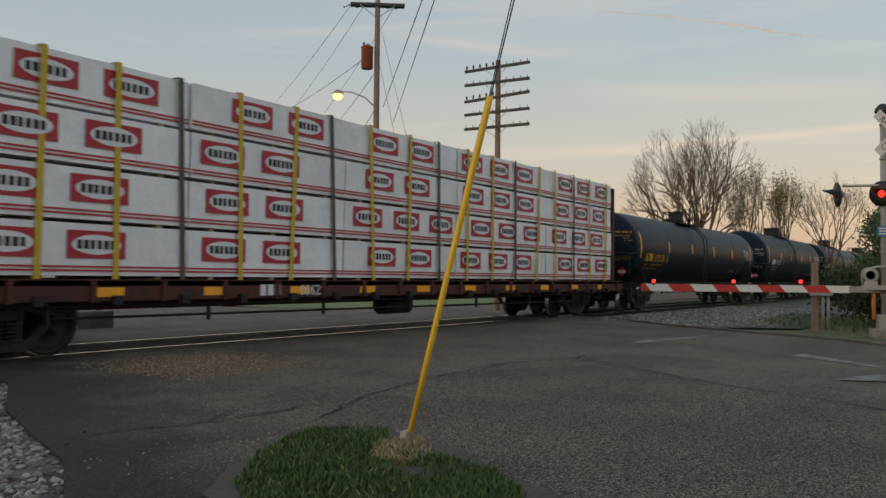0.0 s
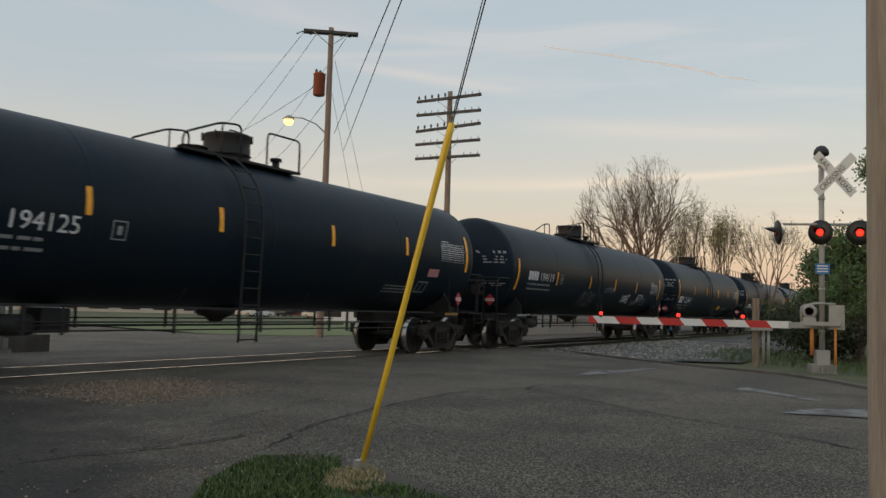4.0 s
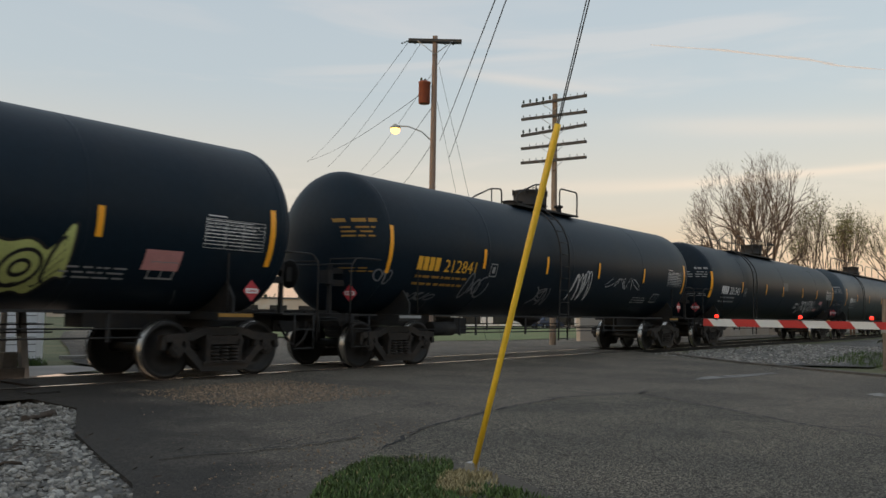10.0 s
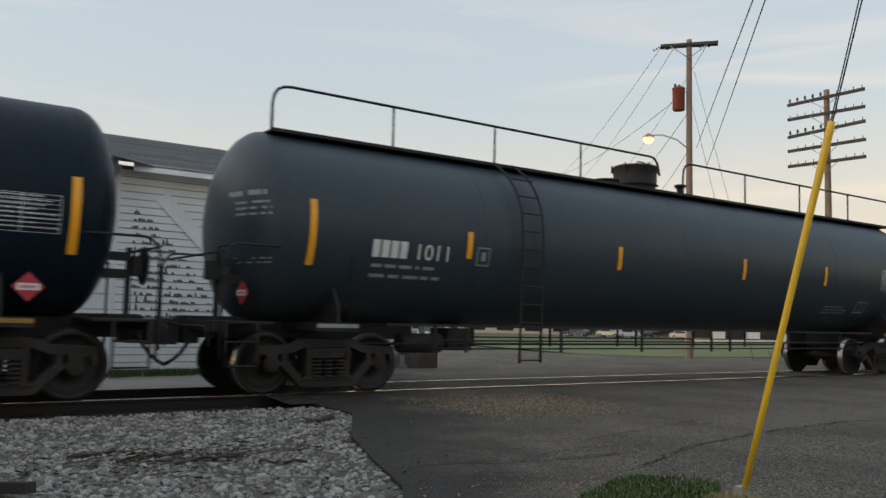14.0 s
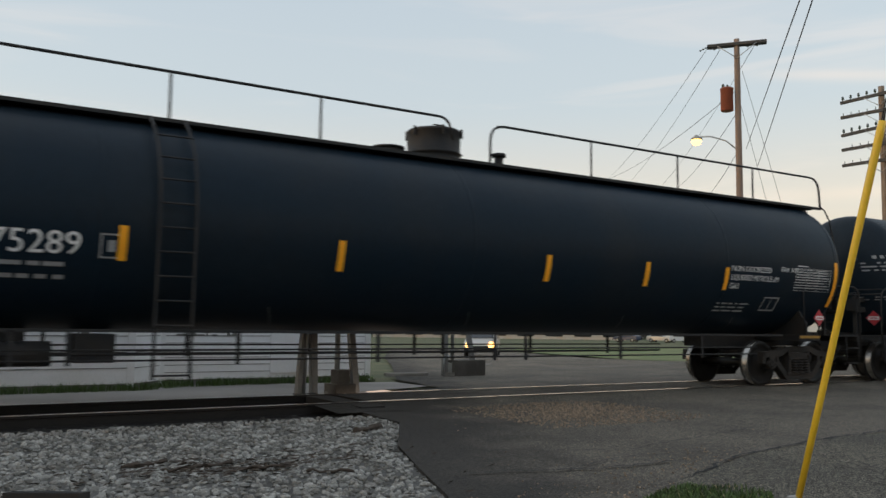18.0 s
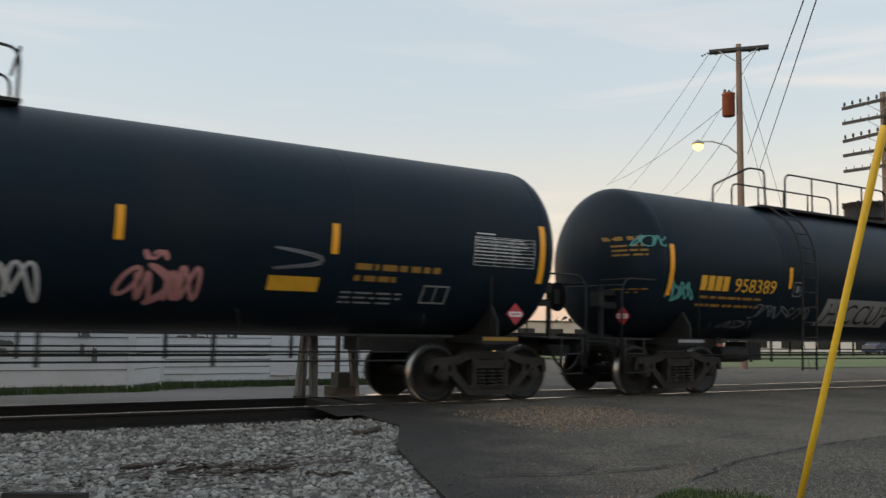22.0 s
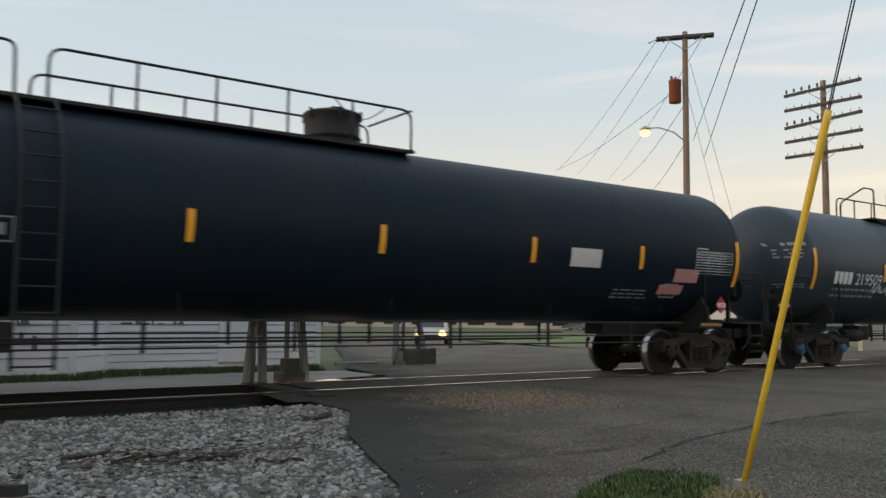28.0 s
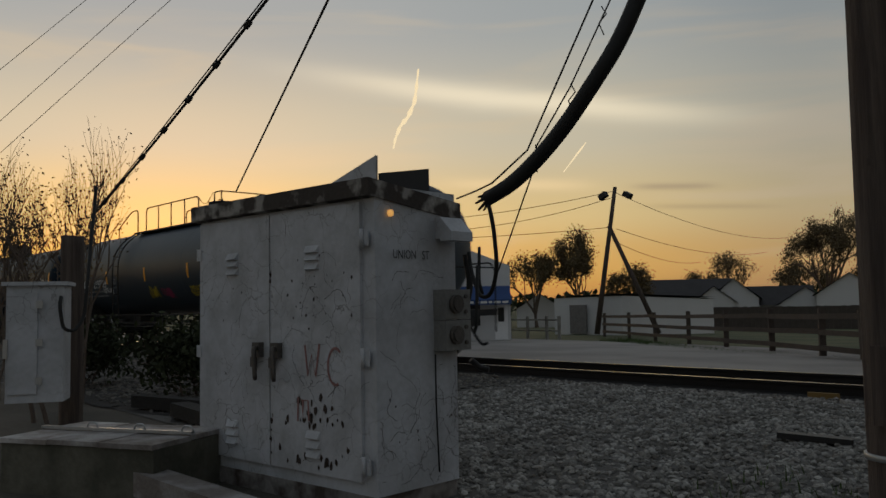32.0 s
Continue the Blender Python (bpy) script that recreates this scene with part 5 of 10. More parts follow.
tank_size(2.36, 1.36)
c, car_len = add(27.7, 47.1, "twin", BLACK, blk + "yellow stencils, short platform", col=YELP, num="500138", n=(2.25, 4.25), z=2.02, strips=(1.66, 4.72, 7.65, 10.85, 13.9, 17.49), zs=2.46)
tank_size(2.52, 1.48)
c, car_len = add(47.1, 65.3, "short", BLACK, blk + "white stencils and short platform", num="194125", n=(2.63, 4.68), z=2.25, strips=(1.79, 4.79, 7.49, 10.70, 13.57, 16.55), zs=2.62)
notice(c, STICKR, "faded pink notice", 14.7, 15.2, 1.95, 2.15)
c, car_len = add(65.3, 84.5, "short", BLACK, blk + "white tags and a short platform", num="194119", n=(2.5, 4.5), z=2.28, strips=(1.7, 4.8, 7.99, 10.81, 13.58, 17.07), zs=2.27)
tag(c, SPGREY, "thin grey sprayed tag", (7.5, 1.35, 1.3, 0.6, 4, 3, 0.018), (9.7, 1.95, 1.2, 0.2, 5, 4, 0.014))
tag(c, SPW, "white sprayed tag", (12.1, 1.58, 0.9, 0.35, 3, 6, 0.02))
bm = B(); letters(bm, "RTY", 14.05 - car_len / 2, 1.68, 0.32, 0.012, 1.0, slant=0.2); spray(c, "graffiti", bm, SPW, "white sprayed letters")
c, car_len = add(84.5, 102.4, "short", BLACK, blk + "slanted white number and short platform", num="735542", n=(1.86, 4.06), z=1.95, h=0.31, slant=0.22, strips=(1.51, 4.59, 7.43, 10.31, 13.01, 16.08), zs=2.46, blue=True)
notice(c, YELP, "small yellow notice", 11.2, 11.9, 1.55, 1.75)
c, car_len = add(102.4, 122.5, "A", BLACK, blk + "lime graffiti, long railing", num="50084", n=(2.34, 4.58), z=1.9, h=0.3, strips=(1.39, 4.05, 7.50, 10.06, 12.8, 15.42, 18.51), zs=2.31, cont=True)
for gx, gz, ga, gb in ((6.55, 1.80, 0.52, 0.36), (7.35, 1.84, 0.42, 0.32), (7.55, 1.58, 0.22, 0.18), (7.85, 1.86, 0.24, 0.26), (8.35, 1.78, 0.50, 0.34), (9.15, 1.60, 0.34, 0.14), (9.5, 1.74, 0.14, 0.24), (9.75, 1.62, 0.30, 0.15)):
    bm = B(); loop(bm, gx - car_len / 2, gz, ga, gb, 0.010, 0.4, 6.0, 0.010, 0.25); spray(c, "graffiti", bm, SPLINE, "thin outlined bubble letter")
tag(c, SPT, "teal sprayed tag", (1.35, 1.75, 0.75, 0.22, 4, 14, 0.012))
gx = 11.5 - car_len / 2
bm = B()
lime_low = lambda f: 1.34 + 0.07 * math.sin(f * 21) + 0.05 * math.sin(f * 47) + 0.10 * (f > 0.9) * (f - 0.9) / 0.1
lime_high = lambda f: 1.92 + 0.06 * math.sin(f * 17 + 1) + 0.04 * math.sin(f * 39) + 0.34 * max(0, 1 - abs(f - 0.10) / 0.09) + 0.20 * max(0, 1 - abs(f - 0.47) / 0.03) + 0.36 * max(0, 1 - abs(f - 0.985) / 0.08) - 0.35 * max(0, 0.05 - f) / 0.05
field(bm, gx - 0.04, gx + 3.64, lambda f: lime_low(f) - 0.035, lambda f: lime_high(f) + 0.035, 90, 0.0076)
spray(c, "graffiti", bm, BLK, "black edge of the graffiti")
bm = B(); field(bm, gx, gx + 3.6, lime_low, lime_high, 90, 0.0090); spray(c, "graffiti", bm, SPLIME, "pale lime block graffiti")
for k, (qx, qz, qa, qb, t0, t1) in enumerate(((0.55, 1.72, 0.20, 0.22, 0.3, 4.4), (0.62, 1.50, 0.24, 0.12, 3.3, 6.2), (1.15, 1.60, 0.26, 0.30, 0.2, 3.0), (1.18, 1.58, 0.12, 0.10, 0, 6.28), (1.75, 1.70, 0.22, 0.26, 1.2, 5.6), (1.78, 1.48, 0.10, 0.12, 0, 3.1), (2.35, 1.72, 0.24, 0.16, 0.3, 5.6), (2.38, 1.52, 0.22, 0.12, 2.8, 6.2), (2.98, 1.62, 0.26, 0.24, 0, 6.28), (2.98, 1.62, 0.12, 0.10, 0, 6.28), (3.42, 1.75, 0.10, 0.30, 1.4, 4.9))):
    bm = B(); loop(bm, gx + qx, qz, qa, qb, 0.025, t0, t1, 0.0105, 0.2); spray(c, "graffiti", bm, BLK, "black line of the graffiti")
notice(c, mat("dull_orange_notice", (0.42, 0.17, 0.03), 0.6, var=0.2, scale=8, fine=50, bump=0.02), "orange notice board", 10.85, 11.5, 1.66, 1.90)
notice(c, STICKR, "faded pink notice", 16.22, 16.85, 1.68, 1.98)
c, car_len = add(122.5, 140.6, "short", BLACK, blk + "yellow stencils and white tags", col=YELP, num="212841", n=(2.33, 4.40), z=2.13, strips=(1.44, 4.68, 7.47, 10.30, 13.30, 16.5), zs=2.35)
tag(c, SPGREY, "grey sprayed tag", (0.35, 1.65, 0.3, 0.3, 2, 20, 0.014), (1.2, 1.7, 0.4, 0.25, 3, 19, 0.014), (4.15, 1.45, 0.85, 0.5, 3, 22, 0.018), (7.2, 1.4, 0.75, 0.4, 3, 24, 0.018), (2.3, 1.36, 1.0, 0.18, 5, 25, 0.014))
tag(c, SPW, "pale sprayed tag", (9.0, 1.5, 0.9, 0.8, 3, 21, 0.018), (10.9, 1.9, 2.2, 0.3, 4, 26, 0.006))
tank_size(2.48, 1.44)
c, car_len = add(140.6, 161.6, "A", BLACK, blk + "white number and white outline graffiti", num="201343", n=(2.35, 4.40), z=2.15, h=0.3, strips=(1.26, 4.65, 7.80, 10.28, 13.53, 16.17, 19.52), zs=2.31, cont=True, a=-4.5)
tag(c, SPW, "white outline graffiti", (13.6, 1.42, 2.5, 0.58, 6, 31, 0.017), (12.7, 1.74, 0.62, 0.10, 4, 32, 0.009), (12.7, 1.58, 0.5, 0.09, 3, 33, 0.009))
notice(c, STICKR, "faded pink notice", 17.06, 17.6, 1.84, 2.0)
notice(c, STICKR, "faded pink notice", 16.55, 17.1, 1.50, 1.60)
notice(c, GREYTANK, "lighter touched-up paint", 10.35, 11.05, 2.34, 2.70, 0.004)
tank_size(2.52, 1.48)
c, car_len = add(161.6, 181.85, "full", GREYTANK, "slate grey tank car with a railing along its whole top", num="1011", n=(2.7, 4.1), z=2.2, h=0.26, strips=(1.69, 4.5, 8.0, 11.8, 14.9, 18.76), zs=2.36)
c, car_len = add(181.85, 202.35, "mirror", BLACK, blk + "teal and white block graffiti", col=YELP, num="959937", n=(2.53, 4.70), z=2.11, strips=(1.61, 5.18, 7.63, 9.77, 12.95, 15.29, 19.0), zs=2.47, tz=2.2)
gx = 4.55 - car_len / 2
bm = B()
field(bm, gx, gx + 5.7, lambda f: 1.80 - 0.42 * min(1, f / 0.2, (1 - f) / 0.2) ** 0.6 + 0.03 * math.sin(f * 37), lambda f: 1.84 + 0.40 * min(1, max(0, f - 0.12) / 0.03 * 0.9 + 0.12, max(0, 0.86 - f) / 0.03 * 0.9 + 0.15) + 0.02 * math.sin(f * 53) + 0.03 * noise.noise(Vector((f * 40, 1, 2))), 110, 0.0072)
spray(c, "graffiti", bm, SPW, "white ground of the graffiti")
for i, word in enumerate("KERMU"):
    bm = B(); letters(bm, word, gx + 0.92 + i * 0.76, 1.45, 0.66, 0.0220, fit=0.80, slant=0.04 * (-1) ** i, bold=0.022); spray(c, "graffiti_letter", bm, SPINK, "black shadow of a block letter")
    bm = B(); letters(bm, word, gx + 0.88 + i * 0.76, 1.44, 0.65, 0.0245, fit=0.76, slant=0.04 * (-1) ** i, bold=0.010); spray(c, "graffiti_letter", bm, SPT, "teal block letter")
for dx, dz in ((0.42, 1.88), (0.30, 1.70), (0.58, 1.68)):
    bm = B(); field(bm, gx + dx, gx + dx + 0.22, lambda f: dz - 0.085 * math.sqrt(max(0.01, 1 - (2 * f - 1) ** 2)), lambda f: dz + 0.085 * math.sqrt(max(0.01, 1 - (2 * f - 1) ** 2)), 10, 0.0130); spray(c, "graffiti", bm, SPT, "teal sprayed dot")
for k in range(5):
    bm = B(); flame(bm, [(gx + 4.75, 1.62 + 0.07 * k), (gx + 5.0, 1.70 + 0.06 * k), (gx + 5.2, 1.78 + 0.02 * k), (gx + 5.55, 1.82)], 0.016, 0.0100 + 0.0003 * k); spray(c, "graffiti", bm, SPLILAC, "lilac flick at the end of the graffiti")
bm = B()
rnd = random.Random(9)
for i in range(90):
    x = rnd.choice((rnd.uniform(1.7, 2.85), rnd.uniform(5.1, 9.3), rnd.uniform(5.1, 9.3))) - car_len / 2
    patch(bm, x, x + rnd.uniform(0.03, 0.14), 2.40 + (zz := rnd.uniform(0, 0.28)), 2.40 + zz + rnd.uniform(0.015, 0.06), 0.0075, 1)
spray(c, "paint_flakes", bm, SPGREY, "flaked remains of older paint")
notice(c, YELP, "yellow notice board", 11.16, 11.95, 2.20, 2.44)
c, car_len = add(202.35, 223.5, "full", BLACK, blk + "white number and full-length railing", num="75289", n=(2.71, 4.65), z=2.12, h=0.29, strips=(1.41, 5.13, 8.10, 11.87, 14.15, 16.28, 19.74), zs=2.14, tz=2.2)
for k, text in enumerate(("NON ODORIZED", "LIQUEFIED PETROLEUM", "GAS")):
    bm = B(); letters(bm, text, 16.4 - car_len / 2, 2.30 - 0.17 * k, 0.11, gap=0.95, fit=(1.2, 1.45, 0.3)[k]); spray(c, "warning_text", bm, WHITEP, "white warning text")
bm = B(); letters(bm, "FRA AIP", 17.9 - car_len / 2, 2.34, 0.10, fit=0.55); spray(c, "warning_text", bm, WHITEP, "white warning text")
c, car_len = add(223.5, 243.5, "A", BLACK, blk + "freshly painted patch and white tags", num="5066", n=(2.28, 4.35), z=1.83, h=0.29, strips=(1.38, 4.46, 7.67, 10.8, 13.77, 16.30, 18.70), zs=2.37)
bm = B(); patch(bm, 1.67 - car_len / 2, 8.45 - car_len / 2, 2.52, 3.60, 0.004, 14); spray(c, "paint_patch", bm, GLOSS, "shinier repainted band")
tag(c, SPW, "white sprayed tag", (3.5, 2.75, 1.1, 0.32, 4, 51, 0.025), (3.6, 2.58, 1.2, 0.25, 4, 53, 0.025), (15.55, 2.72, 1.0, 0.24, 5, 52, 0.022), (15.95, 2.46, 1.0, 0.30, 4, 54, 0.022), (16.6, 2.40, 0.6, 0.5, 2, 55, 0.022))
tag(c, SPGREY, "faded grey tag", (14.3, 1.55, 0.7, 0.4, 3, 56, 0.014))
notice(c, STICKR, "red-lettered notice", 13.11, 13.69, 1.68, 2.0)
notice(c, STICK, "pale torn strip", 13.07, 13.48, 1.49, 1.58)
notice(c, STICK, "pale torn strip", 13.54, 14.06, 1.49, 1.58)
c, car_len = add(243.5, 263.9, "A", BLACK, blk + "yellow number and pale tags", col=YELP, num="957083", n=(2.36, 4.54), z=2.16, strips=(1.49, 5.10, 7.18, 9.62, 12.32, 15.23, 18.95), zs=2.41, cont=True)
tag(c, SPW, "white sprayed script", (9.25, 1.44, 2.2, 0.45, 7, 61, 0.024), (10.3, 1.90, 0.3, 0.08, 1, 63, 0.016), (9.9, 1.36, 0.9, 0.05, 1, 64, 0.012))
tag(c, STICKR, "pale pink sprayed tag", (12.4, 1.45, 0.95, 0.45, 5, 62, 0.028), (12.7, 1.98, 0.2, 0.12, 1, 65, 0.02))
tag(c, SPGREY, "grey outlined circle", (14.38, 1.95, 0.66, 0.34, 1, 66, 0.014))
notice(c, YELP, "yellow notice board", 14.32, 15.07, 1.66, 1.86)
bm = B(); lines(bm, 15.6 - car_len / 2, 2.0, 1.5, 1, 0.09, 0.1, 6); lines(bm, 15.6 - car_len / 2, 1.84, 0.8, 1, 0.08, 0.1, 7); spray(c, "warning_text", bm, YELD, "yellow lines of print as plain bars")
c, car_len = add(263.9, 284.4, "A", BLACK, blk + "white block-letter graffiti", col=YELP, num="958389", n=(2.41, 4.62), z=2.13, strips=(1.59, 5.05, 7.02, 9.73, 12.26, 15.22, 18.94), zs=2.33, tz=2.15)
tag(c, SPGREY, "grey scribbled tag", (4.1, 1.52, 1.85, 0.25, 6, 71, 0.014), (3.5, 1.3, 0.9, 0.14, 4, 73, 0.012))
tag(c, SPT, "blue-grey sprayed tag", (1.55, 1.75, 0.7, 0.4, 4, 74, 0.018), (0.95, 2.75, 0.5, 0.2, 4, 75, 0.009))
bm = B(); patch(bm, 6.43 - car_len / 2, 9.0 - car_len / 2, 1.38, 1.96); spray(c, "graffiti", bm, SPPALE, "pale painted panel")
bm = B(); letters(bm, "HICCUP", 6.55 - car_len / 2, 1.44, 0.44, 0.014, fit=2.35); spray(c, "graffiti_letters", bm, BLK, "black block letters")
tag(c, SPPALE, "white outlined face", (9.6, 1.32, 1.4, 0.6, 3, 72, 0.016))
bm = B(); letters(bm, "DASH", 11.3 - car_len / 2, 1.40, 0.50, 0.012, fit=2.7, slant=0.15); spray(c, "graffiti_letters", bm, SPPALE, "grey outlined letters")
bm = B(); letters(bm, "DASH", 11.37 - car_len / 2, 1.45, 0.42, 0.015, fit=2.6, slant=0.15); spray(c, "graffiti_letters", bm, BLK, "black filling of the letters")
notice(c, YELP, "yellow notice board", 14.33, 15.14, 1.80, 2.04)
for z in (2.02, 1.90, 1.78, 1.66):
    bm = B(); lines(bm, 15.5 - car_len / 2, z, 1.3, 1, 0.07, 0.1, int(z * 100)); spray(c, "warning_text", bm, DULLP, "grey lines of print as plain bars")
c, car_len = add(284.4, 304.7, "A", BLACK, blk + "large white lettering and teal scrawl", num="35981", n=(2.27, 3.87), z=2.12, h=0.27, strips=(1.40, 4.94, 7.26, 9.53, 12.38, 15.3, 18.9), zs=2.26, cont=True)
for i in range(6):
    bm = B(); blocks(bm, 1.8 + i * 0.595 - car_len / 2, 2.55, 1, 0.42, 0.52); spray(c, "company_mark", bm, WHITEP, "large white sign of the company mark as a plain block")
SPDIM = mat("faded_teal_spray_line", (0.07, 0.17, 0.16), 0.6, var=0.3, scale=5, fine=40, bump=0.02)
for lx, lz, la, lb, t0, t1 in ((0.93, 2.85, 0.08, 0.28, 0.3, 5.9), (1.10, 2.62, 0.16, 0.40, 1.2, 4.6), (1.05, 2.10, 0.14, 0.22, 0, 6.28), (1.02, 1.75, 0.12, 0.30, 2.0, 6.0), (1.22, 1.70, 0.14, 0.26, 0.4, 4.2), (1.25, 2.30, 0.10, 0.20, 3.4, 6.2)):
    bm = B(); loop(bm, lx - car_len / 2, lz, la, lb, 0.014, t0, t1, 0.012, 0.2); spray(c, "graffiti", bm, SPDIM, "faded teal line sprayed on the tank head")
tag(c, SPT, "teal scrawled graffiti", (12.1, 1.25, 2.3, 0.65, 6, 82, 0.03))
tag(c, SPGREY, "grey scrawled graffiti", (12.1, 1.25, 2.3, 0.6, 7, 83, 0.02), (7.3, 1.5, 0.35, 0.2, 2, 84, 0.012), (9.2, 1.5, 0.3, 0.2, 2, 85, 0.012))
notice(c, YELP, "yellow notice board", 14.5, 15.1, 1.82, 2.0)
c, car_len = add(304.7, 324.7, "full", RUST, "rust-streaked orange tank car with pink graffiti", num="", strips=(1.5, 4.8, 8.2, 11.49, 14.99, 18.6), zs=2.22, strip=YELD)
gx = 3.7 - car_len / 2
rnd = random.Random(92)
bm = B(); field(bm, gx, gx + 6.9, lambda f: 1.20 + 0.05 * math.sin(f * 23), lambda f: 1.34 + 0.05 * math.sin(f * 23 + 0.4), 60, 0.0074); spray(c, "graffiti", bm, SPGREEN, "dark green underline of the graffiti")
for i in range(13):
    u = gx + 0.2 + i * 0.50
    bm = B(); flame(bm, [(u + 0.75, 1.36 + rnd.uniform(-.03, .03)), (u + 0.35, 1.30), (u + 0.15, 1.55), (u - 0.45, 1.62 + rnd.uniform(-.05, .08))], 0.085, 0.0082 + 0.0002 * i); spray(c, "graffiti", bm, SPROSE, "crimson wave of the graffiti")
for i in range(12):
    u = gx + 0.3 + i * 0.54
    bm = B(); flame(bm, [(u + 0.35, 1.48), (u + 0.05, 1.60), (u + 0.30, 1.95), (u - 0.05, 2.02 + rnd.uniform(-.1, .1))], 0.075, 0.0112 + 0.0002 * i); spray(c, "graffiti", bm, (SPGREEN, SPWINE)[i % 2], "dark lick behind the letters")
for i in range(11):
    u = gx + 0.15 + i * 0.60
    top = (2.10, 2.18, 2.45, 2.12, 2.60, 2.20, 2.35, 2.15, 2.32, 2.10, 2.0)[i]
    bm = B(); flame(bm, [(u + 0.68, 1.50), (u + 0.25, 1.62), (u + 0.12, 1.90), (u - 0.12 - 0.35 * (i % 2), top + 0.03)], 0.092, 0.0138 + 0.0002 * i); spray(c, "graffiti", bm, BLK, "black edge of a lick")
    bm = B(); flame(bm, [(u + 0.65, 1.52 + rnd.uniform(-.05, .05)), (u + 0.25, 1.62), (u + 0.12, 1.90), (u - 0.12 - 0.35 * (i % 2), top)], 0.066, 0.0150 + 0.0002 * i); spray(c, "graffiti", bm, SPLILAC, "pale pink lick of the letters")
    bm = B(); flame(bm, [(u + 0.60, 1.55), (u + 0.28, 1.66), (u + 0.16, 1.88), (u - 0.02 - 0.35 * (i % 2), top - 0.08)], 0.016, 0.0178 + 0.0001 * i); spray(c, "graffiti", bm, SPW, "white highlight of the letters")
for i in range(9):
    u = gx + 0.4 + i * 0.70 + rnd.uniform(-.12, .12)
    z = 1.78 + rnd.uniform(-.10, .12)
    t0, t1 = rnd.uniform(0.2, 1.0), rnd.uniform(2.0, 3.2)
    bm = B(); loop(bm, u, z, 0.24, 0.15, 0.040, t0, t1, 0.0185 + 0.0002 * i, 0.5); spray(c, "graffiti", bm, (SPGREEN, SPWINE, SPP)[i % 3], "curved stroke of the letters")
    bm = B(); loop(bm, u, z + 0.035, 0.26, 0.16, 0.009, t0, t1, 0.0205 + 0.0002 * i, 0.5); spray(c, "graffiti", bm, SPW, "white edge of a stroke")
for gq, wq in ((10.3, 0.22), (10.62, 0.24), (10.95, 0.30)):
    bm = B(); flame(bm, [(gq - car_len / 2, 1.86), (gq + 0.1 - car_len / 2, 2.02), (gq + wq - car_len / 2, 1.98), (gq + wq + 0.05 - car_len / 2, 1.88)], 0.05, 0.009); spray(c, "graffiti", bm, BLK, "black brush mark")
for x0, x1, z0, z1 in ((13.27, 14.21, 1.98, 2.12), (13.27, 14.21, 1.84, 1.94), (16.56, 17.0, 1.98, 2.22), (16.56, 17.22, 1.74, 1.86), (15.47, 15.98, 1.55, 1.72)):
    notice(c, BLK, "black stencil panel", x0, x1, z0, z1)
notice(c, STICK, "pale torn notice", 14.27, 15.22, 1.68, 1.95)
notice(c, STICKDULL, "dull pale data panel", 17.30, 18.35, 1.75, 2.42, 0.005)
bm = B(); lines(bm, 10.95 - car_len / 2, 1.62, 0.65, 3, 0.03, 0.06, 95); spray(c, "small_print", bm, YELD, "faded yellow print as plain bars")
for x in (-9.0, -6.7, -4.5, -2.2, -0.9, 1.0, 3.6, 5.9, 8.0):
    bm = B(); ring(bm, x, 0.05, RR, 0.016); part("weld_seam", bm, RUST, c)
    bm = B(); box(bm, x - 0.05, x + 0.05, -0.98, -0.72, RZ + RR - 0.42, RZ + RR - 0.06); part("walkway_bracket", bm, RUST, c)
tank_size(2.48, 1.44)
c, car_len = add(324.7, 344.95, "A", BLACK, blk + "white number and pale notices", num="137117", n=(2.28, 4.29), z=2.12, strips=(1.25, 4.43, 7.20, 10.14, 13.17, 15.9, 18.85), zs=2.29, cont=True, a=-4.6)
notice(c, STICK, "white notice sheet", 14.06, 14.82, 2.05, 2.38)
notice(c, STICKR, "faded pink notice", 16.93, 17.65, 1.86, 2.12)
notice(c, STICKR, "faded pink notice", 16.59, 17.3, 1.62, 1.80)
c, L = add(345.15, 365.95, "A", GREYTANK, "slate-black last tank car with yellow and pink tags", num="219509", n=(2.2, 4.36), z=2.15, h=0.29, strips=(1.35, 4.48, 7.65, 10.69, 13.23, 15.74, 19.1), zs=2.33, blue=True, un="1075")
bm = B(); scrawl(bm, -2.7, 1.58, 0.62, 0.34, 5, 101, 0.014); spray(c, "graffiti", bm, SPY, "yellow sprayed tag")
for gx in (0.15, 3.45):
    bm = B(); letters(bm, "IMPACT.", gx, 1.70, 0.20, 0.012, 0.82); scrawl(bm, gx + 0.05, 1.60, 0.6, 0.10, 3, 102, 0.010); spray(c, "graffiti", bm, SPY, "yellow sprayed letters")
bm = B(); scrawl(bm, -1.75, 1.55, 0.7, 0.32, 4, 104, 0.011); spray(c, "graffiti", bm, SPP, "pink sprayed tag")
bm = B(); letters(bm, "NAK IV", 4.55, 1.68, 0.20, 0.012, 0.95); spray(c, "graffiti", bm, SPP, "pink sprayed letters")
bm = B(); scrawl(bm, 1.5, 1.62, 0.85, 0.34, 6, 106, 0.012); spray(c, "graffiti", bm, SPW, "white sprayed tag")
bm = B(); scrawl(bm, -6.37, 1.82, 0.85, 0.18, 6, 107, 0.014); spray(c, "graffiti", bm, SPW, "white sprayed tag")
bm = B(); patch(bm, 1.1, 1.55, 1.66, 1.83); spray(c, "sticker", bm, YELP, "yellow notice board")
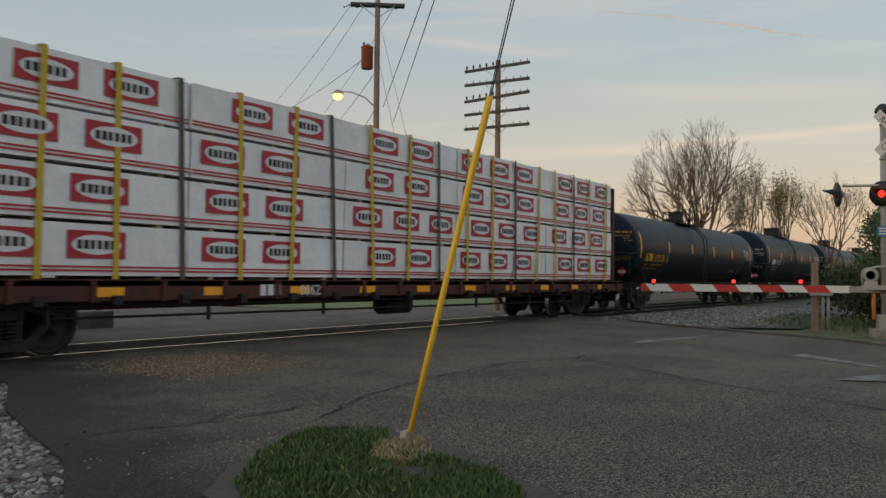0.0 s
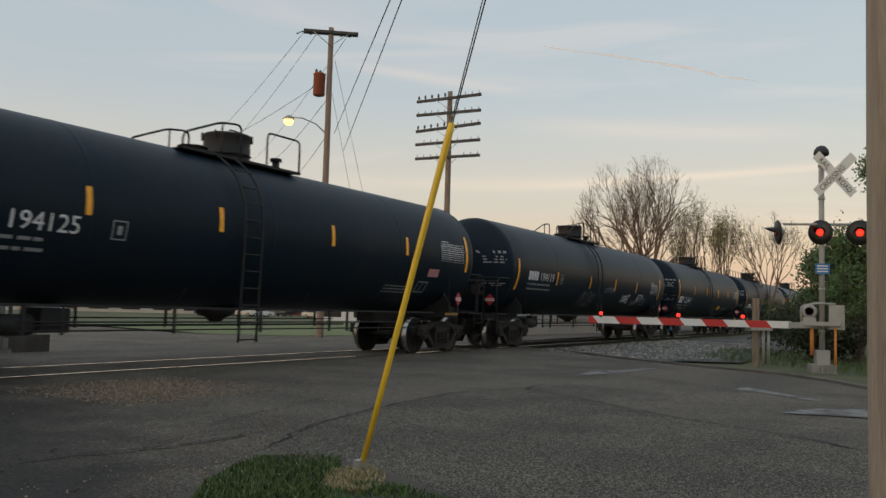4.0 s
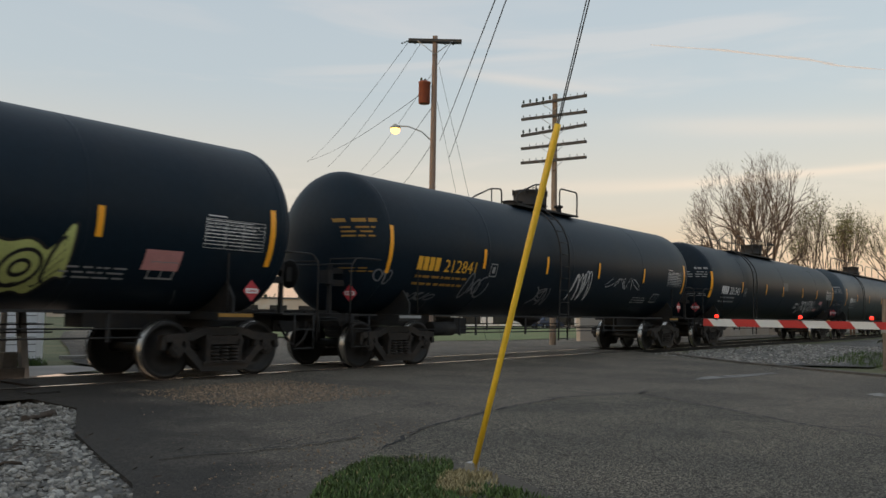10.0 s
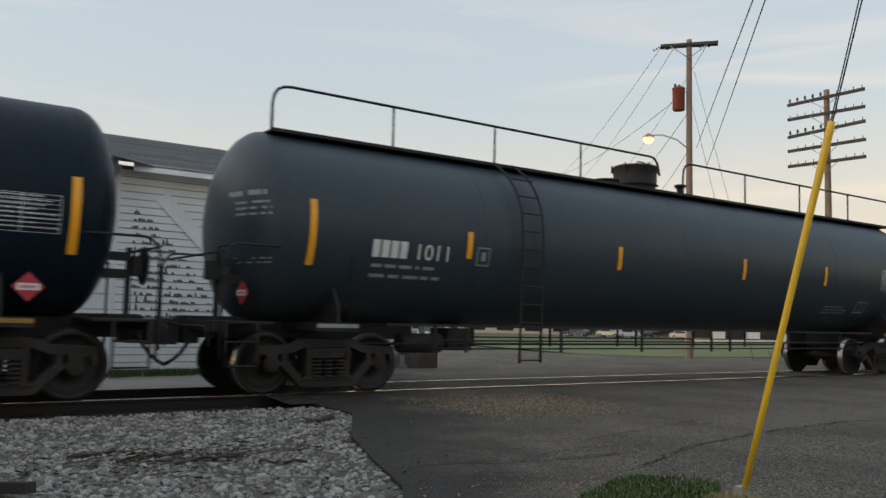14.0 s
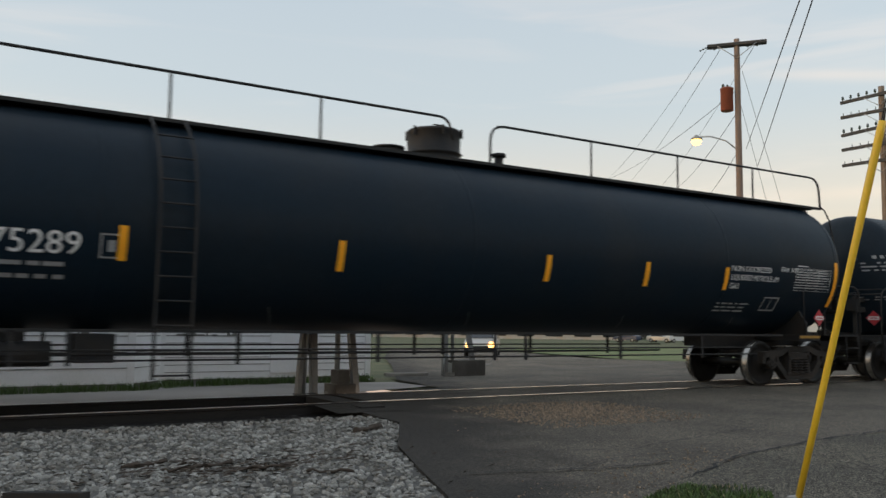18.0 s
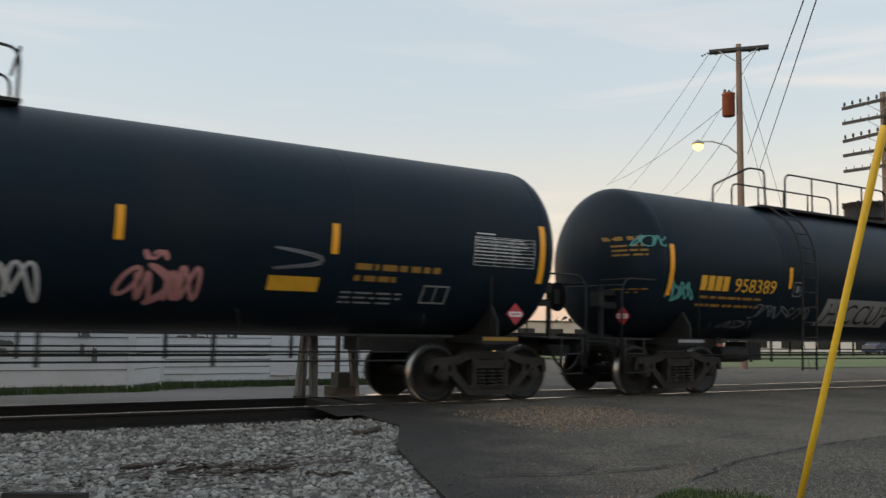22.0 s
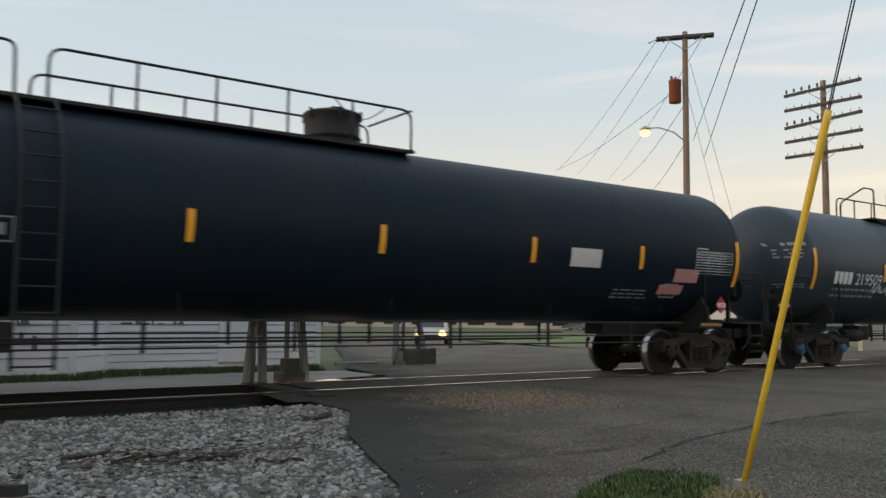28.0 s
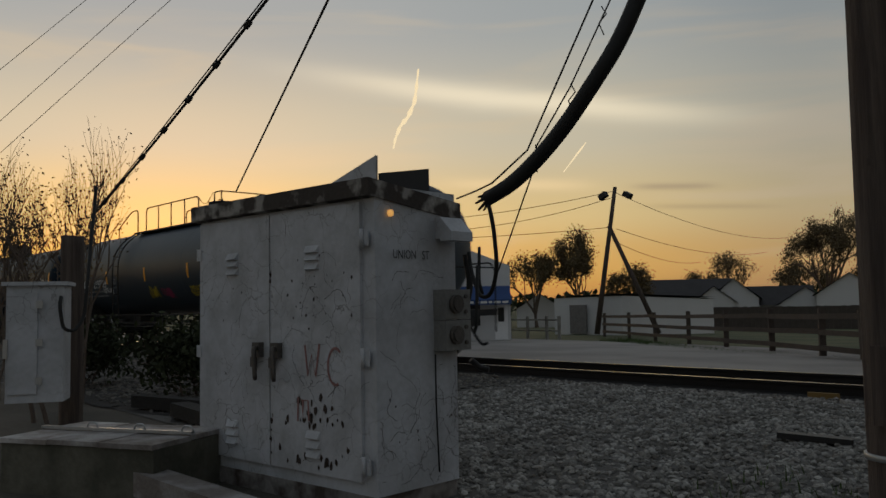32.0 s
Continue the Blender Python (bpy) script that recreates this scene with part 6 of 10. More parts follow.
for text, x, z, size, gap in (("FRA AIP", 5.95, 1.86, 0.11, 1.0), ("NON-ODORIZED", 6.75, 2.08, 0.16, 1.0), ("LIQUEFIED PETROLEUM GAS", 6.75, 1.88, 0.13, 0.82)):
    bm = B(); letters(bm, text, x, z, size, gap=gap); spray(c, "warning_text", bm, WHITEP, "white warning text")
bm = B(); lines(bm, 9.75, 2.6, 0.0, 1); blocks(bm, 9.65, 2.75, 9, 0.1, 0.05); spray(c, "end_number", bm, WHITEP, "white end number as plain blocks")
bm = B(); box(bm, 10.28, 10.46, -0.62, -0.48, 0.85, 1.42); spray(c, "end_marker", bm, mat("orange_red_marker_case", (0.62, 0.09, 0.03), 0.5, var=0.08, scale=5, fine=30, bump=0.03), "orange-red end-of-train marker")
bm = B(); tube(bm, rounded([(10.3, 0.2, 0.8), (10.55, 0.15, 0.5), (10.8, 0.1, 0.32), (10.95, 0.1, 0.36)], 0.15), 0.03, 8); spray(c, "air_hose", bm, CABLE, "hanging black air hose")
# ---- lumber flat car ----
WRAP = mat("white_lumber_wrap", (0.84, 0.86, 0.88), 0.4, var=0.06, scale=2.5, fine=7, bump=0.7, col2=(0.74, 0.76, 0.79), patch=0.8, rand=0.05)
LRED = mat("red_wrap_print", (0.42, 0.025, 0.045), 0.5, var=0.08, scale=4, fine=30, bump=0.05)
LWHITE = mat("white_wrap_print", (0.72, 0.75, 0.78), 0.5, var=0.06, scale=4, fine=30, bump=0.05)
OXIDE = mat("oxide_red_car_paint", (0.085, 0.022, 0.016), 0.7, var=0.25, scale=2, fine=25, bump=0.15, col2=(0.04, 0.018, 0.015), patch=0.9)
STRAPY = mat("yellow_webbing", (0.60, 0.42, 0.04), 0.7, var=0.1, scale=8, fine=60, bump=0.1)
STRAPK = mat("dark_steel_strap", (0.10, 0.095, 0.085), 0.6, 0.3, var=0.2, scale=8, fine=60, bump=0.1)
WOODEND = mat("pale_lumber", (0.42, 0.33, 0.20), 0.85, var=0.2, scale=6, fine=40, bump=0.2)


def lumber_car(S0, S1):
    L = S1 - S0
    car = thing("lumber_flat_car", "oxide red flat car stacked with white-wrapped lumber packs", "flat car", group="cars of the freight train")
    bm = B()
    box(bm, -L / 2 + 0.4, L / 2 - 0.4, -1.45, 1.45, 1.02, 1.12)
    for y in (-1.45, 1.37):
        box(bm, -L / 2 + 0.4, L / 2 - 0.4, y, y + 0.08, 0.80, 1.10)
    box(bm, -L / 2 + 0.4, L / 2 - 0.4, -0.3, 0.3, 0.62, 1.04)
    for i in range(20):
        x = -L / 2 + 0.9 + (L - 1.8) * i / 19
        box(bm, x - 0.04, x + 0.04, -1.5, -1.45, 0.78, 1.10)
    part("deck", bm, OXIDE, car)
    for s in (-1, 1):
        bm = B()
        x = s * (L / 2 - 1.08)
        box(bm, x - 0.08, x + 0.08, -1.4, 1.4, 1.1, 4.25)
        for y in (-1.2, -0.4, 0.4, 1.2):
            box(bm, x - s * 0.12 - 0.06, x - s * 0.12 + 0.06, y - 0.07, y + 0.07, 1.1, 4.2)
        part("bulkhead", bm, OXIDE, car)
        truck(car, s * (L / 2 - 3.4))
        e = s * L / 2
        bm = B()
        box(bm, min(e - s * 0.5, e + s * 0.03), max(e - s * 0.5, e + s * 0.03), -0.14, 0.14, 0.76, 0.98)
        part("coupler", bm, FRAME, car)
    for k in range(11):
        x = -L / 2 + 2.6 + k * 2.0
        bm = B()
        patch_flat(bm, x, x + 0.5, 0.86, 1.0, -1.456)
        part("reflector", bm, AMBER, car)
    bm = B()
    blocks_flat(bm, -4.7, 0.84, 3, 0.2, -1.457)
    letters(bm, "00625", 0, 0, 0.2, flat=lambda a, b: Vector((-3.7 + a, -1.458, 0.84 + b)))
    part("car_number", bm, WHITEP, car)
    bm = B()
    cyl(bm, (-0.4, -0.75, 0.55), (0.6, -0.75, 0.55), 0.2, seg=14)
    tube(bm, [(-L / 2 + 4, -1.2, 0.55), (L / 2 - 4, -1.2, 0.5)], 0.022, 6)
    tube(bm, [(-L / 2 + 4, -1.3, 0.72), (L / 2 - 4, -1.3, 0.70)], 0.018, 6)
    for i in range(7):
        x = -L / 2 + 4 + (L - 8) * i / 6
        box(bm, x - 0.03, x + 0.03, -1.3, -1.26, 0.45, 0.85)
    part("brake_gear", bm, FRAME, car)
    # four tiers of packs, five bays along
    edges = [-L / 2 + 1.25, -L / 2 + 6.29, -L / 2 + 10.15, -L / 2 + 14.28, -L / 2 + 19.03, L / 2 - 1.25]
    rnd = random.Random(4)
    zt = [1.12, 1.93, 2.73, 3.53, 4.34]
    for b in range(5):
        x0, x1 = edges[b] + 0.02, edges[b + 1] - 0.02
        for t in range(4):
            z0, z1 = zt[t] + 0.05, zt[t + 1] - 0.01
            bm = B()
            dy = rnd.uniform(-0.03, 0.03)
            nx = 26
            # a wrapped pack: a box with slightly slack film
            for y, s in ((-1.40 + dy, 1), (1.40 + dy, -1)):
                grid = []
                for j in range(5):
                    row = []
                    for i in range(nx + 1):
                        x, z = x0 + (x1 - x0) * i / nx, z0 + (z1 - z0) * j / 4
                        w = noise.noise(Vector((x * 2.6 + z, z * 3.1 + t * 5, b))) * 0.020
                        row.append(bm.verts.new((x, y + w * s, z)))
                    grid.append(row)
                for j in range(4):
                    for i in range(nx):
                        bm.faces.new((grid[j][i], grid[j][i + 1], grid[j + 1][i + 1], grid[j + 1][i])).smooth = True
            box(bm, x0, x1, -1.38 + dy, 1.38 + dy, z0, z1)
            pk = part("lumber_pack", bm, WRAP, car)
            y = -1.418 + dy
            bm = B()
            for zz in (z0 + 0.06, z0 + 0.115):
                patch_flat(bm, x0, x1, zz, zz + 0.028, y)
            off = rnd.uniform(0.1, 0.9)
            u = x0 + off
            while u + 0.95 < x1:
                zc = z0 + 0.45
                patch_flat(bm, u, u + 0.95, zc - 0.20, zc + 0.20, y)
                bmw, bmk = B(), B()
                oval(bmw, u + 0.475, zc, 0.40, 0.145, y - 0.003)
                for q in range(6):
                    patch_flat(bmk, u + 0.155 + q * 0.107, u + 0.155 + q * 0.107 + (0.078, 0.084, 0.07, 0.075, 0.08, 0.07)[q], zc - 0.065, zc + 0.065, y - 0.006)
                part("oval_print", bmw, LWHITE, pk)
                tagged(part("mark_print", bmk, BLK, pk), kind="stuff")
                u += 1.36
            part("red_print", bm, LRED, pk)
        for t in range(4):
            for x in (x0 + 0.5, (x0 + x1) / 2, x1 - 0.5):
                bm = B()
                box(bm, x - 0.05, x + 0.05, -1.36, 1.36, zt[t] - 0.03, zt[t] + 0.05)
                part("bearer", bm, WOODEND, car)
    k = 0
    x = -L / 2 + 1.3
    while x < L / 2 - 0.8:
        bm = B()
        y = -1.445
        lean = rnd.uniform(-0.05, 0.05)
        w = 0.05
        for za, zb in zip((0.84, 2.0, 3.2), (2.0, 3.2, 4.36)):
            xa, xb = x + lean * (za - 1), x + lean * (zb - 1)
            vs = [bm.verts.new(c) for c in ((xa - w, y, za), (xa + w, y, za), (xb + w, y, zb), (xb - w, y, zb))]
            bm.faces.new(vs)
        xb = x + lean * 3.36
        vs = [bm.verts.new(c) for c in ((xb - w, y, 4.36), (xb + w, y, 4.36), (xb + w, 1.44, 4.36), (xb - w, 1.44, 4.36))]
        bm.faces.new(vs)
        td = part("tie_down", bm, STRAPY if k % 3 != 1 else STRAPK, car)
        bm = B()
        box(bm, x - 0.07, x + 0.07, -1.55, -1.452, 0.74, 0.88)
        part("ratchet", bm, FRAME, td, bevel=0.01)
        k += 1
        x += 1.22
    return car


def patch_flat(bm, x0, x1, z0, z1, y):
    bm.faces.new([bm.verts.new(c) for c in ((x0, y, z0), (x1, y, z0), (x1, y, z1), (x0, y, z1))])


def blocks_flat(bm, x, z, n, h, y):
    for i in range(n):
        patch_flat(bm, x + i * h * 0.9, x + i * h * 0.9 + h * 0.7, z, z + h, y)


def oval(bm, x, z, a, b, y, n=20):
    bm.faces.new([bm.verts.new((x + a * math.cos(6.2832 * i / n), y, z + b * math.sin(6.2832 * i / n))) for i in range(n)])


CARS.append((lumber_car(2.6, 27.7), (2.6 + 27.7) / 2))

# ---- near poles, guy guard, cabinets ----
NEAR = -0.06


PALEPOLE = mat("bleached_pole_wood", (0.40, 0.32, 0.24), 0.9, var=0.3, scale=3, fine=25, bump=0.5, col2=(0.28, 0.22, 0.17), patch=0.9, stretch=(8, 8, 0.6))


def wood_pole(name, x, y, z0, z1, r0, r1, material, label, lean=(0, 0)):
    bm = B()
    seg, rows = 20, 24
    rings = []
    for j in range(rows + 1):
        t = j / rows
        z = z0 + (z1 - z0) * t
        r = r0 + (r1 - r0) * t
        row = []
        for i in range(seg):
            a = 6.2832 * i / seg
            k = r * (1 + 0.02 * noise.noise(Vector((math.cos(a) * 3, math.sin(a) * 3, z * 0.8 + x))))
            row.append(bm.verts.new((x + lean[0] * (z - z0) + k * math.cos(a), y + lean[1] * (z - z0) + k * math.sin(a), z)))
        rings.append(row)
    for ra, rb in zip(rings, rings[1:]):
        for i in range(seg):
            j = (i + 1) % seg
            bm.faces.new((ra[i], ra[j], rb[j], rb[i])).smooth = True
    bm.faces.new(rings[-1])
    ob = thing(name, label, "pole")
    part("shaft", bm, material, ob)
    return ob


guard = thing("guy_wire_guard", "leaning yellow plastic guard on a guy wire", "guy guard")
gb, gt = Vector((5.11, 3.65, NEAR)), Vector((5.25, 3.03, 2.53))
bm = B()
seg = 12
tube(bm, [gb + (gt - gb) * t for t in (0.02, 0.3, 0.6, 0.97, 1.0)], [0.022, 0.023, 0.024, 0.027, 0.024], 12)
part("guard_tube", bm, YELLOW, guard)
d = (gt - gb).normalized()
side_v = d.cross(Vector((0, 1, 0))).normalized()
bm = B()
tube(bm, [gb - d * 0.1, gt - side_v * 0.008, gt + d * 9 - side_v * 0.07], 0.0055, 6)
part("guy_wire", bm, CABLE, guard)
bm = B()
tube(bm, [gt - d * 0.3 + side_v * 0.006, gt + side_v * 0.012, gt + d * 9 + side_v * 0.11], 0.0045, 6)
part("guy_wire", bm, CABLE, guard)
bm = B()
cyl(bm, gb - d * 0.12, gb + d * 0.1, 0.022, seg=8)
box(bm, -0.05, 0.05, -0.03, 0.03, 0, 0.1, Matrix.Translation(gb))
part("anchor_rod", bm, STEELG, guard)

wood_pole("utility_pole", 2.42, -0.03, -0.4, 9.5, 0.185, 0.155, PALEPOLE, "weathered brown wooden pole beside the camera")
gp = wood_pole("utility_pole", -0.985, 4.14, -0.4, 9.5, 0.150, 0.125, POLEG, "greenish treated wooden pole with dark knots")
dp = wood_pole("utility_pole", -1.645, 4.15, -0.4, 9.5, 0.155, 0.13, POLED, "dark creosoted wooden pole carrying thick cables")
# fittings of the dark pole: pipe, plate and steel band
bm = B()
box(bm, -1.70, -1.58, 4.15 - 0.185, 4.15 - 0.15, 0.57, 0.93)
part("number_plate_box", bm, POLED, dp, "dark plate on the pole", 0.008)
bm = B()
lathe(bm, [(0.162, 0.0), (0.166, 0.004), (0.166, 0.026), (0.162, 0.03)], "z", (-1.645, 4.15, 0.40), 24)
part("band", bm, STEELG, dp, "bright steel band")
bm = B()
tube(bm, [(-1.50, 4.06, -0.1), (-1.49, 4.06, 2.0), (-1.50, 4.08, 9.0)], 0.022, 8)
tube(bm, [(-1.46, 4.07, 1.9), (-1.45, 4.07, 9.0)], 0.01, 6)
part("riser_cable", bm, CABLE, dp)
for (px, py, r0, mtl, obj, spots) in ((-0.985, 4.14, 0.146, POLED, gp, ((-1.15, 2.07), (-1.75, 1.32), (-1.65, 0.66), (-0.95, 2.62))), (-1.645, 4.15, 0.151, POLED, dp, ((-1.75, 1.78),))):
    for a, z in spots:
        bm = B()
        lathe(bm, [(0.019, -0.004), (0.016, 0.004), (0.006, 0.005)], "y", (0, 0, 0), 10)
        part("knot", bm, mtl, obj, m=pose(px + r0 * math.cos(a), py + r0 * math.sin(a), z, 0, 0, math.degrees(a) + 90))


# ---- relay cabinet ----
cabinet = thing("relay_cabinet", "large off-white steel relay cabinet with flaking paint", "cabinet", pose(-4.20, 3.05, NEAR - 0.05, 0, 0, 4.6))
# local: x runs from -1.97 (far door edge) to 0, y from 0 (front) to 0.8 (back)
CW, CD, CH = 1.97, 0.74, 2.03
bm = B()
box(bm, -CW, 0, 0.012, CD, 0.12, CH - 0.02)
part("body", bm, CREAM, cabinet, bevel=0.012)
bm = B()
box(bm, -CW + 0.01, -0.01, 0.0, CD - 0.01, -0.06, 0.12)
part("plinth", bm, mat("rust_stained_base_paint", (0.22, 0.205, 0.19), 0.85, var=0.3, scale=5, fine=30, bump=0.3, col2=(0.06, 0.045, 0.036), patch=1.0), cabinet, "rust-stained base")
bm = B()
vs = [bm.verts.new(c) for c in ((-CW - 0.05, -0.05, CH - 0.09), (0.012, -0.05, CH - 0.09), (0.012, CD + 0.05, CH - 0.20), (-CW - 0.05, CD + 0.05, CH - 0.20),
                                (-CW - 0.05, -0.05, CH + 0.02), (0.012, -0.05, CH + 0.02), (0.012, CD + 0.05, CH - 0.08), (-CW - 0.05, CD + 0.05, CH - 0.08))]
for f in ((3, 2, 1, 0), (4, 5, 6, 7), (0, 1, 5, 4), (1, 2, 6, 5), (2, 3, 7, 6), (3, 0, 4, 7)):
    bm.faces.new([vs[i] for i in f])
roof = part("roof_cap", bm, mat("blotched_cap_paint", (0.30, 0.285, 0.26), 0.8, var=0.3, scale=6, fine=30, bump=0.3, col2=(0.045, 0.036, 0.03), patch=1.0, ramp=(0.38, 0.50)), cabinet, "rusting rim of the roof", bevel=0.012)
HANDLE = mat("blackened_handle_steel", (0.11, 0.10, 0.09), 0.6, 0.4, var=0.3, scale=9, fine=50, bump=0.2)
SOCKET = mat("weathered_socket_grey", (0.21, 0.21, 0.20), 0.7, 0.1, var=0.25, scale=7, fine=40, bump=0.2)
for x0, x1 in ((-CW + 0.02, -1.06), (-1.045, -0.115)):
    bm = B()
    box(bm, x0, x1, -0.012, 0.012, 0.20, CH - 0.12)
    door = part("door", bm, CREAM, cabinet, "flaking steel door", bevel=0.006)
    cx = (x0 + x1) / 2
    for z in (1.62, 1.66 - 0.09, 1.66 - 0.15, 0.42, 0.36, 0.30):
        bm = B()
        vs = [bm.verts.new(c) for c in ((cx - 0.07, -0.012, z), (cx + 0.07, -0.012, z), (cx + 0.07, -0.012, z + 0.05), (cx - 0.07, -0.012, z + 0.05), (cx - 0.06, -0.038, z + 0.004), (cx + 0.06, -0.038, z + 0.004))]
        for f in ((0, 1, 5, 4), (4, 5, 2, 3), (0, 4, 3), (1, 2, 5)):
            bm.faces.new([vs[i] for i in f])
        part("louvre", bm, CREAM, door)
    hx = x1 - 0.10 if x0 < -1.2 else x0 + 0.10
    bm = B()
    box(bm, hx - 0.045, hx + 0.035, -0.055, -0.012, 0.93, 1.03)
    tube(bm, rounded([(hx, -0.05, 0.99), (hx + 0.04, -0.10, 1.0), (hx + 0.055, -0.10, 0.80), (hx + 0.015, -0.07, 0.785)], 0.035), 0.016, 8)
    part("handle", bm, HANDLE, door, "worn steel lever handle")
    bm = B()
    box(bm, hx - 0.075, hx - 0.035, -0.05, -0.02, 0.86, 0.93)
    tube(bm, rounded([(hx - 0.068, -0.035, 0.93), (hx - 0.068, -0.035, 0.97), (hx - 0.042, -0.035, 0.97), (hx - 0.042, -0.035, 0.93)], 0.012), 0.005, 6)
    part("padlock", bm, HANDLE, door)
for z in (0.30, 0.95, 1.68):
    bm = B()
    box(bm, -0.13, -0.03, -0.022, -0.012, z - 0.045, z + 0.045)
    cyl(bm, (-0.075, -0.03, z - 0.06), (-0.075, -0.03, z + 0.06), 0.014, seg=8)
    part("hinge", bm, CREAM, cabinet)
    bm = B()
    box(bm, -CW - 0.012, -CW + 0.05, -0.022, -0.012, z - 0.045, z + 0.045)
    part("hinge", bm, CREAM, cabinet)
# chips of missing paint with the shape of flakes
rnd = random.Random(12)


def flake(x, z, s, y=-0.0155, mtl=PEEL, yaxis=False, parent=cabinet):
    bm = B()
    n = rnd.randint(5, 9)
    pts = []
    for i in range(n):
        a = 6.2832 * i / n
        k = s * rnd.uniform(0.4, 1.1)
        pts.append((k * math.cos(a) * 0.75, k * math.sin(a) * 1.25))
    bm.faces.new([bm.verts.new((0.0155, x + u, z + v) if yaxis else (x + u, y, z + v)) for u, v in pts])
    part("paint_chip", bm, mtl, parent)


for i in range(26):
    flake(-0.62 + rnd.gauss(0, 0.16), 0.50 + abs(rnd.gauss(0, 0.12)), rnd.uniform(0.008, 0.034))
for i in range(16):
    flake(-0.55 + rnd.gauss(0, 0.20), 0.16 + abs(rnd.gauss(0, 0.06)) + 0.08, rnd.uniform(0.01, 0.035))
for i in range(26):
    flake(-0.62 + rnd.gauss(0, 0.18), 1.35 + rnd.gauss(0, 0.12), rnd.uniform(0.005, 0.014))
for i in range(9):
    flake(-1.03 + rnd.gauss(0, 0.008), rnd.choice((1.45, 1.5, 1.38, 0.5, 0.44, 0.38, 1.7)), rnd.uniform(0.010, 0.026))
for i in range(14):
    flake(-1.55 + rnd.gauss(0, 0.12), rnd.uniform(0.3, 1.6), rnd.uniform(0.004, 0.012))
for i in range(12):
    flake(rnd.uniform(0.1, 0.7), 0.3 + abs(rnd.gauss(0, 0.3)), rnd.uniform(0.004, 0.012), yaxis=True)
# hairline cracks in the old paint
HAIR = mat("hairline_crack_dark", (0.10, 0.085, 0.075), 0.9, var=0.2, scale=8, fine=40, bump=0.1)


def hair(side):
    bm = B()
    u, v = (rnd.uniform(-1.7, -0.08), rnd.uniform(0.25, 1.75)) if side == 0 else (rnd.uniform(0.05, 0.75), rnd.choice((rnd.uniform(0.15, 0.7), rnd.uniform(0.2, 1.7))))
    a = rnd.choice((1.57, 1.57, 0.6, 2.4)) + rnd.uniform(-0.4, 0.4)
    w, last = rnd.uniform(0.0007, 0.0018), None
    for i in range(rnd.randint(5, 14)):
        du, dv = -math.sin(a) * w, math.cos(a) * w
        cur = [bm.verts.new((u + s * du, -0.0145, v + s * dv) if side == 0 else (0.0145, u + s * du, v + s * dv)) for s in (-1, 1)]
        if last:
            bm.faces.new((last[0], last[1], cur[1], cur[0]))
        last = cur
        a += rnd.uniform(-0.7, 0.7)
        u += 0.025 * math.cos(a)
        v += 0.025 * math.sin(a)
        if (side == 0 and not -1.73 < u < -0.02) or (side == 1 and not 0.02 < u < 0.78):
            break
    part("paint_crack", bm, HAIR, cabinet)


for i in range(90):
    hair(i % 2)
TAGP = mat("faded_red_spray", (0.30, 0.16, 0.15), 0.8, var=0.3, scale=12, fine=60, bump=0.05)


def flat_stroke(bm, pts, w, y=-0.0165):
    last = None
    for i, (x, z) in enumerate(pts):
        a, b = pts[max(i - 1, 0)], pts[min(i + 1, len(pts) - 1)]
        d = Vector((b[0] - a[0], b[1] - a[1])).normalized()
        cur = [bm.verts.new((x - d.y * w, y, z + d.x * w)), bm.verts.new((x + d.y * w, y, z - d.x * w))]
        if last:
            bm.faces.new((last[0], last[1], cur[1], cur[0]))
        last = cur


bm = B()
flat_stroke(bm, [(-0.66, 1.02), (-0.63, 0.82), (-0.59, 0.96), (-0.55, 0.82), (-0.51, 1.03)], 0.009)
flat_stroke(bm, [(-0.32 + 0.075 * math.cos(a) - 0.03, 0.89 + 0.115 * math.sin(a)) for a in [0.9 + 0.3 * i for i in range(15)]], 0.009)
part("tag", bm, TAGP, cabinet, "faded red sprayed letters")
bm = B()
flat_stroke(bm, [(-0.74, 0.52), (-0.735, 0.68), (-0.69, 0.66), (-0.685, 0.54), (-0.68, 0.66), (-0.63, 0.66), (-0.625, 0.53)], 0.008)
part("tag", bm, TAGP, cabinet, "faded red sprayed letter")
# side fittings: lamp, name, hood, meter boxes
AMBL = mat("amber_indicator_lamp", (1.0, 0.50, 0.14), 0.3, var=0.0, scale=4, fine=4, bump=0, emit=1.6)
bm = B()
lathe(bm, [(0.022, 0.0), (0.022, 0.012), (0.014, 0.02), (0.003, 0.023)], "x", (0.012, 0.13, 1.84), 16)
part("indicator_lamp", bm, AMBL, cabinet, "small lit amber lamp")
bm = B()
letters(bm, "UNION", 0, 0, 0.058, flat=lambda a, b: Vector((0.0165, 0.145 + a * 0.78, 1.56 + b)))
letters(bm, "ST", 0, 0, 0.058, flat=lambda a, b: Vector((0.0165, 0.405 + a * 0.78, 1.56 + b)))
part("name_lettering", bm, BLK, cabinet, "black stencilled street name")
bm = B()
box(bm, 0.0, 0.06, 0.55, 0.70, 1.70, 1.84)
vs = [bm.verts.new(c) for c in ((0.06, 0.53, 1.84), (0.16, 0.53, 1.74), (0.16, 0.74, 1.74), (0.06, 0.74, 1.84), (0.06, 0.53, 1.68), (0.16, 0.53, 1.68), (0.16, 0.74, 1.68), (0.06, 0.74, 1.68))]
for f in ((0, 1, 2, 3), (4, 7, 6, 5), (0, 4, 5, 1), (3, 2, 6, 7), (1, 5, 6, 2)):
    bm.faces.new([vs[i] for i in f])
part("weather_hood", bm, CREAM, cabinet, "off-white sheet steel hood", bevel=0.01)
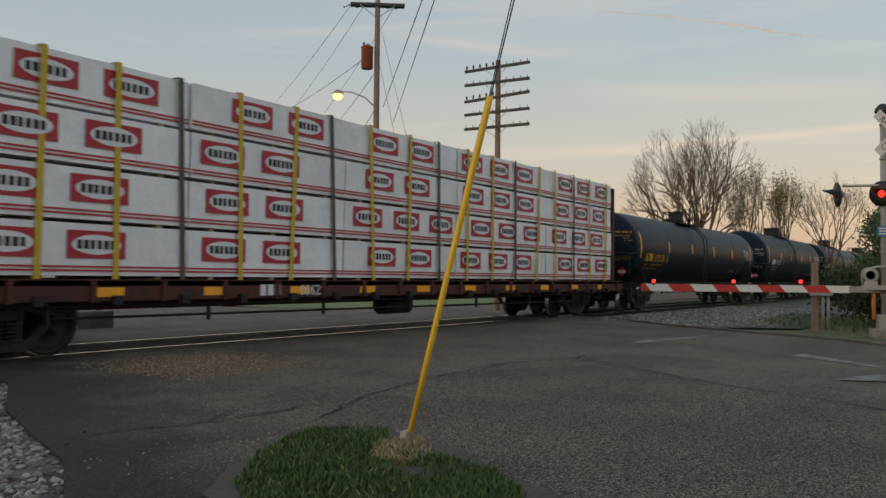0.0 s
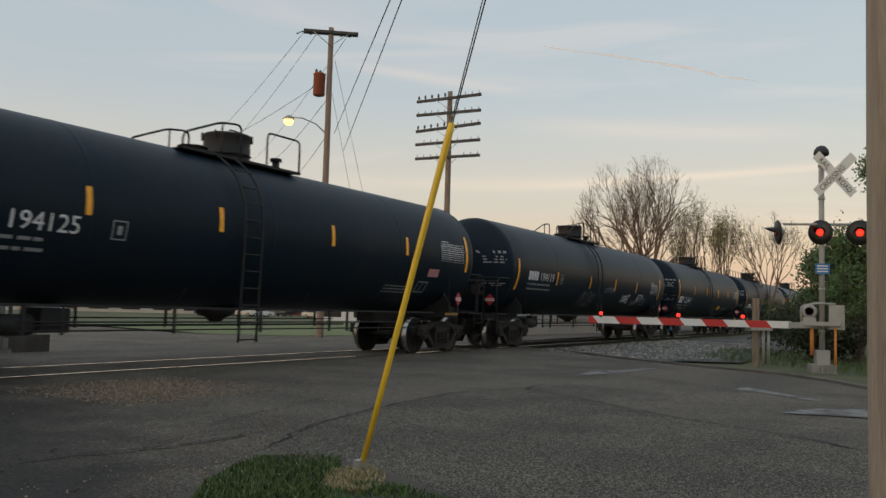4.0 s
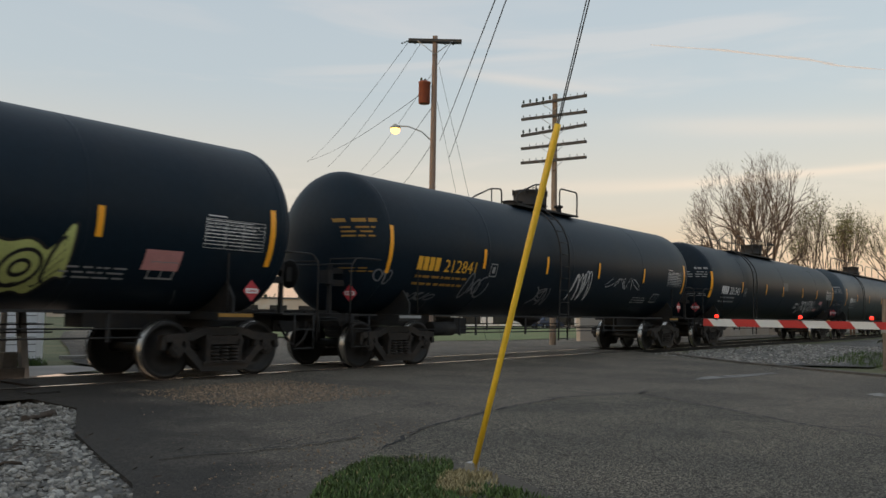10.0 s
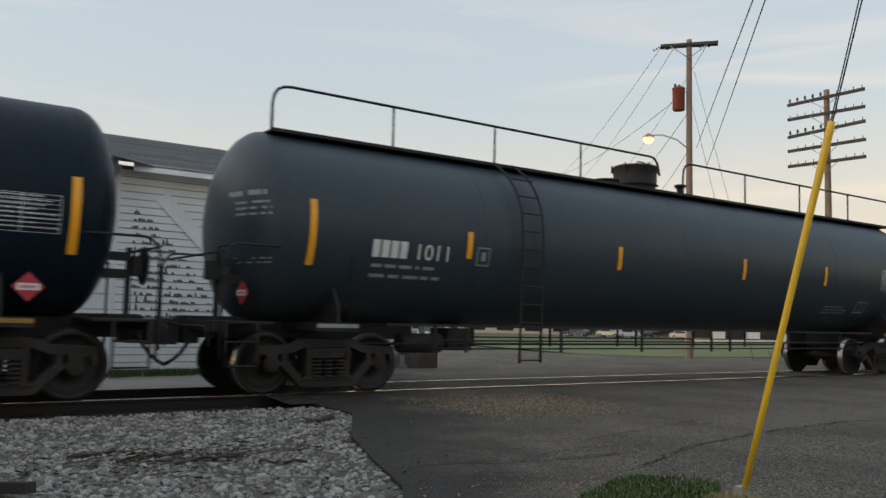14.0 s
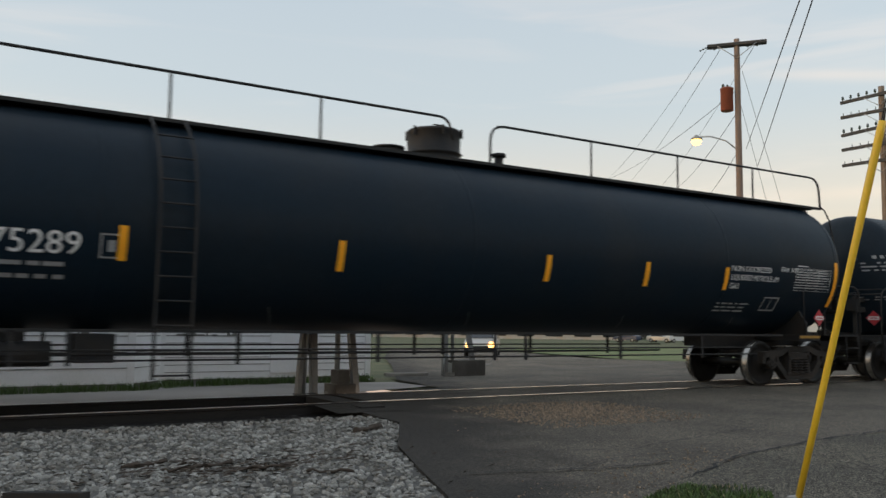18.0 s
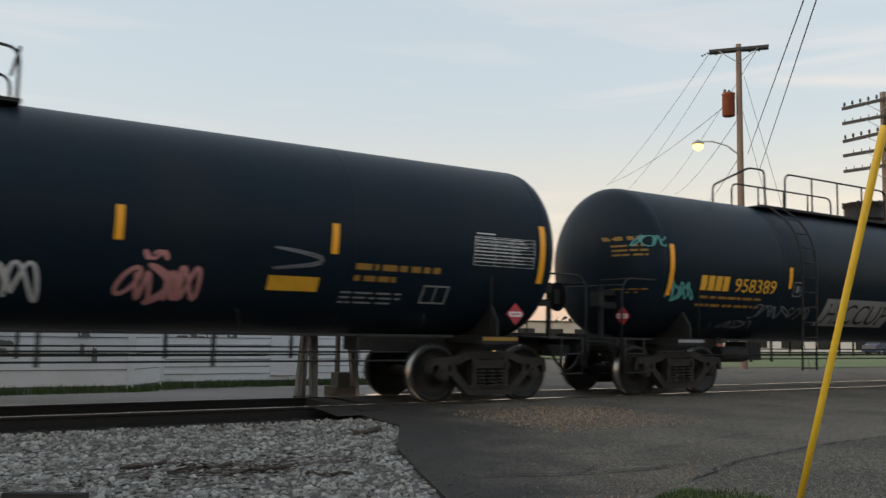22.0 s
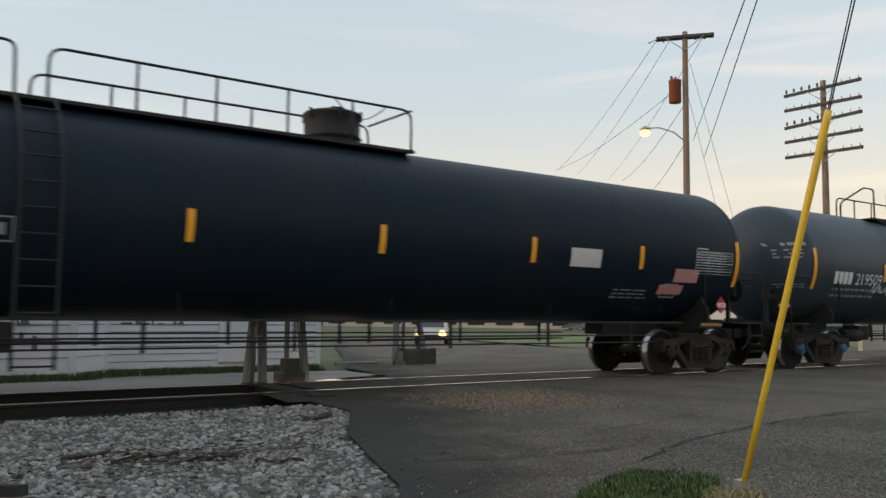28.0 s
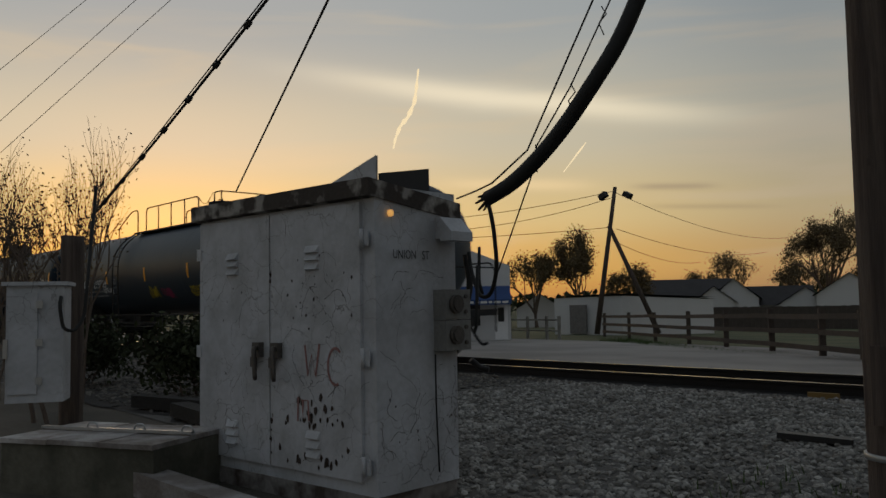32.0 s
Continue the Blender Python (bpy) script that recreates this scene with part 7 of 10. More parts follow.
for z in (1.07, 1.27):
    bm = B()
    box(bm, 0.0, 0.11, 0.52, 0.76, z - 0.10, z + 0.095)
    mb = part("socket_box", bm, SOCKET, cabinet, "weathered grey socket box", bevel=0.012)
    bm = B()
    cyl(bm, (0.11, 0.61, z), (0.135, 0.61, z), 0.06, seg=18)
    cyl(bm, (0.135, 0.61, z), (0.145, 0.61, z), 0.045, seg=18)
    cyl(bm, (0.11, 0.71, z + 0.05), (0.122, 0.71, z + 0.05), 0.014, seg=8)
    cyl(bm, (0.11, 0.71, z - 0.05), (0.122, 0.71, z - 0.05), 0.014, seg=8)
    part("socket_cover", bm, HANDLE, mb)
bm = B()
tube(bm, rounded([(0.03, 0.5, 0.95), (0.03, 0.5, 0.6), (0.03, 0.52, 0.2)], 0.1), 0.006, 5)
part("conduit", bm, CABLE, cabinet)
bm = B()
tube(bm, rounded([(0.06, 0.78, 1.60), (0.08, 0.80, 1.4), (0.07, 0.78, 1.30)], 0.1), 0.022, 8)
part("conduit", bm, CABLE, cabinet)
bm = B()
tube(bm, rounded([(0.07, 0.80, 0.90), (0.10, 0.86, 0.84), (0.16, 0.88, 0.83)], 0.05), 0.02, 8)
part("conduit", bm, CABLE, cabinet)
# panels leaning on the roof
bm = B()
vs = [(-0.50, 0.05, 0.04), (-0.02, 0.05, 0.04), (-0.02, 0.05, 0.20), (-0.50, 0.05, 0.06)]
for dy in (0, 0.012):
    bm.faces.new([bm.verts.new((x, y + dy, CH - 0.03 + z)) for x, y, z in vs])
tagged(part("loose_panel", bm, CREAM, m=cabinet.matrix_basis.copy()), "pale sheet panel standing on the cabinet roof", "panel")
bm = B()
for dx in (-0.012, 0.0):
    bm.faces.new([bm.verts.new((dx, y, CH + z)) for y, z in ((0.06, 0.0), (0.50, -0.06), (0.50, 0.13), (0.06, 0.055))])
tagged(part("loose_panel", bm, BLK, m=cabinet.matrix_basis.copy()), "dark square panel standing on the cabinet roof", "panel")

# ---- small case on a post ----
case = thing("signal_case", "small white steel case with flaking paint on a post", "cabinet", pose(-7.40, 2.10, 0, 0, 0, 62))
bm = B()
box(bm, -0.20, 0.22, -0.17, 0.15, 0.45, 1.37)
part("body", bm, CREAM, case, bevel=0.012)
bm = B()
box(bm, -0.23, 0.25, -0.20, 0.17, 1.37, 1.40)
part("cap", bm, CREAM, case, bevel=0.006)
bm = B()
box(bm, -0.18, 0.03, -0.19, -0.17, 0.52, 1.31)
part("door", bm, CREAM, case, bevel=0.006)
for z in (0.62, 0.92, 1.22):
    bm = B()
    box(bm, 0.02, 0.07, -0.20, -0.19, z - 0.03, z + 0.03)
    part("hinge", bm, STEELG, case)
bm = B()
box(bm, -0.21, -0.18, -0.21, -0.17, 0.8, 0.95)
part("latch", bm, STEELG, case)
bm = B()
tube(bm, rounded([(0.20, -0.18, 1.28), (0.20, -0.24, 1.2), (0.23, -0.24, 1.02), (0.30, -0.2, 1.0), (0.36, -0.1, 1.1), (0.42, 0.05, 2.2)], 0.08), 0.014, 8)
part("cable", bm, CABLE, case)
wood_pole("short_post", -7.75, 2.48, -0.3, 1.82, 0.10, 0.095, POLED, "short dark wooden post with a domed cap")

DARKC = mat("mossy_dark_concrete", (0.12, 0.115, 0.09), 0.95, var=0.3, scale=2, fine=25, bump=0.4, col2=(0.06, 0.06, 0.045), patch=0.9)
# ---- vault with plank lids, sleeper ----
vault = thing("cable_vault", "low concrete vault with worn plank lids", "vault", pose(-6.22, 2.38, NEAR, 0, 0, 27))
bm = B()
box(bm, -0.92, 0.62, -0.46, 0.46, -0.1, 0.30)
part("curb", bm, DARKC, vault, bevel=0.015)
LIDW = mat("bleached_plank_wood", (0.42, 0.41, 0.40), 0.9, var=0.3, scale=3, fine=30, bump=0.5, col2=(0.20, 0.17, 0.15), patch=0.9, rand=0.3)
for i in range(3):
    for j in range(2):
        bm = B()
        x0, y0 = -0.94 + i * 0.525, -0.48 + j * 0.485
        box(bm, x0, x0 + 0.515, y0, y0 + 0.475, 0.302, 0.335)
        part("lid_plank", bm, LIDW, vault, bevel=0.006, m=pose(0, 0, 0.004 * ((i + j) % 2), 0, 0, 0))
bm = B()
box(bm, -0.95, 0.63, -0.02, 0.03, 0.345, 0.365)
for x in (-0.4, 0.1, 0.58):
    tube(bm, rounded([(x - 0.06, 0, 0.36), (x - 0.04, 0, 0.40), (x + 0.04, 0, 0.40), (x + 0.06, 0, 0.36)], 0.02), 0.008, 6)
part("locking_bar", bm, STEELG, vault, "steel bar over the lids")
vault.scale = (0.86, 0.86, 1.0)
bm = B()
box(bm, -0.05, 1.85, -0.10, 0.10, 0.0, 0.16)
tagged(part("timber_sleeper", bm, LIDW, bevel=0.02, m=pose(-5.95, 2.28, NEAR, 0, 2, 4)), "old grey timber sleeper lying before the cabinet", "timber")
for a, b, c in ((-9.5, 4.6, 12), (-8.2, 4.1, -8)):
    bm = B()
    box(bm, -1.3, 1.3, -0.11, 0.11, 0, 0.15)
    tagged(part("timber_sleeper", bm, TIE, bevel=0.02, m=pose(a, b, NEAR, 0, 0, c)), "dark discarded railway sleeper in the gravel", "timber")

# ---- thick service cable and hanging wires ----
svc = thing("service_cable", "thick black taped cable sagging to the cabinet", "cable")
bm = B()
pts = [(-1.72, 4.02, 5.2), (-2.2, 3.86, 3.9), (-2.64, 3.66, 2.81), (-2.75, 3.59, 2.53), (-2.89, 3.54, 2.33), (-3.08, 3.52, 2.12), (-3.27, 3.50, 1.96), (-3.44, 3.47, 1.84), (-3.62, 3.46, 1.78)]
tube(bm, rounded(pts, 0.2, 5), 0.045, 14)
part("sheath", bm, CABLE, svc)
bm = B()
for k in range(6):
    a = k * 1.05
    p = Vector((-3.6, 3.46, 1.785))
    tube(bm, [p, p + Vector((-0.05, 0.01, -0.012)) + Vector((0, math.cos(a), math.sin(a))) * 0.03, p + Vector((-0.09, 0.01, -0.03)) + Vector((0, math.cos(a), math.sin(a))) * 0.045], [0.014, 0.011, 0.006], 6)
part("frayed_end", bm, CABLE, svc)
bm = B()
tube(bm, rounded([(-3.62, 3.46, 1.76), (-3.60, 3.48, 1.62), (-3.64, 3.55, 1.36), (-3.75, 3.60, 1.20), (-3.95, 3.70, 1.20), (-4.10, 3.78, 1.38), (-4.14, 3.80, 1.50)], 0.1, 5), 0.013, 8)
tube(bm, rounded([(-3.90, 3.64, 1.40), (-3.92, 3.64, 1.02), (-3.98, 3.68, 0.98)], 0.05), 0.011, 6)
tube(bm, rounded([(-4.06, 3.82, 1.52), (-3.98, 3.74, 1.52), (-3.97, 3.72, 1.30), (-3.96, 3.74, 1.22)], 0.05), 0.012, 6)
part("drop_wire", bm, CABLE, svc)
bm = B()
mess = [(-2.3, 3.75, 4.2), (-2.88, 3.55, 2.79), (-3.37, 3.54, 2.04), (-3.59, 3.47, 1.87), (-3.8, 3.55, 1.855), (-4.18, 3.74, 1.86)]
tube(bm, mess, 0.006, 5)
tube(bm, [(-2.0, 3.9, 4.6), (-2.74, 3.62, 2.9), (-3.05, 3.55, 2.35), (-3.30, 3.53, 2.04)], 0.005, 5)
for (x, y, z) in ((-2.84, 3.57, 2.75), (-3.04, 3.54, 2.36), (-3.30, 3.53, 2.06)):
    tube(bm, [(x, y, z), (x + 0.03, y, z - 0.05), (x - 0.02, y, z - 0.09), (x + 0.01, y, z - 0.16)], 0.004, 4)
tube(bm, [(-3.30, 3.53, 1.95), (-3.72, 3.62, 1.32)], 0.005, 5)
part("messenger_wire", bm, CABLE, svc)


def span_wire(name, a, b, sag, r, label, knots=0):
    a, b = Vector(a), Vector(b)
    bm = B()
    n = 16
    pts = [a + (b - a) * (i / n) - Vector((0, 0, sag * 4 * (i / n) * (1 - i / n))) for i in range(n + 1)]
    tube(bm, pts, r, 5)
    for k in range(knots):
        p = a + (b - a) * ((k + 0.7) / (knots + 0.5))
        p.z -= sag * 4 * ((k + 0.7) / (knots + 0.5)) * (1 - (k + 0.7) / (knots + 0.5))
        cyl(bm, p - (b - a).normalized() * 0.03, p + (b - a).normalized() * 0.03, r * 2.0, seg=6)
    return tagged(part(name, bm, CABLE), label, "wire")


span_wire("service_wire", (-3.72, 2.60, 3.47), (-8.35, 2.85, 2.06), 0.04, 0.011, "twisted black service wire with wrapped ties", 9)
span_wire("service_wire", (-3.70, 2.62, 3.53), (-8.33, 2.88, 2.12), 0.02, 0.005, "thin bare wire beside the service wire")
span_wire("guy_wire", (-2.97, 2.16, 2.975), (-8.0, 4.20, 2.38), 0.0, 0.008, "straight steel guy wire")
span_wire("power_line", (-57.1, 24.4, 27.5), (-69.4, 12.1, 13.8), 0.0, 0.022, "thin overhead line above the shrubs")
span_wire("power_line", (-52.7, 28.8, 30.0), (-71.5, 10.6, 7.6), 0.0, 0.022, "thin overhead line above the shrubs")
span_wire("power_line", (-49.5, 32.0, 31.7), (-73.6, 8.8, 2.9), 0.0, 0.022, "thin overhead line above the shrubs")
# ---- far poles and lines ----
INS = mat("dark_glass_insulator", (0.05, 0.07, 0.06), 0.2, var=0.1, scale=5, fine=20, bump=0)
REDCAN = mat("rusty_red_transformer_paint", (0.26, 0.07, 0.035), 0.6, var=0.2, scale=4, fine=25, bump=0.1)
ux, uy, uz = 27.6, 22.0, 13.0       # foot and top of the far utility pole
up_ob = wood_pole("utility_pole", ux, uy, -0.6, uz, 0.16, 0.11, mat("tan_pole_wood", (0.26, 0.19, 0.15), 0.9, var=0.25, scale=3, fine=25, bump=0.4, stretch=(8, 8, 0.6)), "tall wooden utility pole with transformer and street lamp")
va = Vector((1.29, -1.62, 0)).normalized()
arm_c = Vector((ux, uy, uz - 0.22))
ARMG = mat("grey_crossarm_wood", (0.07, 0.068, 0.066), 0.9, var=0.3, scale=3, fine=25, bump=0.3)
bm = B()
m = Matrix.Translation(arm_c) @ Matrix.Rotation(math.atan2(va.y, va.x), 4, "Z")
box(bm, -1.15, 1.15, -0.16, -0.06, -0.06, 0.06, m)
box(bm, -1.15, 1.15, 0.06, 0.16, -0.06, 0.06, m)
part("crossarm", bm, ARMG, up_ob, "dark double wooden crossarm")
bm = B()
for s in (-1, 1):
    tube(bm, [m @ Vector((s * 0.75, -0.17, -0.05)), m @ Vector((0, -0.17, -0.62))], 0.018, 5)
part("arm_brace", bm, STEELG, up_ob)
tc = Vector((ux, uy, uz - 2.5)) - va * 0.42
bm = B()
lathe(bm, [(0.22, -0.48), (0.25, -0.45), (0.25, 0.40), (0.27, 0.42), (0.27, 0.46), (0.16, 0.52), (0.03, 0.54)], "z", tc, 20)
can = part("transformer", bm, REDCAN, up_ob, "rust-red transformer can")
bm = B()
for a in (0.5, 2.4):
    p = tc + Vector((0.14 * math.cos(a), 0.14 * math.sin(a), 0.5))
    lathe(bm, [(0.05, 0), (0.07, 0.03), (0.045, 0.06), (0.065, 0.09), (0.03, 0.16)], "z", p, 10)
part("bushing", bm, INS, can)
# street lamp, lit
LAMPG = mat("sodium_lamp_glass", (1.0, 0.50, 0.13), 0.3, var=0.0, scale=4, fine=4, bump=0, emit=4.5)
l0 = Vector((ux, uy, 8.35))
l1 = Vector((26.6, 23.3, 8.92))
bm = B()
tube(bm, [l0, l0 * 0.7 + l1 * 0.3 + Vector((0, 0, 0.28)), l0 * 0.35 + l1 * 0.65 + Vector((0, 0, 0.30)), l1 + Vector((0, 0, 0.12))], 0.03, 8)
lamp_arm = part("lamp_arm", bm, STEELG, up_ob)
bm = B()
lathe(bm, [(0.05, 0.20), (0.12, 0.14), (0.22, 0.06), (0.24, 0.0), (0.20, 0.0)], "z", l1, 18)
part("lamp_hood", bm, ALU, lamp_arm)
bm = B()
lathe(bm, [(0.20, 0.0), (0.21, -0.08), (0.15, -0.20), (0.02, -0.25)], "z", l1, 16)
part("lamp_bowl", bm, LAMPG, lamp_arm, "glowing amber bowl")
ends = [m @ Vector((s, 0, 0.02)) for s in (-1.1, -0.55, 0.75, 1.1)]
bm = B()
for e in ends:
    q = e + Vector((-0.25, 0.35, -0.18))
    for k in range(4):
        c = e + (q - e) * (k / 4)
        lathe(bm, [(0.02, -0.03), (0.06, 0.0), (0.02, 0.03)], "z", c, 8)
part("strain_insulator", bm, INS, up_ob)
for e, far_end in ((ends[0], (57.8, 62.4, 16.0)), (ends[1], (59.3, 60.9, 15.6)), (ends[2], (61.5, 58.7, 15.1))):
    span_wire("power_line", e, far_end, 0.5, 0.011, "thin overhead power line")
for z, far_end in ((10.9, (57.8, 62.4, 16.1)), (10.0, (62.4, 57.7, 14.9)), (8.4, (63.8, 56.2, 13.3))):
    span_wire("power_line", (ux, uy, z), far_end, 0.5, 0.013, "sagging overhead service line")
for a, b in (((27.55, 21.58, 8.41), (11.54, 7.92, 6.47)), ((27.81, 21.25, 7.71), (11.65, 7.76, 6.48))):
    a, b = Vector(a), Vector(b)
    span_wire("power_line", a - (b - a) * 0.02, b + (b - a) * 0.60, 0.0, 0.011, "overhead line crossing the street")
for a, b in (((27.49, 21.67, 11.57), (28.24, 20.69, 6.54)), ((27.45, 21.72, 10.1), (27.87, 21.17, 6.99))):
    a, b = Vector(a), Vector(b)
    span_wire("guy_wire", a, a + (b - a) * ((a.z + 0.3) / (a.z - b.z)), 0.0, 0.008, "steel guy wire of the utility pole")

tx, ty, tz = 28.5, 16.55, 9.85
bm = B()
cyl(bm, (0, 0, 0), (0, 0, 0.11), 0.014, seg=5)
PIN_ME = mesh_of("pin", bm, INS)
bm = B()
cyl(bm, (0, 0, 0), (0, 0, 0.11), 0.014, seg=5)
lathe(bm, [(0.04, 0.05), (0.05, 0.10), (0.03, 0.12), (0.045, 0.15), (0.02, 0.18)], "z", (0, 0, 0), 8)
INS_ME = mesh_of("insulator", bm, INS)
tel = wood_pole("telegraph_pole", tx, ty, -0.5, tz, 0.14, 0.10, POLEW, "old railway telegraph pole with five crossarms")
vt = Vector((-0.015, -1.0, 0)).normalized()
for k in range(5):
    z = tz - 0.30 - 0.595 * k
    mt = Matrix.Translation((tx, ty, z)) @ Matrix.Rotation(math.atan2(vt.y, vt.x), 4, "Z") @ Matrix.Rotation(0.03 * math.sin(k * 2.2), 4, "Y")
    bm = B()
    box(bm, -1.49, 1.49, -0.17, -0.09, -0.055, 0.055, mt)
    arm = part("crossarm", bm, ARMG, tel, "weathered wooden crossarm")
    bm = B()
    for s in (-1, 1):
        tube(bm, [mt @ Vector((s * 0.55, -0.18, -0.03)), mt @ Vector((0, -0.16, -0.42))], 0.014, 4)
    part("arm_brace", bm, STEELG, arm)
    for i in range(10):
        x = -1.40 + i * 0.311
        if (i + k) % 7 == 3 and k > 2:
            continue
        full = k in (0, 2) and i < 5
        part("insulator" if full else "pin", INS_ME if full else PIN_ME, None, arm, m=Matrix.Translation(mt @ Vector((x, -0.13, 0.05))))

wood_pole("utility_pole", -1.32, 14.5, -0.4, 11.0, 0.10, 0.085, POLED, "slim dark wooden pole beyond the track")

# ---- crossing signal with gate ----
SX, SY = 21.9, 2.24
REDL = mat("red_signal_lens_lit", (1.0, 0.03, 0.015), 0.3, var=0.0, scale=4, fine=4, bump=0, emit=2.2)
REDOFF = mat("red_signal_lens_dark", (0.10, 0.01, 0.01), 0.2, var=0.1, scale=4, fine=4, bump=0)
BOARDW = mat("white_reflective_board", (0.70, 0.70, 0.68), 0.5, var=0.08, scale=5, fine=40, bump=0.03)
BOARDR = mat("red_reflective_board", (0.50, 0.03, 0.025), 0.5, var=0.08, scale=5, fine=40, bump=0.03)
BLUES = mat("blue_sign_face", (0.03, 0.16, 0.38), 0.5, var=0.08, scale=5, fine=40, bump=0.02)


def crossing_signal(x, y, z, face, label, heads, buck=None):
    """A mast with flashing lights; local -y faces the street user. heads: place along the arm, turn, lit or not; buck: offset and turn of the crossbuck."""
    sg = thing("crossing_signal", label, "crossing signal", pose(x, y, z, 0, 0, face))
    bm = B()
    cyl(bm, (0, 0, 0.3), (0, 0, 5.2), 0.065, seg=14)
    for zz in (0.9, 1.9, 4.9, 4.1):
        cyl(bm, (0, 0, zz), (0, 0, zz + 0.06), 0.08, seg=14)
    part("mast", bm, ALU, sg)
    bm = B()
    box(bm, -0.28, 0.28, -0.28, 0.28, -0.1, 0.14)
    part("foundation", bm, CONC, sg, bevel=0.02)
    bm = B()
    box(bm, -0.15, 0.15, -0.15, 0.15, 0.14, 0.48)
    part("junction_base", bm, ALU, sg, bevel=0.02)
    bm = B()
    lathe(bm, [(0.16, 0), (0.18, 0.05), (0.17, 0.13), (0.10, 0.22), (0.03, 0.25)], "z", (0, 0, 5.18), 16)
    part("bell", bm, BLK, sg)
    for s in (-1, 1) if buck else ():
        mm = pose(buck[0], -0.14, 4.70, 0, 0, buck[1]) @ Matrix.Translation((0, -0.02 * (s < 0), 0)) @ Matrix.Rotation(s * radians(45), 4, "Y")
        bm = B()
        box(bm, -0.66, 0.66, -0.008, 0.008, -0.115, 0.115)
        bd = part("crossbuck_board", bm, BOARDW, sg, "white crossbuck board with black letters", m=mm)
        bm = B()
        if s > 0:
            for text, x0 in (("RAIL", -0.52), ("ROAD", 0.12)):
                letters(bm, text, 0, 0, 0.14, flat=lambda a, b, x0=x0: Vector((x0 + a * 0.82, -0.012, -0.07 + b)))
        else:
            letters(bm, "CROSSING", 0, 0, 0.14, flat=lambda a, b: Vector((-0.53 + a * 0.88, -0.012, -0.07 + b)))
        part("lettering", bm, BLK, bd)
    bm = B()
    tube(bm, [(min(h[0] for h in heads), -0.05, 3.50), (max(0.1, max(h[0] for h in heads)), -0.05, 3.50)], 0.03, 8)
    part("light_arm", bm, ALU, sg)
    for k, (lx, yaw, lit) in enumerate(heads):
        mm = pose(lx, 0, 3.30, 0, 0, yaw) @ pose(0, -0.12, 0, 4)
        bm = B()
        lathe(bm, [(0.02, 0.012), (0.30, 0.012), (0.30, 0.0), (0.13, -0.01)], "y", (0, 0, 0), 28)
        disc = part("light_background", bm, BLK, sg, m=mm)
        bm = B()
        lathe(bm, [(0.085, -0.02), (0.08, -0.03), (0.045, -0.042), (0.01, -0.045)], "y", (0, 0, 0), 20)
        part("lens", bm, REDL if lit else REDOFF, disc, "lit red lens" if lit else "dark red lens")
        bm = B()
        n = 12
        ra = [bm.verts.new((0.14 * math.cos(math.pi * i / n), -0.01, 0.14 * math.sin(math.pi * i / n))) for i in range(n + 1)]
        rb = [bm.verts.new((0.13 * math.cos(math.pi * i / n), -0.30 * math.sin(math.pi * i / n) - 0.03, 0.13 * math.sin(math.pi * i / n))) for i in range(n + 1)]
        for i in range(n):
            bm.faces.new((ra[i], ra[i + 1], rb[i + 1], rb[i]))
        part("visor", bm, BLK, disc)
        bm = B()
        lathe(bm, [(0.12, 0.012), (0.11, 0.10), (0.05, 0.16), (0.01, 0.17)], "y", (0, 0, 0), 16)
        part("housing", bm, ALU if abs(yaw) > 60 else BLK, disc)
    return sg


sig = crossing_signal(SX, SY, NEAR, -72, "railroad crossing signal with crossbuck and flashing red lights", ((-0.88, -82, False), (0.02, -36, True), (0.86, -16, True)), (0.27, 16))
bm = B()
box(bm, -0.16, 0.16, -0.09, -0.075, 2.30, 2.55)
bs = part("blue_sign", bm, BLUES, sig, "small blue emergency notice")
bm = B()
for k in range(3):
    box(bm, -0.12, 0.12, -0.095, -0.091, 2.35 + k * 0.065, 2.375 + k * 0.065)
part("notice_bars", bm, BOARDW, bs)
gate = thing("crossing_gate", "lowered red and white striped crossing gate arm", "crossing gate")
g0, g1 = Vector((21.74, 2.64, 1.0)), Vector((19.22, 7.13, 0.97))
gd = (g1 - g0).normalized()
glen = (g1 - g0).length
gm = Matrix.Translation(g0) @ Matrix.Rotation(math.atan2(gd.y, gd.x), 4, "Z")
bm = B()
box(bm, -0.9, 0.35, -0.045, 0.045, -0.07, 0.07, gm)
part("arm_root", bm, ALU, gate)
x = 0.30
k = 0
while x < glen - 0.05:
    w = 0.52
    a, b = x, min(x + w, glen)
    bm = B()
    sl = 0.07
    vs = []
    for yy in (-0.015, 0.015):
        vs += [bm.verts.new(gm @ Vector(c)) for c in ((a + (sl if x > 0.4 else 0), yy, 0.085), (b + (sl if b < glen else 0), yy, 0.085), (b - (sl if b < glen else 0), yy, -0.085), (a - (sl if x > 0.4 else 0), yy, -0.085))]
    for f in ((0, 1, 2, 3), (7, 6, 5, 4), (0, 4, 5, 1), (3, 2, 6, 7), (1, 5, 6, 2), (0, 3, 7, 4)):
        bm.faces.new([vs[i] for i in f])
    part("stripe", bm, BOARDW if k % 2 == 0 else BOARDR, gate)
    x += w
    k += 1
for u in (glen - 0.3, glen * 0.58, glen * 0.28):
    p = g0 + gd * u + Vector((0, 0, 0.09))
    bm = B()
    box(bm, -0.03, 0.03, -0.03, 0.03, 0, 0.05, Matrix.Translation(p))
    lampb = part("lamp_base", bm, BLK, gate)
    bm = B()
    lathe(bm, [(0.035, 0.05), (0.045, 0.065), (0.045, 0.11), (0.02, 0.13)], "z", p, 14)
    part("lamp", bm, REDL, lampb, "lit red gate lamp")
bm = B()
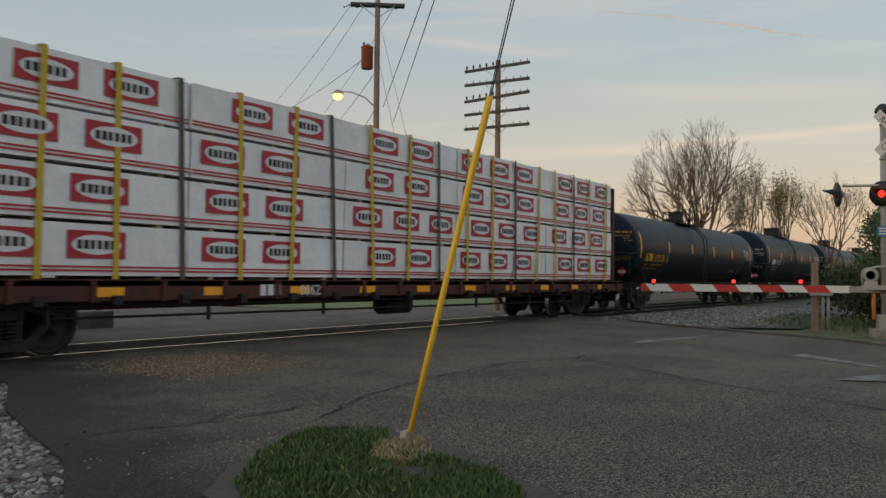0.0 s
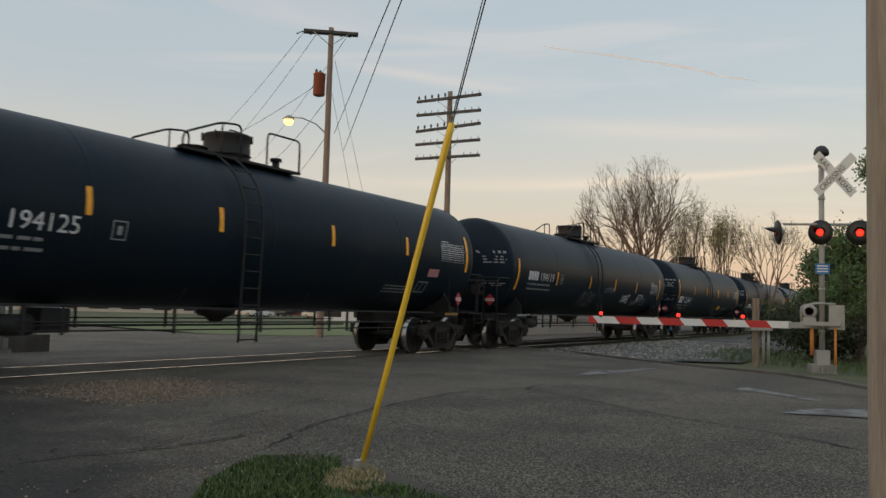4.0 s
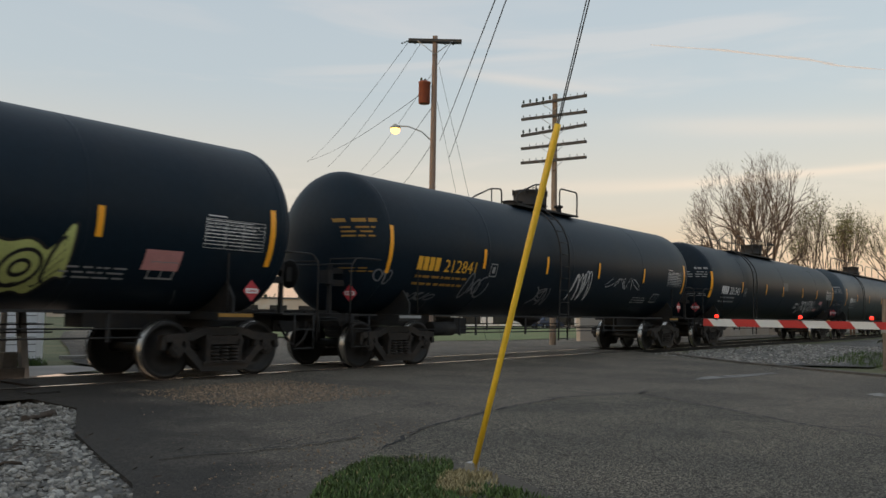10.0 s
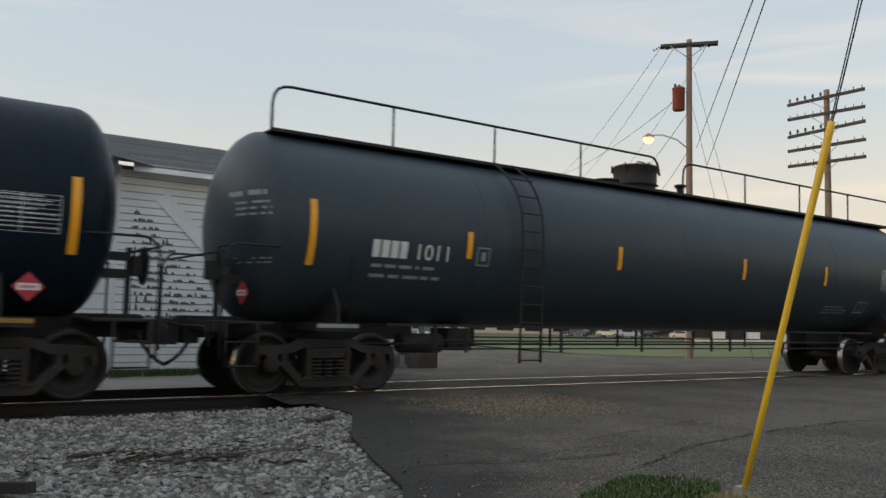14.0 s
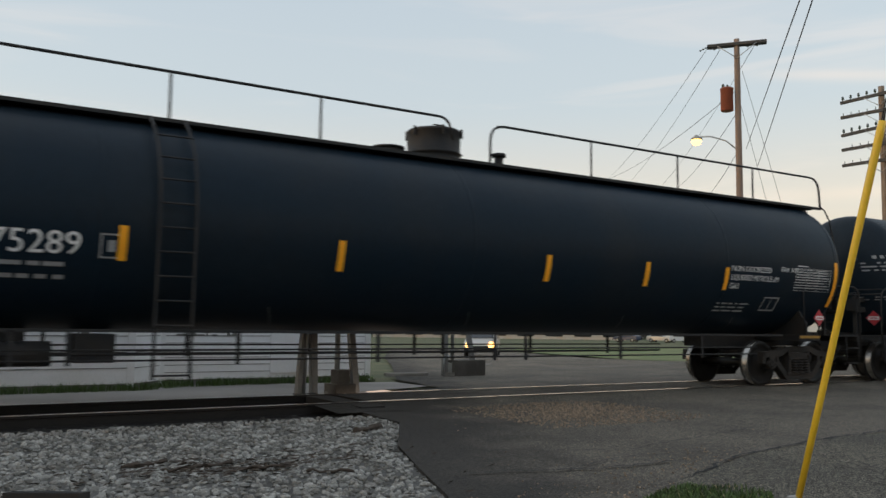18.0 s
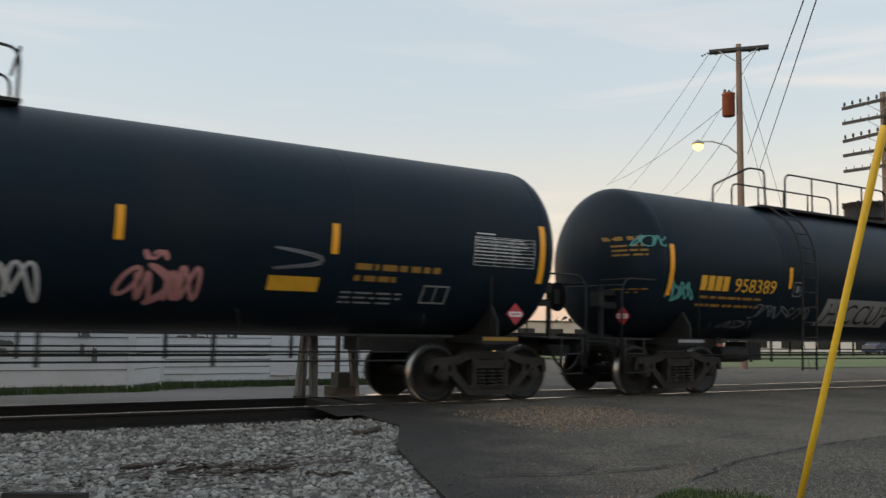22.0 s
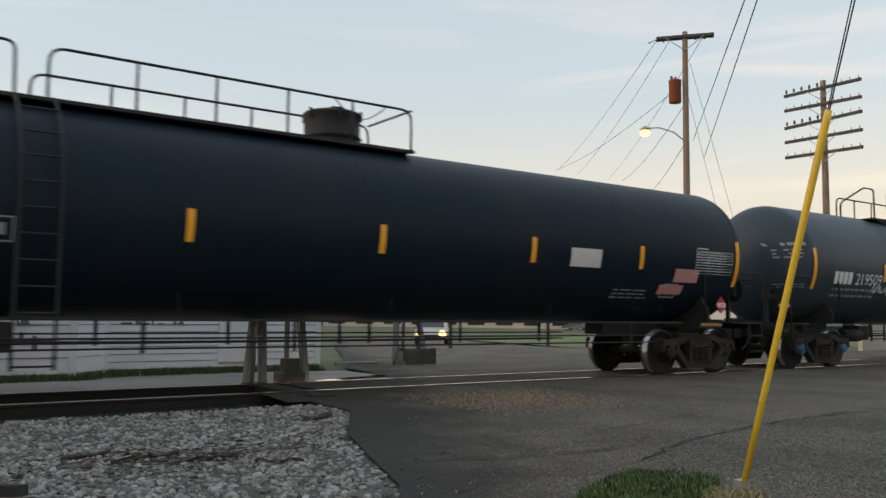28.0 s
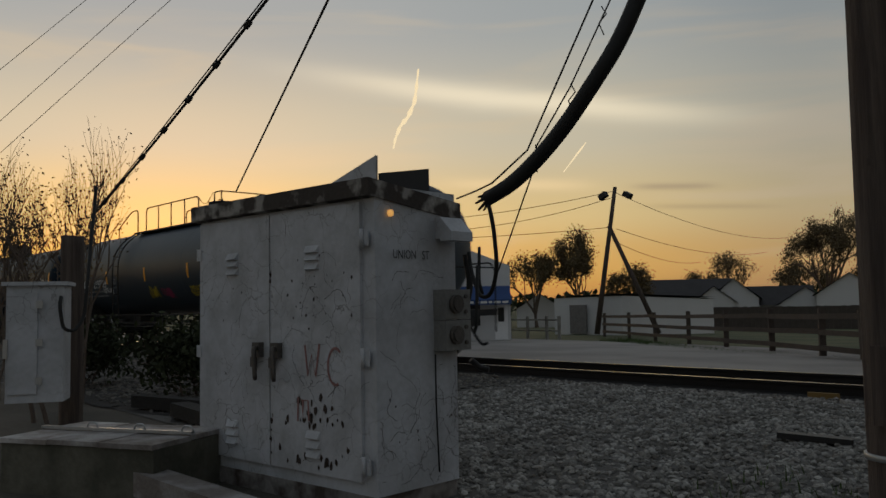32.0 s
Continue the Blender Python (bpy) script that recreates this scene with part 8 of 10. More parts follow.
box(bm, -0.16, 0.16, -0.15, 0.17, 0.92, 1.50, Matrix.Translation((SX + 0.05, SY - 0.33, 0)))
mech = part("mechanism", bm, ALU, gate, "grey gate mechanism housing", bevel=0.05)
bm = B()
box(bm, -0.18, -0.16, -0.10, 0.11, 1.02, 1.42, Matrix.Translation((SX + 0.05, SY - 0.33, 0)))
part("cover", bm, ALU, mech, bevel=0.008)
bm = B()
for z in (1.02, 1.38):
    cyl(bm, (SX - 0.11, SY - 0.46, z), (SX - 0.13, SY - 0.46, z), 0.02, seg=10)
part("cover_bolt", bm, STEELG, mech)
bm = B()
lathe(bm, [(0.10, -0.05), (0.17, -0.05), (0.17, 0.05), (0.10, 0.05), (0.10, -0.05)], "x", (SX - 0.12, SY + 0.26, 1.34), 22)
box(bm, -0.06, 0.06, -0.14, 0.14, 1.02, 1.20, Matrix.Translation((SX - 0.12, SY + 0.26, 0)))
part("counterweight", bm, ALU, gate, "grey ring-shaped counterweight", bevel=0.01)
bm = B()
box(bm, -0.08, 0.08, -0.42, 0.46, 1.00, 1.10, Matrix.Translation((SX - 0.14, SY, 0)))
tube(bm, rounded([(SX - 0.1, SY + 0.44, 1.05), (SX - 0.1, SY + 0.46, 1.46), (SX - 0.1, SY + 0.1, 1.54), (SX - 0.02, SY - 0.3, 1.52)], 0.1), 0.028, 8)
part("pivot_arm", bm, ALU, gate, "grey pivot casting", bevel=0.01)
bm = B()
cyl(bm, (SX - 0.02, SY + 0.22, 0.3), (SX - 0.02, SY + 0.22, 0.95), 0.045, seg=10)
cyl(bm, (SX - 0.1, SY - 0.3, 0.0), (SX - 0.1, SY - 0.3, 0.95), 0.03, seg=8)
part("stand_pipe", bm, mat("orange_conduit", (0.55, 0.20, 0.04), 0.6, var=0.1, scale=5, fine=30, bump=0.03), gate, "orange and grey stand pipes")
rest = thing("gate_rest_post", "short grey wooden post with a steel bracket", "post", pose(23.1, 3.95, NEAR))
bm = B()
box(bm, -0.08, 0.08, -0.08, 0.08, -0.2, 1.72)
part("post", bm, POLEW, rest, bevel=0.01)
bm = B()
for dy in (-0.2, -0.32):
    cyl(bm, (-0.05, dy, 0), (-0.05, dy, 0.95), 0.035, seg=8)
box(bm, -0.16, 0.0, -0.42, 0.1, 0.88, 1.14)
part("bracket", bm, ALU, rest)

crossing_signal(6.33, 13.80, -0.12, -25, "slim crossing signal mast beyond the track", ((-0.26, 20, True),)).scale = (0.72, 0.72, 0.72)
crossing_signal(11.72, 18.45, -0.14, 147, "crossing signal seen from behind with two red lights", ((-0.42, 180, True), (0.42, 180, True)), (0.0, 0)).scale = (0.72, 0.72, 0.72)
# guard frames of the far signals
for fx, fy, yaw, n in ((6.1, 13.6, 8, 3), (11.95, 18.5, 5, 2)):
    fr = thing("guard_frame", "grey steel guard frame on a concrete block", "guard frame", pose(fx, fy, ground_z(fx, fy), 0, 0, yaw))
    for s, (a, b) in enumerate(((-0.62, -0.52), (-0.32, -0.36), (0.55, 0.42))[:n + 0] if n == 3 else ((-0.45, -0.45), (0.55, 0.30))):
        bm = B()
        m2 = Matrix.Translation((a, 0, 0))
        vs = [(a - 0.06, -0.05, 0), (a + 0.06, -0.05, 0), (b + 0.06, -0.05, 1.15), (b - 0.06, -0.05, 1.15)]
        lo = [bm.verts.new(v) for v in vs]
        hi = [bm.verts.new((v[0], 0.05, v[2])) for v in vs]
        for i in range(4):
            j = (i + 1) % 4
            bm.faces.new((lo[i], lo[j], hi[j], hi[i]))
        bm.faces.new(lo)
        bm.faces.new(hi[::-1])
        part("leg", bm, mat("grey_weathered_steel", (0.24, 0.235, 0.225), 0.7, 0.1, var=0.2, scale=5, fine=30, bump=0.1), fr)
    bm = B()
    if n == 3:
        box(bm, 0.02, 0.42, -0.2, 0.2, 0, 0.18)
        box(bm, 0.1, 0.34, -0.12, 0.12, 0.18, 0.42)
    else:
        box(bm, -0.30, 0.62, -0.35, 0.35, 0, 0.42)
    part("block", bm, KERBC, fr, bevel=0.02)
    bm = B()
    tube(bm, rounded([(-0.55, -0.06, 0.0), (-0.5, -0.06, 0.5 if n == 2 else 1.18), (-0.3 if n == 2 else 0.4, -0.06, 0.5 if n == 2 else 1.16)], 0.1), 0.03, 8)
    part("top_rail", bm, STEELG, fr)
bm = B()
box(bm, -0.55, 0.55, -0.12, 0.12, 0, 0.09)
tagged(part("parking_block", bm, CONC, bevel=0.02, m=pose(10.6, 18.9, ground_z(10, 18.9), 0, 0, -12)), "low concrete parking block", "parking block")
# posts beyond the track
bm = B()
cyl(bm, (0, 0, -0.2), (0, 0, 0.86), 0.045, seg=10)
tagged(part("bollard", bm, STEELG, m=pose(-2.05, 14.85, -0.07)), "thin grey steel bollard", "bollard")
barr = thing("orange_barrier", "low faded orange plastic barrier", "barrier", pose(-2.45, 14.9, -0.07))
ORG = mat("faded_orange_plastic", (0.62, 0.20, 0.09), 0.6, var=0.15, scale=5, fine=30, bump=0.05)
for dx in (-0.14, 0.14):
    bm = B()
    box(bm, dx - 0.055, dx + 0.055, -0.05, 0.05, 0, 0.42)
    part("upright", bm, ORG, barr, bevel=0.015)
bm = B()
box(bm, -0.30, 0.26, -0.065, -0.05, 0.22, 0.33)
part("board", bm, ORG, barr)
bm = B()
box(bm, -0.20, 0.20, -0.03, 0.03, 0, 0.08)
tagged(part("marker_block", bm, mat("dull_yellow_paint", (0.20, 0.12, 0.03), 0.7, var=0.2, scale=5, fine=30, bump=0.1), m=pose(-5.0, 11.15, -0.17)), "dull yellow marker block beside the rail", "marker")
# ---- vapour trails, far up and very distant ----
TRAIL = mat("sunlit_vapour_trail", (1.0, 0.80, 0.50), 1.0, var=0.0, scale=1, fine=1, bump=0, emit=2.6)
TRAILF = mat("faint_vapour_trail", (0.50, 0.48, 0.47), 1.0, var=0.0, scale=1, fine=1, bump=0, emit=0.75)


def trail(pts, wide, material):
    bm = B()
    last = None
    n = len(pts) - 1
    for i in range(n * 4 + 1):
        k = min(i // 4, n - 1)
        f = i / 4 - k
        az, el = (radians(pts[k][j] + (pts[k + 1][j] - pts[k][j]) * f) for j in (0, 1))
        d = Vector((-math.sin(az) * math.cos(el), math.cos(az) * math.cos(el), math.sin(el)))
        if last is None:
            az2, el2 = radians(pts[1][0]), radians(pts[1][1])
            step = Vector((-math.sin(az2) * math.cos(el2), math.cos(az2) * math.cos(el2), math.sin(el2))) - d
        else:
            step = d - before
        before = d
        side_v = d.cross(step).normalized()
        w = wide * (0.25 + 0.75 * math.sin(math.pi * (0.05 + 0.9 * i / (n * 4)))) * (1 + 0.35 * math.sin(i * 1.9))
        cur = [bm.verts.new(d * 900 + side_v * w), bm.verts.new(d * 900 - side_v * w)]
        if last:
            bm.faces.new((last[0], last[1], cur[1], cur[0]))
        last = cur
    tagged(part("vapour_trail", bm, material), "thin vapour trail high in the evening sky", "vapour trail", kind="stuff")


trail([(48.89, 16.23), (49.03, 15.11), (49.21, 13.99), (49.66, 13.05), (50.22, 12.41), (50.58, 11.54), (50.71, 10.89)], 2.0, TRAIL)
trail([(37.41, 10.96), (39.0, 9.02)], 0.9, TRAIL)
trail([(-66.3, 17.84), (-71, 17.19), (-76.2, 16.17), (-78, 15.6), (-80.5, 15.1)], 1.0, TRAILF)
# ---- old depot of white boards ----
GREYW = mat("bare_grey_wood", (0.20, 0.19, 0.18), 0.9, var=0.3, scale=6, fine=30, bump=0.3)
depot = thing("depot_building", "old white clapboard depot with flaking paint and hip roof", "building")
EAVE, RIDGE, WY = 4.12, 5.42, 17.45
wall_pts = [(8.75, 24.0), (8.75, WY), (4.1, WY), (3.35, 16.6), (0.55, 16.6), (-0.25, WY), (-5.0, WY), (-5.0, 24.0)]
bm = B()
lo = [bm.verts.new((x, y, -0.5)) for x, y in wall_pts]
hi = [bm.verts.new((x, y, EAVE)) for x, y in wall_pts]
for i in range(len(wall_pts)):
    j = (i + 1) % len(wall_pts)
    bm.faces.new((lo[i], lo[j], hi[j], hi[i]))
part("wall_core", bm, GREYW, depot)


def board(a, b, z, h, parent):
    """One lapped board between two plan points; the lower edge stands proud."""
    a, b = Vector((*a, 0)), Vector((*b, 0))
    d = (b - a).normalized()
    n = Vector((d.y, -d.x, 0))
    if n.y > 0.3 or (abs(n.y) < 0.3 and n.x < 0):
        n = -n
    bm = B()
    vs = [bm.verts.new(c) for c in (a + n * 0.024 + Vector((0, 0, z)), b + n * 0.024 + Vector((0, 0, z)), b + n * 0.008 + Vector((0, 0, z + h - 0.014)), a + n * 0.008 + Vector((0, 0, z + h - 0.014)),
                                    a + Vector((0, 0, z)), b + Vector((0, 0, z)))]
    bm.faces.new(vs[:4])
    bm.faces.new((vs[0], vs[4], vs[5], vs[1]))
    part("clapboard", bm, WHITEW, parent)


rnd = random.Random(5)
for a, b, h in ((wall_pts[1], wall_pts[2], 0.15), (wall_pts[2], wall_pts[3], 0.30), (wall_pts[3], wall_pts[4], 0.30), (wall_pts[4], wall_pts[5], 0.30), (wall_pts[5], wall_pts[6], 0.24), (wall_pts[0], wall_pts[1], 0.28)):
    z = 0.0
    while z < EAVE - 0.2:
        board(a, b, z, h, depot)
        z += h
for (x, y) in wall_pts[1:7]:
    bm = B()
    box(bm, x - 0.07, x + 0.07, y - 0.04, y + 0.06, -0.1, EAVE)
    part("corner_board", bm, WHITEW, depot)
bm = B()
box(bm, 6.4, 7.5, WY - 0.05, WY - 0.02, 0.1, 3.4)
part("sliding_door", bm, WHITEW, depot, "white boarded freight door")
bm = B()
box(bm, -0.98, 0.98, -0.012, 0, -0.15, 0.15, Matrix.Translation((5.7, WY - 0.032, 2.87)) @ Matrix.Rotation(radians(44), 4, "Y"))
part("diagonal_brace", bm, WHITEW, depot, "slanting white brace board")
bm = B()
box(bm, 1.35, 2.25, 16.55, 16.58, 1.3, 3.5)
part("boarded_window", bm, WHITEW, depot, "tall window boarded over in white")
for i in range(290):
    if i < 190:
        u, v = abs(rnd.gauss(0, 0.75)), rnd.random()
        x, y, z, wk = 4.45 + u, WY - 0.028, 0.9 + 2.4 * v * max(0.15, 1 - u / 2.6), 1.0
    elif i < 205:
        x, y, z, wk = rnd.uniform(5.6, 8.2), WY - 0.028, rnd.uniform(2.2, 3.6), 1.3
    else:
        x, y, z, wk = rnd.choice((rnd.uniform(0.7, 1.3), rnd.uniform(2.4, 3.3))), 16.57, rnd.uniform(0.4, 3.4), 1.6
    bm = B()
    w, h = rnd.uniform(0.015, 0.085) * wk, rnd.uniform(0.010, 0.036) * wk
    if rnd.random() < 0.2:
        w, h = h, w
    z = round(z / 0.15) * 0.15 + h
    out = [(-w, -h), (-w * 0.2, -h), (w, -h), (w * rnd.uniform(0.5, 1), 0), (w * rnd.uniform(0.2, 1), h * rnd.uniform(0.4, 1)), (0, h * rnd.uniform(0.2, 1)), (-w * rnd.uniform(0.3, 1), h), (-w, h * 0.2)]
    bm.faces.new([bm.verts.new((x + u, y - 0.003 - 0.00006 * i, z + v)) for u, v in out])
    part("bare_patch", bm, GREYW, depot)
# hip roof with shingle courses
def slope(name, eave, ridge, courses):
    """A roof slope of overlapping courses between an eave line and a ridge line."""
    (e0, e1), (r0, r1) = [[Vector(p) for p in q] for q in (eave, ridge)]
    for k in range(courses):
        t0, t1 = k / courses, (k + 1.25) / courses
        t1 = min(t1, 1.0)
        lift = Vector((0, 0, 0.008))
        a, b, c, d = e0.lerp(r0, t0) + lift, e1.lerp(r1, t0) + lift, e1.lerp(r1, t1), e0.lerp(r0, t1)
        bm = B()
        bm.faces.new([bm.verts.new(v) for v in (a, b, c, d)])
        lowa, lowb = a - Vector((0, 0, 0.012)), b - Vector((0, 0, 0.012))
        bm.faces.new([bm.verts.new(v) for v in (lowa, lowb, b, a)])
        part("shingle_course", bm, SHINGLE, depot)


o = 0.45
BAYE = 4.08
slope("front", ((-5 - o, WY - o, EAVE), (8.75 + o, WY - o, EAVE)), ((-1.8, 20.9, RIDGE), (7.5, 20.9, RIDGE)), 24)
slope("end", ((8.75 + o, WY - o, EAVE), (8.75 + o, 24 + o, EAVE)), ((7.5, 20.9, RIDGE), (7.5, 20.95, RIDGE)), 24)
slope("end", ((-5 - o, 24 + o, EAVE), (-5 - o, WY - o, EAVE)), ((-1.8, 20.95, RIDGE), (-1.8, 20.9, RIDGE)), 24)
slope("bay", ((0.3, 16.6 - o, BAYE), (3.6, 16.6 - o, BAYE)), ((2.3, 18.3, 5.22), (2.4, 18.3, 5.22)), 10)
slope("bay", ((3.6, 16.6 - o, BAYE), (4.7, WY - o, BAYE)), ((2.4, 18.3, 5.22), (2.45, 18.35, 5.22)), 10)
slope("bay", ((-0.8, WY - o, BAYE), (0.3, 16.6 - o, BAYE)), ((2.25, 18.35, 5.22), (2.3, 18.3, 5.22)), 10)
bm = B()
box(bm, -5 - o, -0.4, WY - o, WY - o + 0.03, EAVE - 0.16, EAVE + 0.01)
box(bm, 4.3, 8.75 + o, WY - o, WY - o + 0.03, EAVE - 0.16, EAVE + 0.01)
box(bm, -5 - o, -0.75, WY - o, WY, EAVE - 0.05, EAVE - 0.02)
box(bm, 4.62, 8.75 + o, WY - o, WY, EAVE - 0.05, EAVE - 0.02)
box(bm, 8.75 + o - 0.03, 8.75 + o, WY - o, 24 + o, EAVE - 0.16, EAVE + 0.01)
box(bm, 0.25, 3.65, 16.6 - o, 16.6, BAYE - 0.10, BAYE - 0.01)
part("eave_board", bm, WHITEW, depot)
bm = B()
box(bm, 1.2, 1.75, 20.6, 21.2, 5.0, 5.72)
lathe(bm, [(0.34, 5.4), (0.36, 5.66), (0.30, 5.74), (0.2, 5.78)], "z", (1.47, 20.9, 0), 14)
part("chimney", bm, mat("stained_tan_render", (0.20, 0.175, 0.14), 0.9, var=0.2, scale=3, fine=25, bump=0.3), depot, "short stained chimney")

# ---- lock shop, shed, fence, houses to the west ----
shop = thing("shop_building", "low white shop with a blue awning", "shop", pose(-22.6, 24.1, ground_z(-22, 24), 0, 0, 47.4))
bm = B()
vs = [(-6.5, 0, 0), (0, 0, 0), (0, 0, 2.95), (-2.2, 0, 3.85), (-6.5, 0, 3.85)]
lo = [bm.verts.new(v) for v in vs]
hi = [bm.verts.new((v[0], 8.0, v[2])) for v in vs]
bm.faces.new(lo)
bm.faces.new(hi[::-1])
for i in range(5):
    j = (i + 1) % 5
    bm.faces.new((lo[i], hi[i], hi[j], lo[j]))
part("shell", bm, GALV, shop)
bm = B()
vs = [(-6.3, -0.02, 2.15), (-0.02, -0.02, 2.15), (-0.02, -0.75, 1.62), (-6.3, -0.75, 1.62), (-0.02, -0.75, 1.42), (-6.3, -0.75, 1.42), (-0.02, -0.02, 1.42)]
v = [bm.verts.new(q) for q in vs]
bm.faces.new((v[0], v[1], v[2], v[3]))
bm.faces.new((v[3], v[2], v[4], v[5]))
bm.faces.new((v[1], v[6], v[4], v[2]))
awn = part("awning", bm, mat("blue_awning_cloth", (0.03, 0.07, 0.20), 0.8, var=0.15, scale=3, fine=30, bump=0.1), shop, "dark blue cloth awning")
bm = B()
x = -2.2
while x < -0.2:
    w = rnd.uniform(0.12, 0.3)
    box(bm, x, x + w, -0.762, -0.757, 1.47, 1.56)
    x += w + 0.06
part("awning_lettering", bm, BOARDW, awn, "white lettering as plain bars")
bm = B()
box(bm, -0.62, -0.12, -0.03, 0.0, 0.05, 1.42)
door = part("door", bm, WHITEW, shop)
bm = B()
box(bm, -0.50, -0.26, -0.045, -0.03, 0.75, 1.3)
part("door_pane", bm, BLK, door, "dark door pane")
bm = B()
box(bm, -3.2, -1.2, -0.03, 0.0, 0.6, 1.42)
part("shop_window", bm, BLK, shop, "dark shop window")
shed = thing("shed_building", "low white shed with a flat dark roof", "shed")
A_, B_, C_ = (-30.3, 36.0), (-26.0, 36.3), (-24.8, 43.4)
gzs = ground_z(-27, 36)
bm = B()
D_ = (A_[0] + C_[0] - B_[0], A_[1] + C_[1] - B_[1])
base4 = [A_, B_, C_, D_]
lo = [bm.verts.new((x, y, gzs - 0.2)) for x, y in base4]
hi = [bm.verts.new((x, y, gzs + q)) for (x, y), q in zip(base4, (1.95, 2.0, 1.75, 1.7))]
for i in range(4):
    j = (i + 1) % 4
    bm.faces.new((lo[i], lo[j], hi[j], hi[i]))
part("shell", bm, GALV, shed)
bm = B()
for dz in (0.02, 0.12):
    bm.faces.new([bm.verts.new((x + (x + 27) * 0.04, y + (y - 39) * 0.03, gzs + q + dz)) for (x, y), q in zip(base4, (1.95, 2.0, 1.75, 1.7))])
part("roof", bm, SHINGLE, shed)
bm = B()
box(bm, -29.2, -28.1, 35.95, 36.06, gzs, gzs + 1.55)
part("door", bm, GREYW, shed, "grey wooden door")
fence = thing("board_fence", "dark three-rail wooden fence along the lot", "fence")
FW = mat("dark_fence_wood", (0.07, 0.055, 0.045), 0.9, var=0.3, scale=4, fine=30, bump=0.4, rand=0.2)
posts = [(-24.96, 33.33), (-21.54, 30.49), (-18.75, 28.23), (-15.6, 25.46), (-12.86, 22.97), (-10.58, 21.2), (-8.47, 19.32), (-7.13, 18.2), (-6.0, 17.3)]
for x, y in posts:
    bm = B()
    z = ground_z(x, y)
    box(bm, -0.07, 0.07, -0.07, 0.07, -0.2, 1.08 + rnd.uniform(-0.05, 0.05))
    part("fence_post", bm, FW, fence, m=pose(x, y, z, rnd.uniform(-2, 2), rnd.uniform(-2, 2), 35), bevel=0.008)
for (xa, ya), (xb, yb) in zip(posts, posts[1:]):
    for h in (0.20, 0.55, 0.92):
        bm = B()
        a, b = Vector((xa, ya, ground_z(xa, ya) + h)), Vector((xb, yb, ground_z(xb, yb) + h + rnd.uniform(-0.03, 0.03)))
        d = b - a
        box(bm, 0, d.length + 0.05, -0.10, -0.06, -0.06, 0.06, Matrix.Translation(a) @ Matrix.Rotation(math.atan2(d.y, d.x), 4, "Z") @ Matrix.Rotation(-math.asin(d.z / d.length), 4, "Y"))
        part("fence_rail", bm, FW, fence)
lf_ = thing("post_fence", "low pale post fence beside the shop", "fence")
pp = [(-25.9, 27.6), (-24.4, 27.1), (-23.15, 26.9), (-22.19, 26.55)]
for x, y in pp:
    bm = B()
    box(bm, x - 0.05, x + 0.05, y - 0.05, y + 0.05, ground_z(x, y) - 0.2, ground_z(x, y) + 0.95)
    part("fence_post", bm, CONC, lf_)
for (xa, ya), (xb, yb) in zip(pp, pp[1:]):
    for h in (0.35, 0.8):
        bm = B()
        tube(bm, [(xa, ya, ground_z(xa, ya) + h), (xb, yb, ground_z(xb, yb) + h)], 0.035, 5)
        part("fence_rail", bm, CONC, lf_)
yard = thing("yard_light_pole", "leaning wooden light pole with a propping pole", "light pole")
zb = ground_z(-26, 35)
bm = B()
cyl(bm, (-26.9, 35.3, zb), (-25.9, 35.9, 7.2), 0.15, 0.10, seg=10)
part("pole", bm, POLED, yard)
bm = B()
cyl(bm, (-24.4, 37.2, zb), (-26.3, 35.8, 5.2), 0.14, 0.11, seg=10)
part("prop", bm, POLED, yard)
for s in (-1, 1):
    bm = B()
    box(bm, -0.22, 0.22, -0.16, 0.16, -0.14, 0.14, Matrix.Translation((-25.9 + s * 0.48, 35.9 + s * 0.4, 6.75)) @ Matrix.Rotation(0.5 * s, 4, "Y"))
    part("flood_lamp", bm, BLK, yard)
for a, b, sag in (((-25.9, 35.9, 6.9), (-36.0, 78.0, 7.1), 0.9), ((-25.9, 35.9, 5.0), (-36.5, 74.0, 5.6), 0.7), ((-26.1, 35.8, 4.4), (-41.0, 70.0, 4.8), 0.5),
                  ((-25.9, 35.9, 7.0), (-34.5, 28.0, 5.6), 0.25), ((-25.9, 35.9, 6.7), (-34.5, 28.0, 5.1), 0.5), ((-26.1, 35.8, 5.1), (-36.0, 26.5, 4.7), 0.15)):
    span_wire("power_line", a, b, sag, 0.016, "thin overhead line to the yard pole")
WINP = mat("dark_window_pane", (0.02, 0.022, 0.025), 0.15, var=0.1, scale=3, fine=10, bump=0)


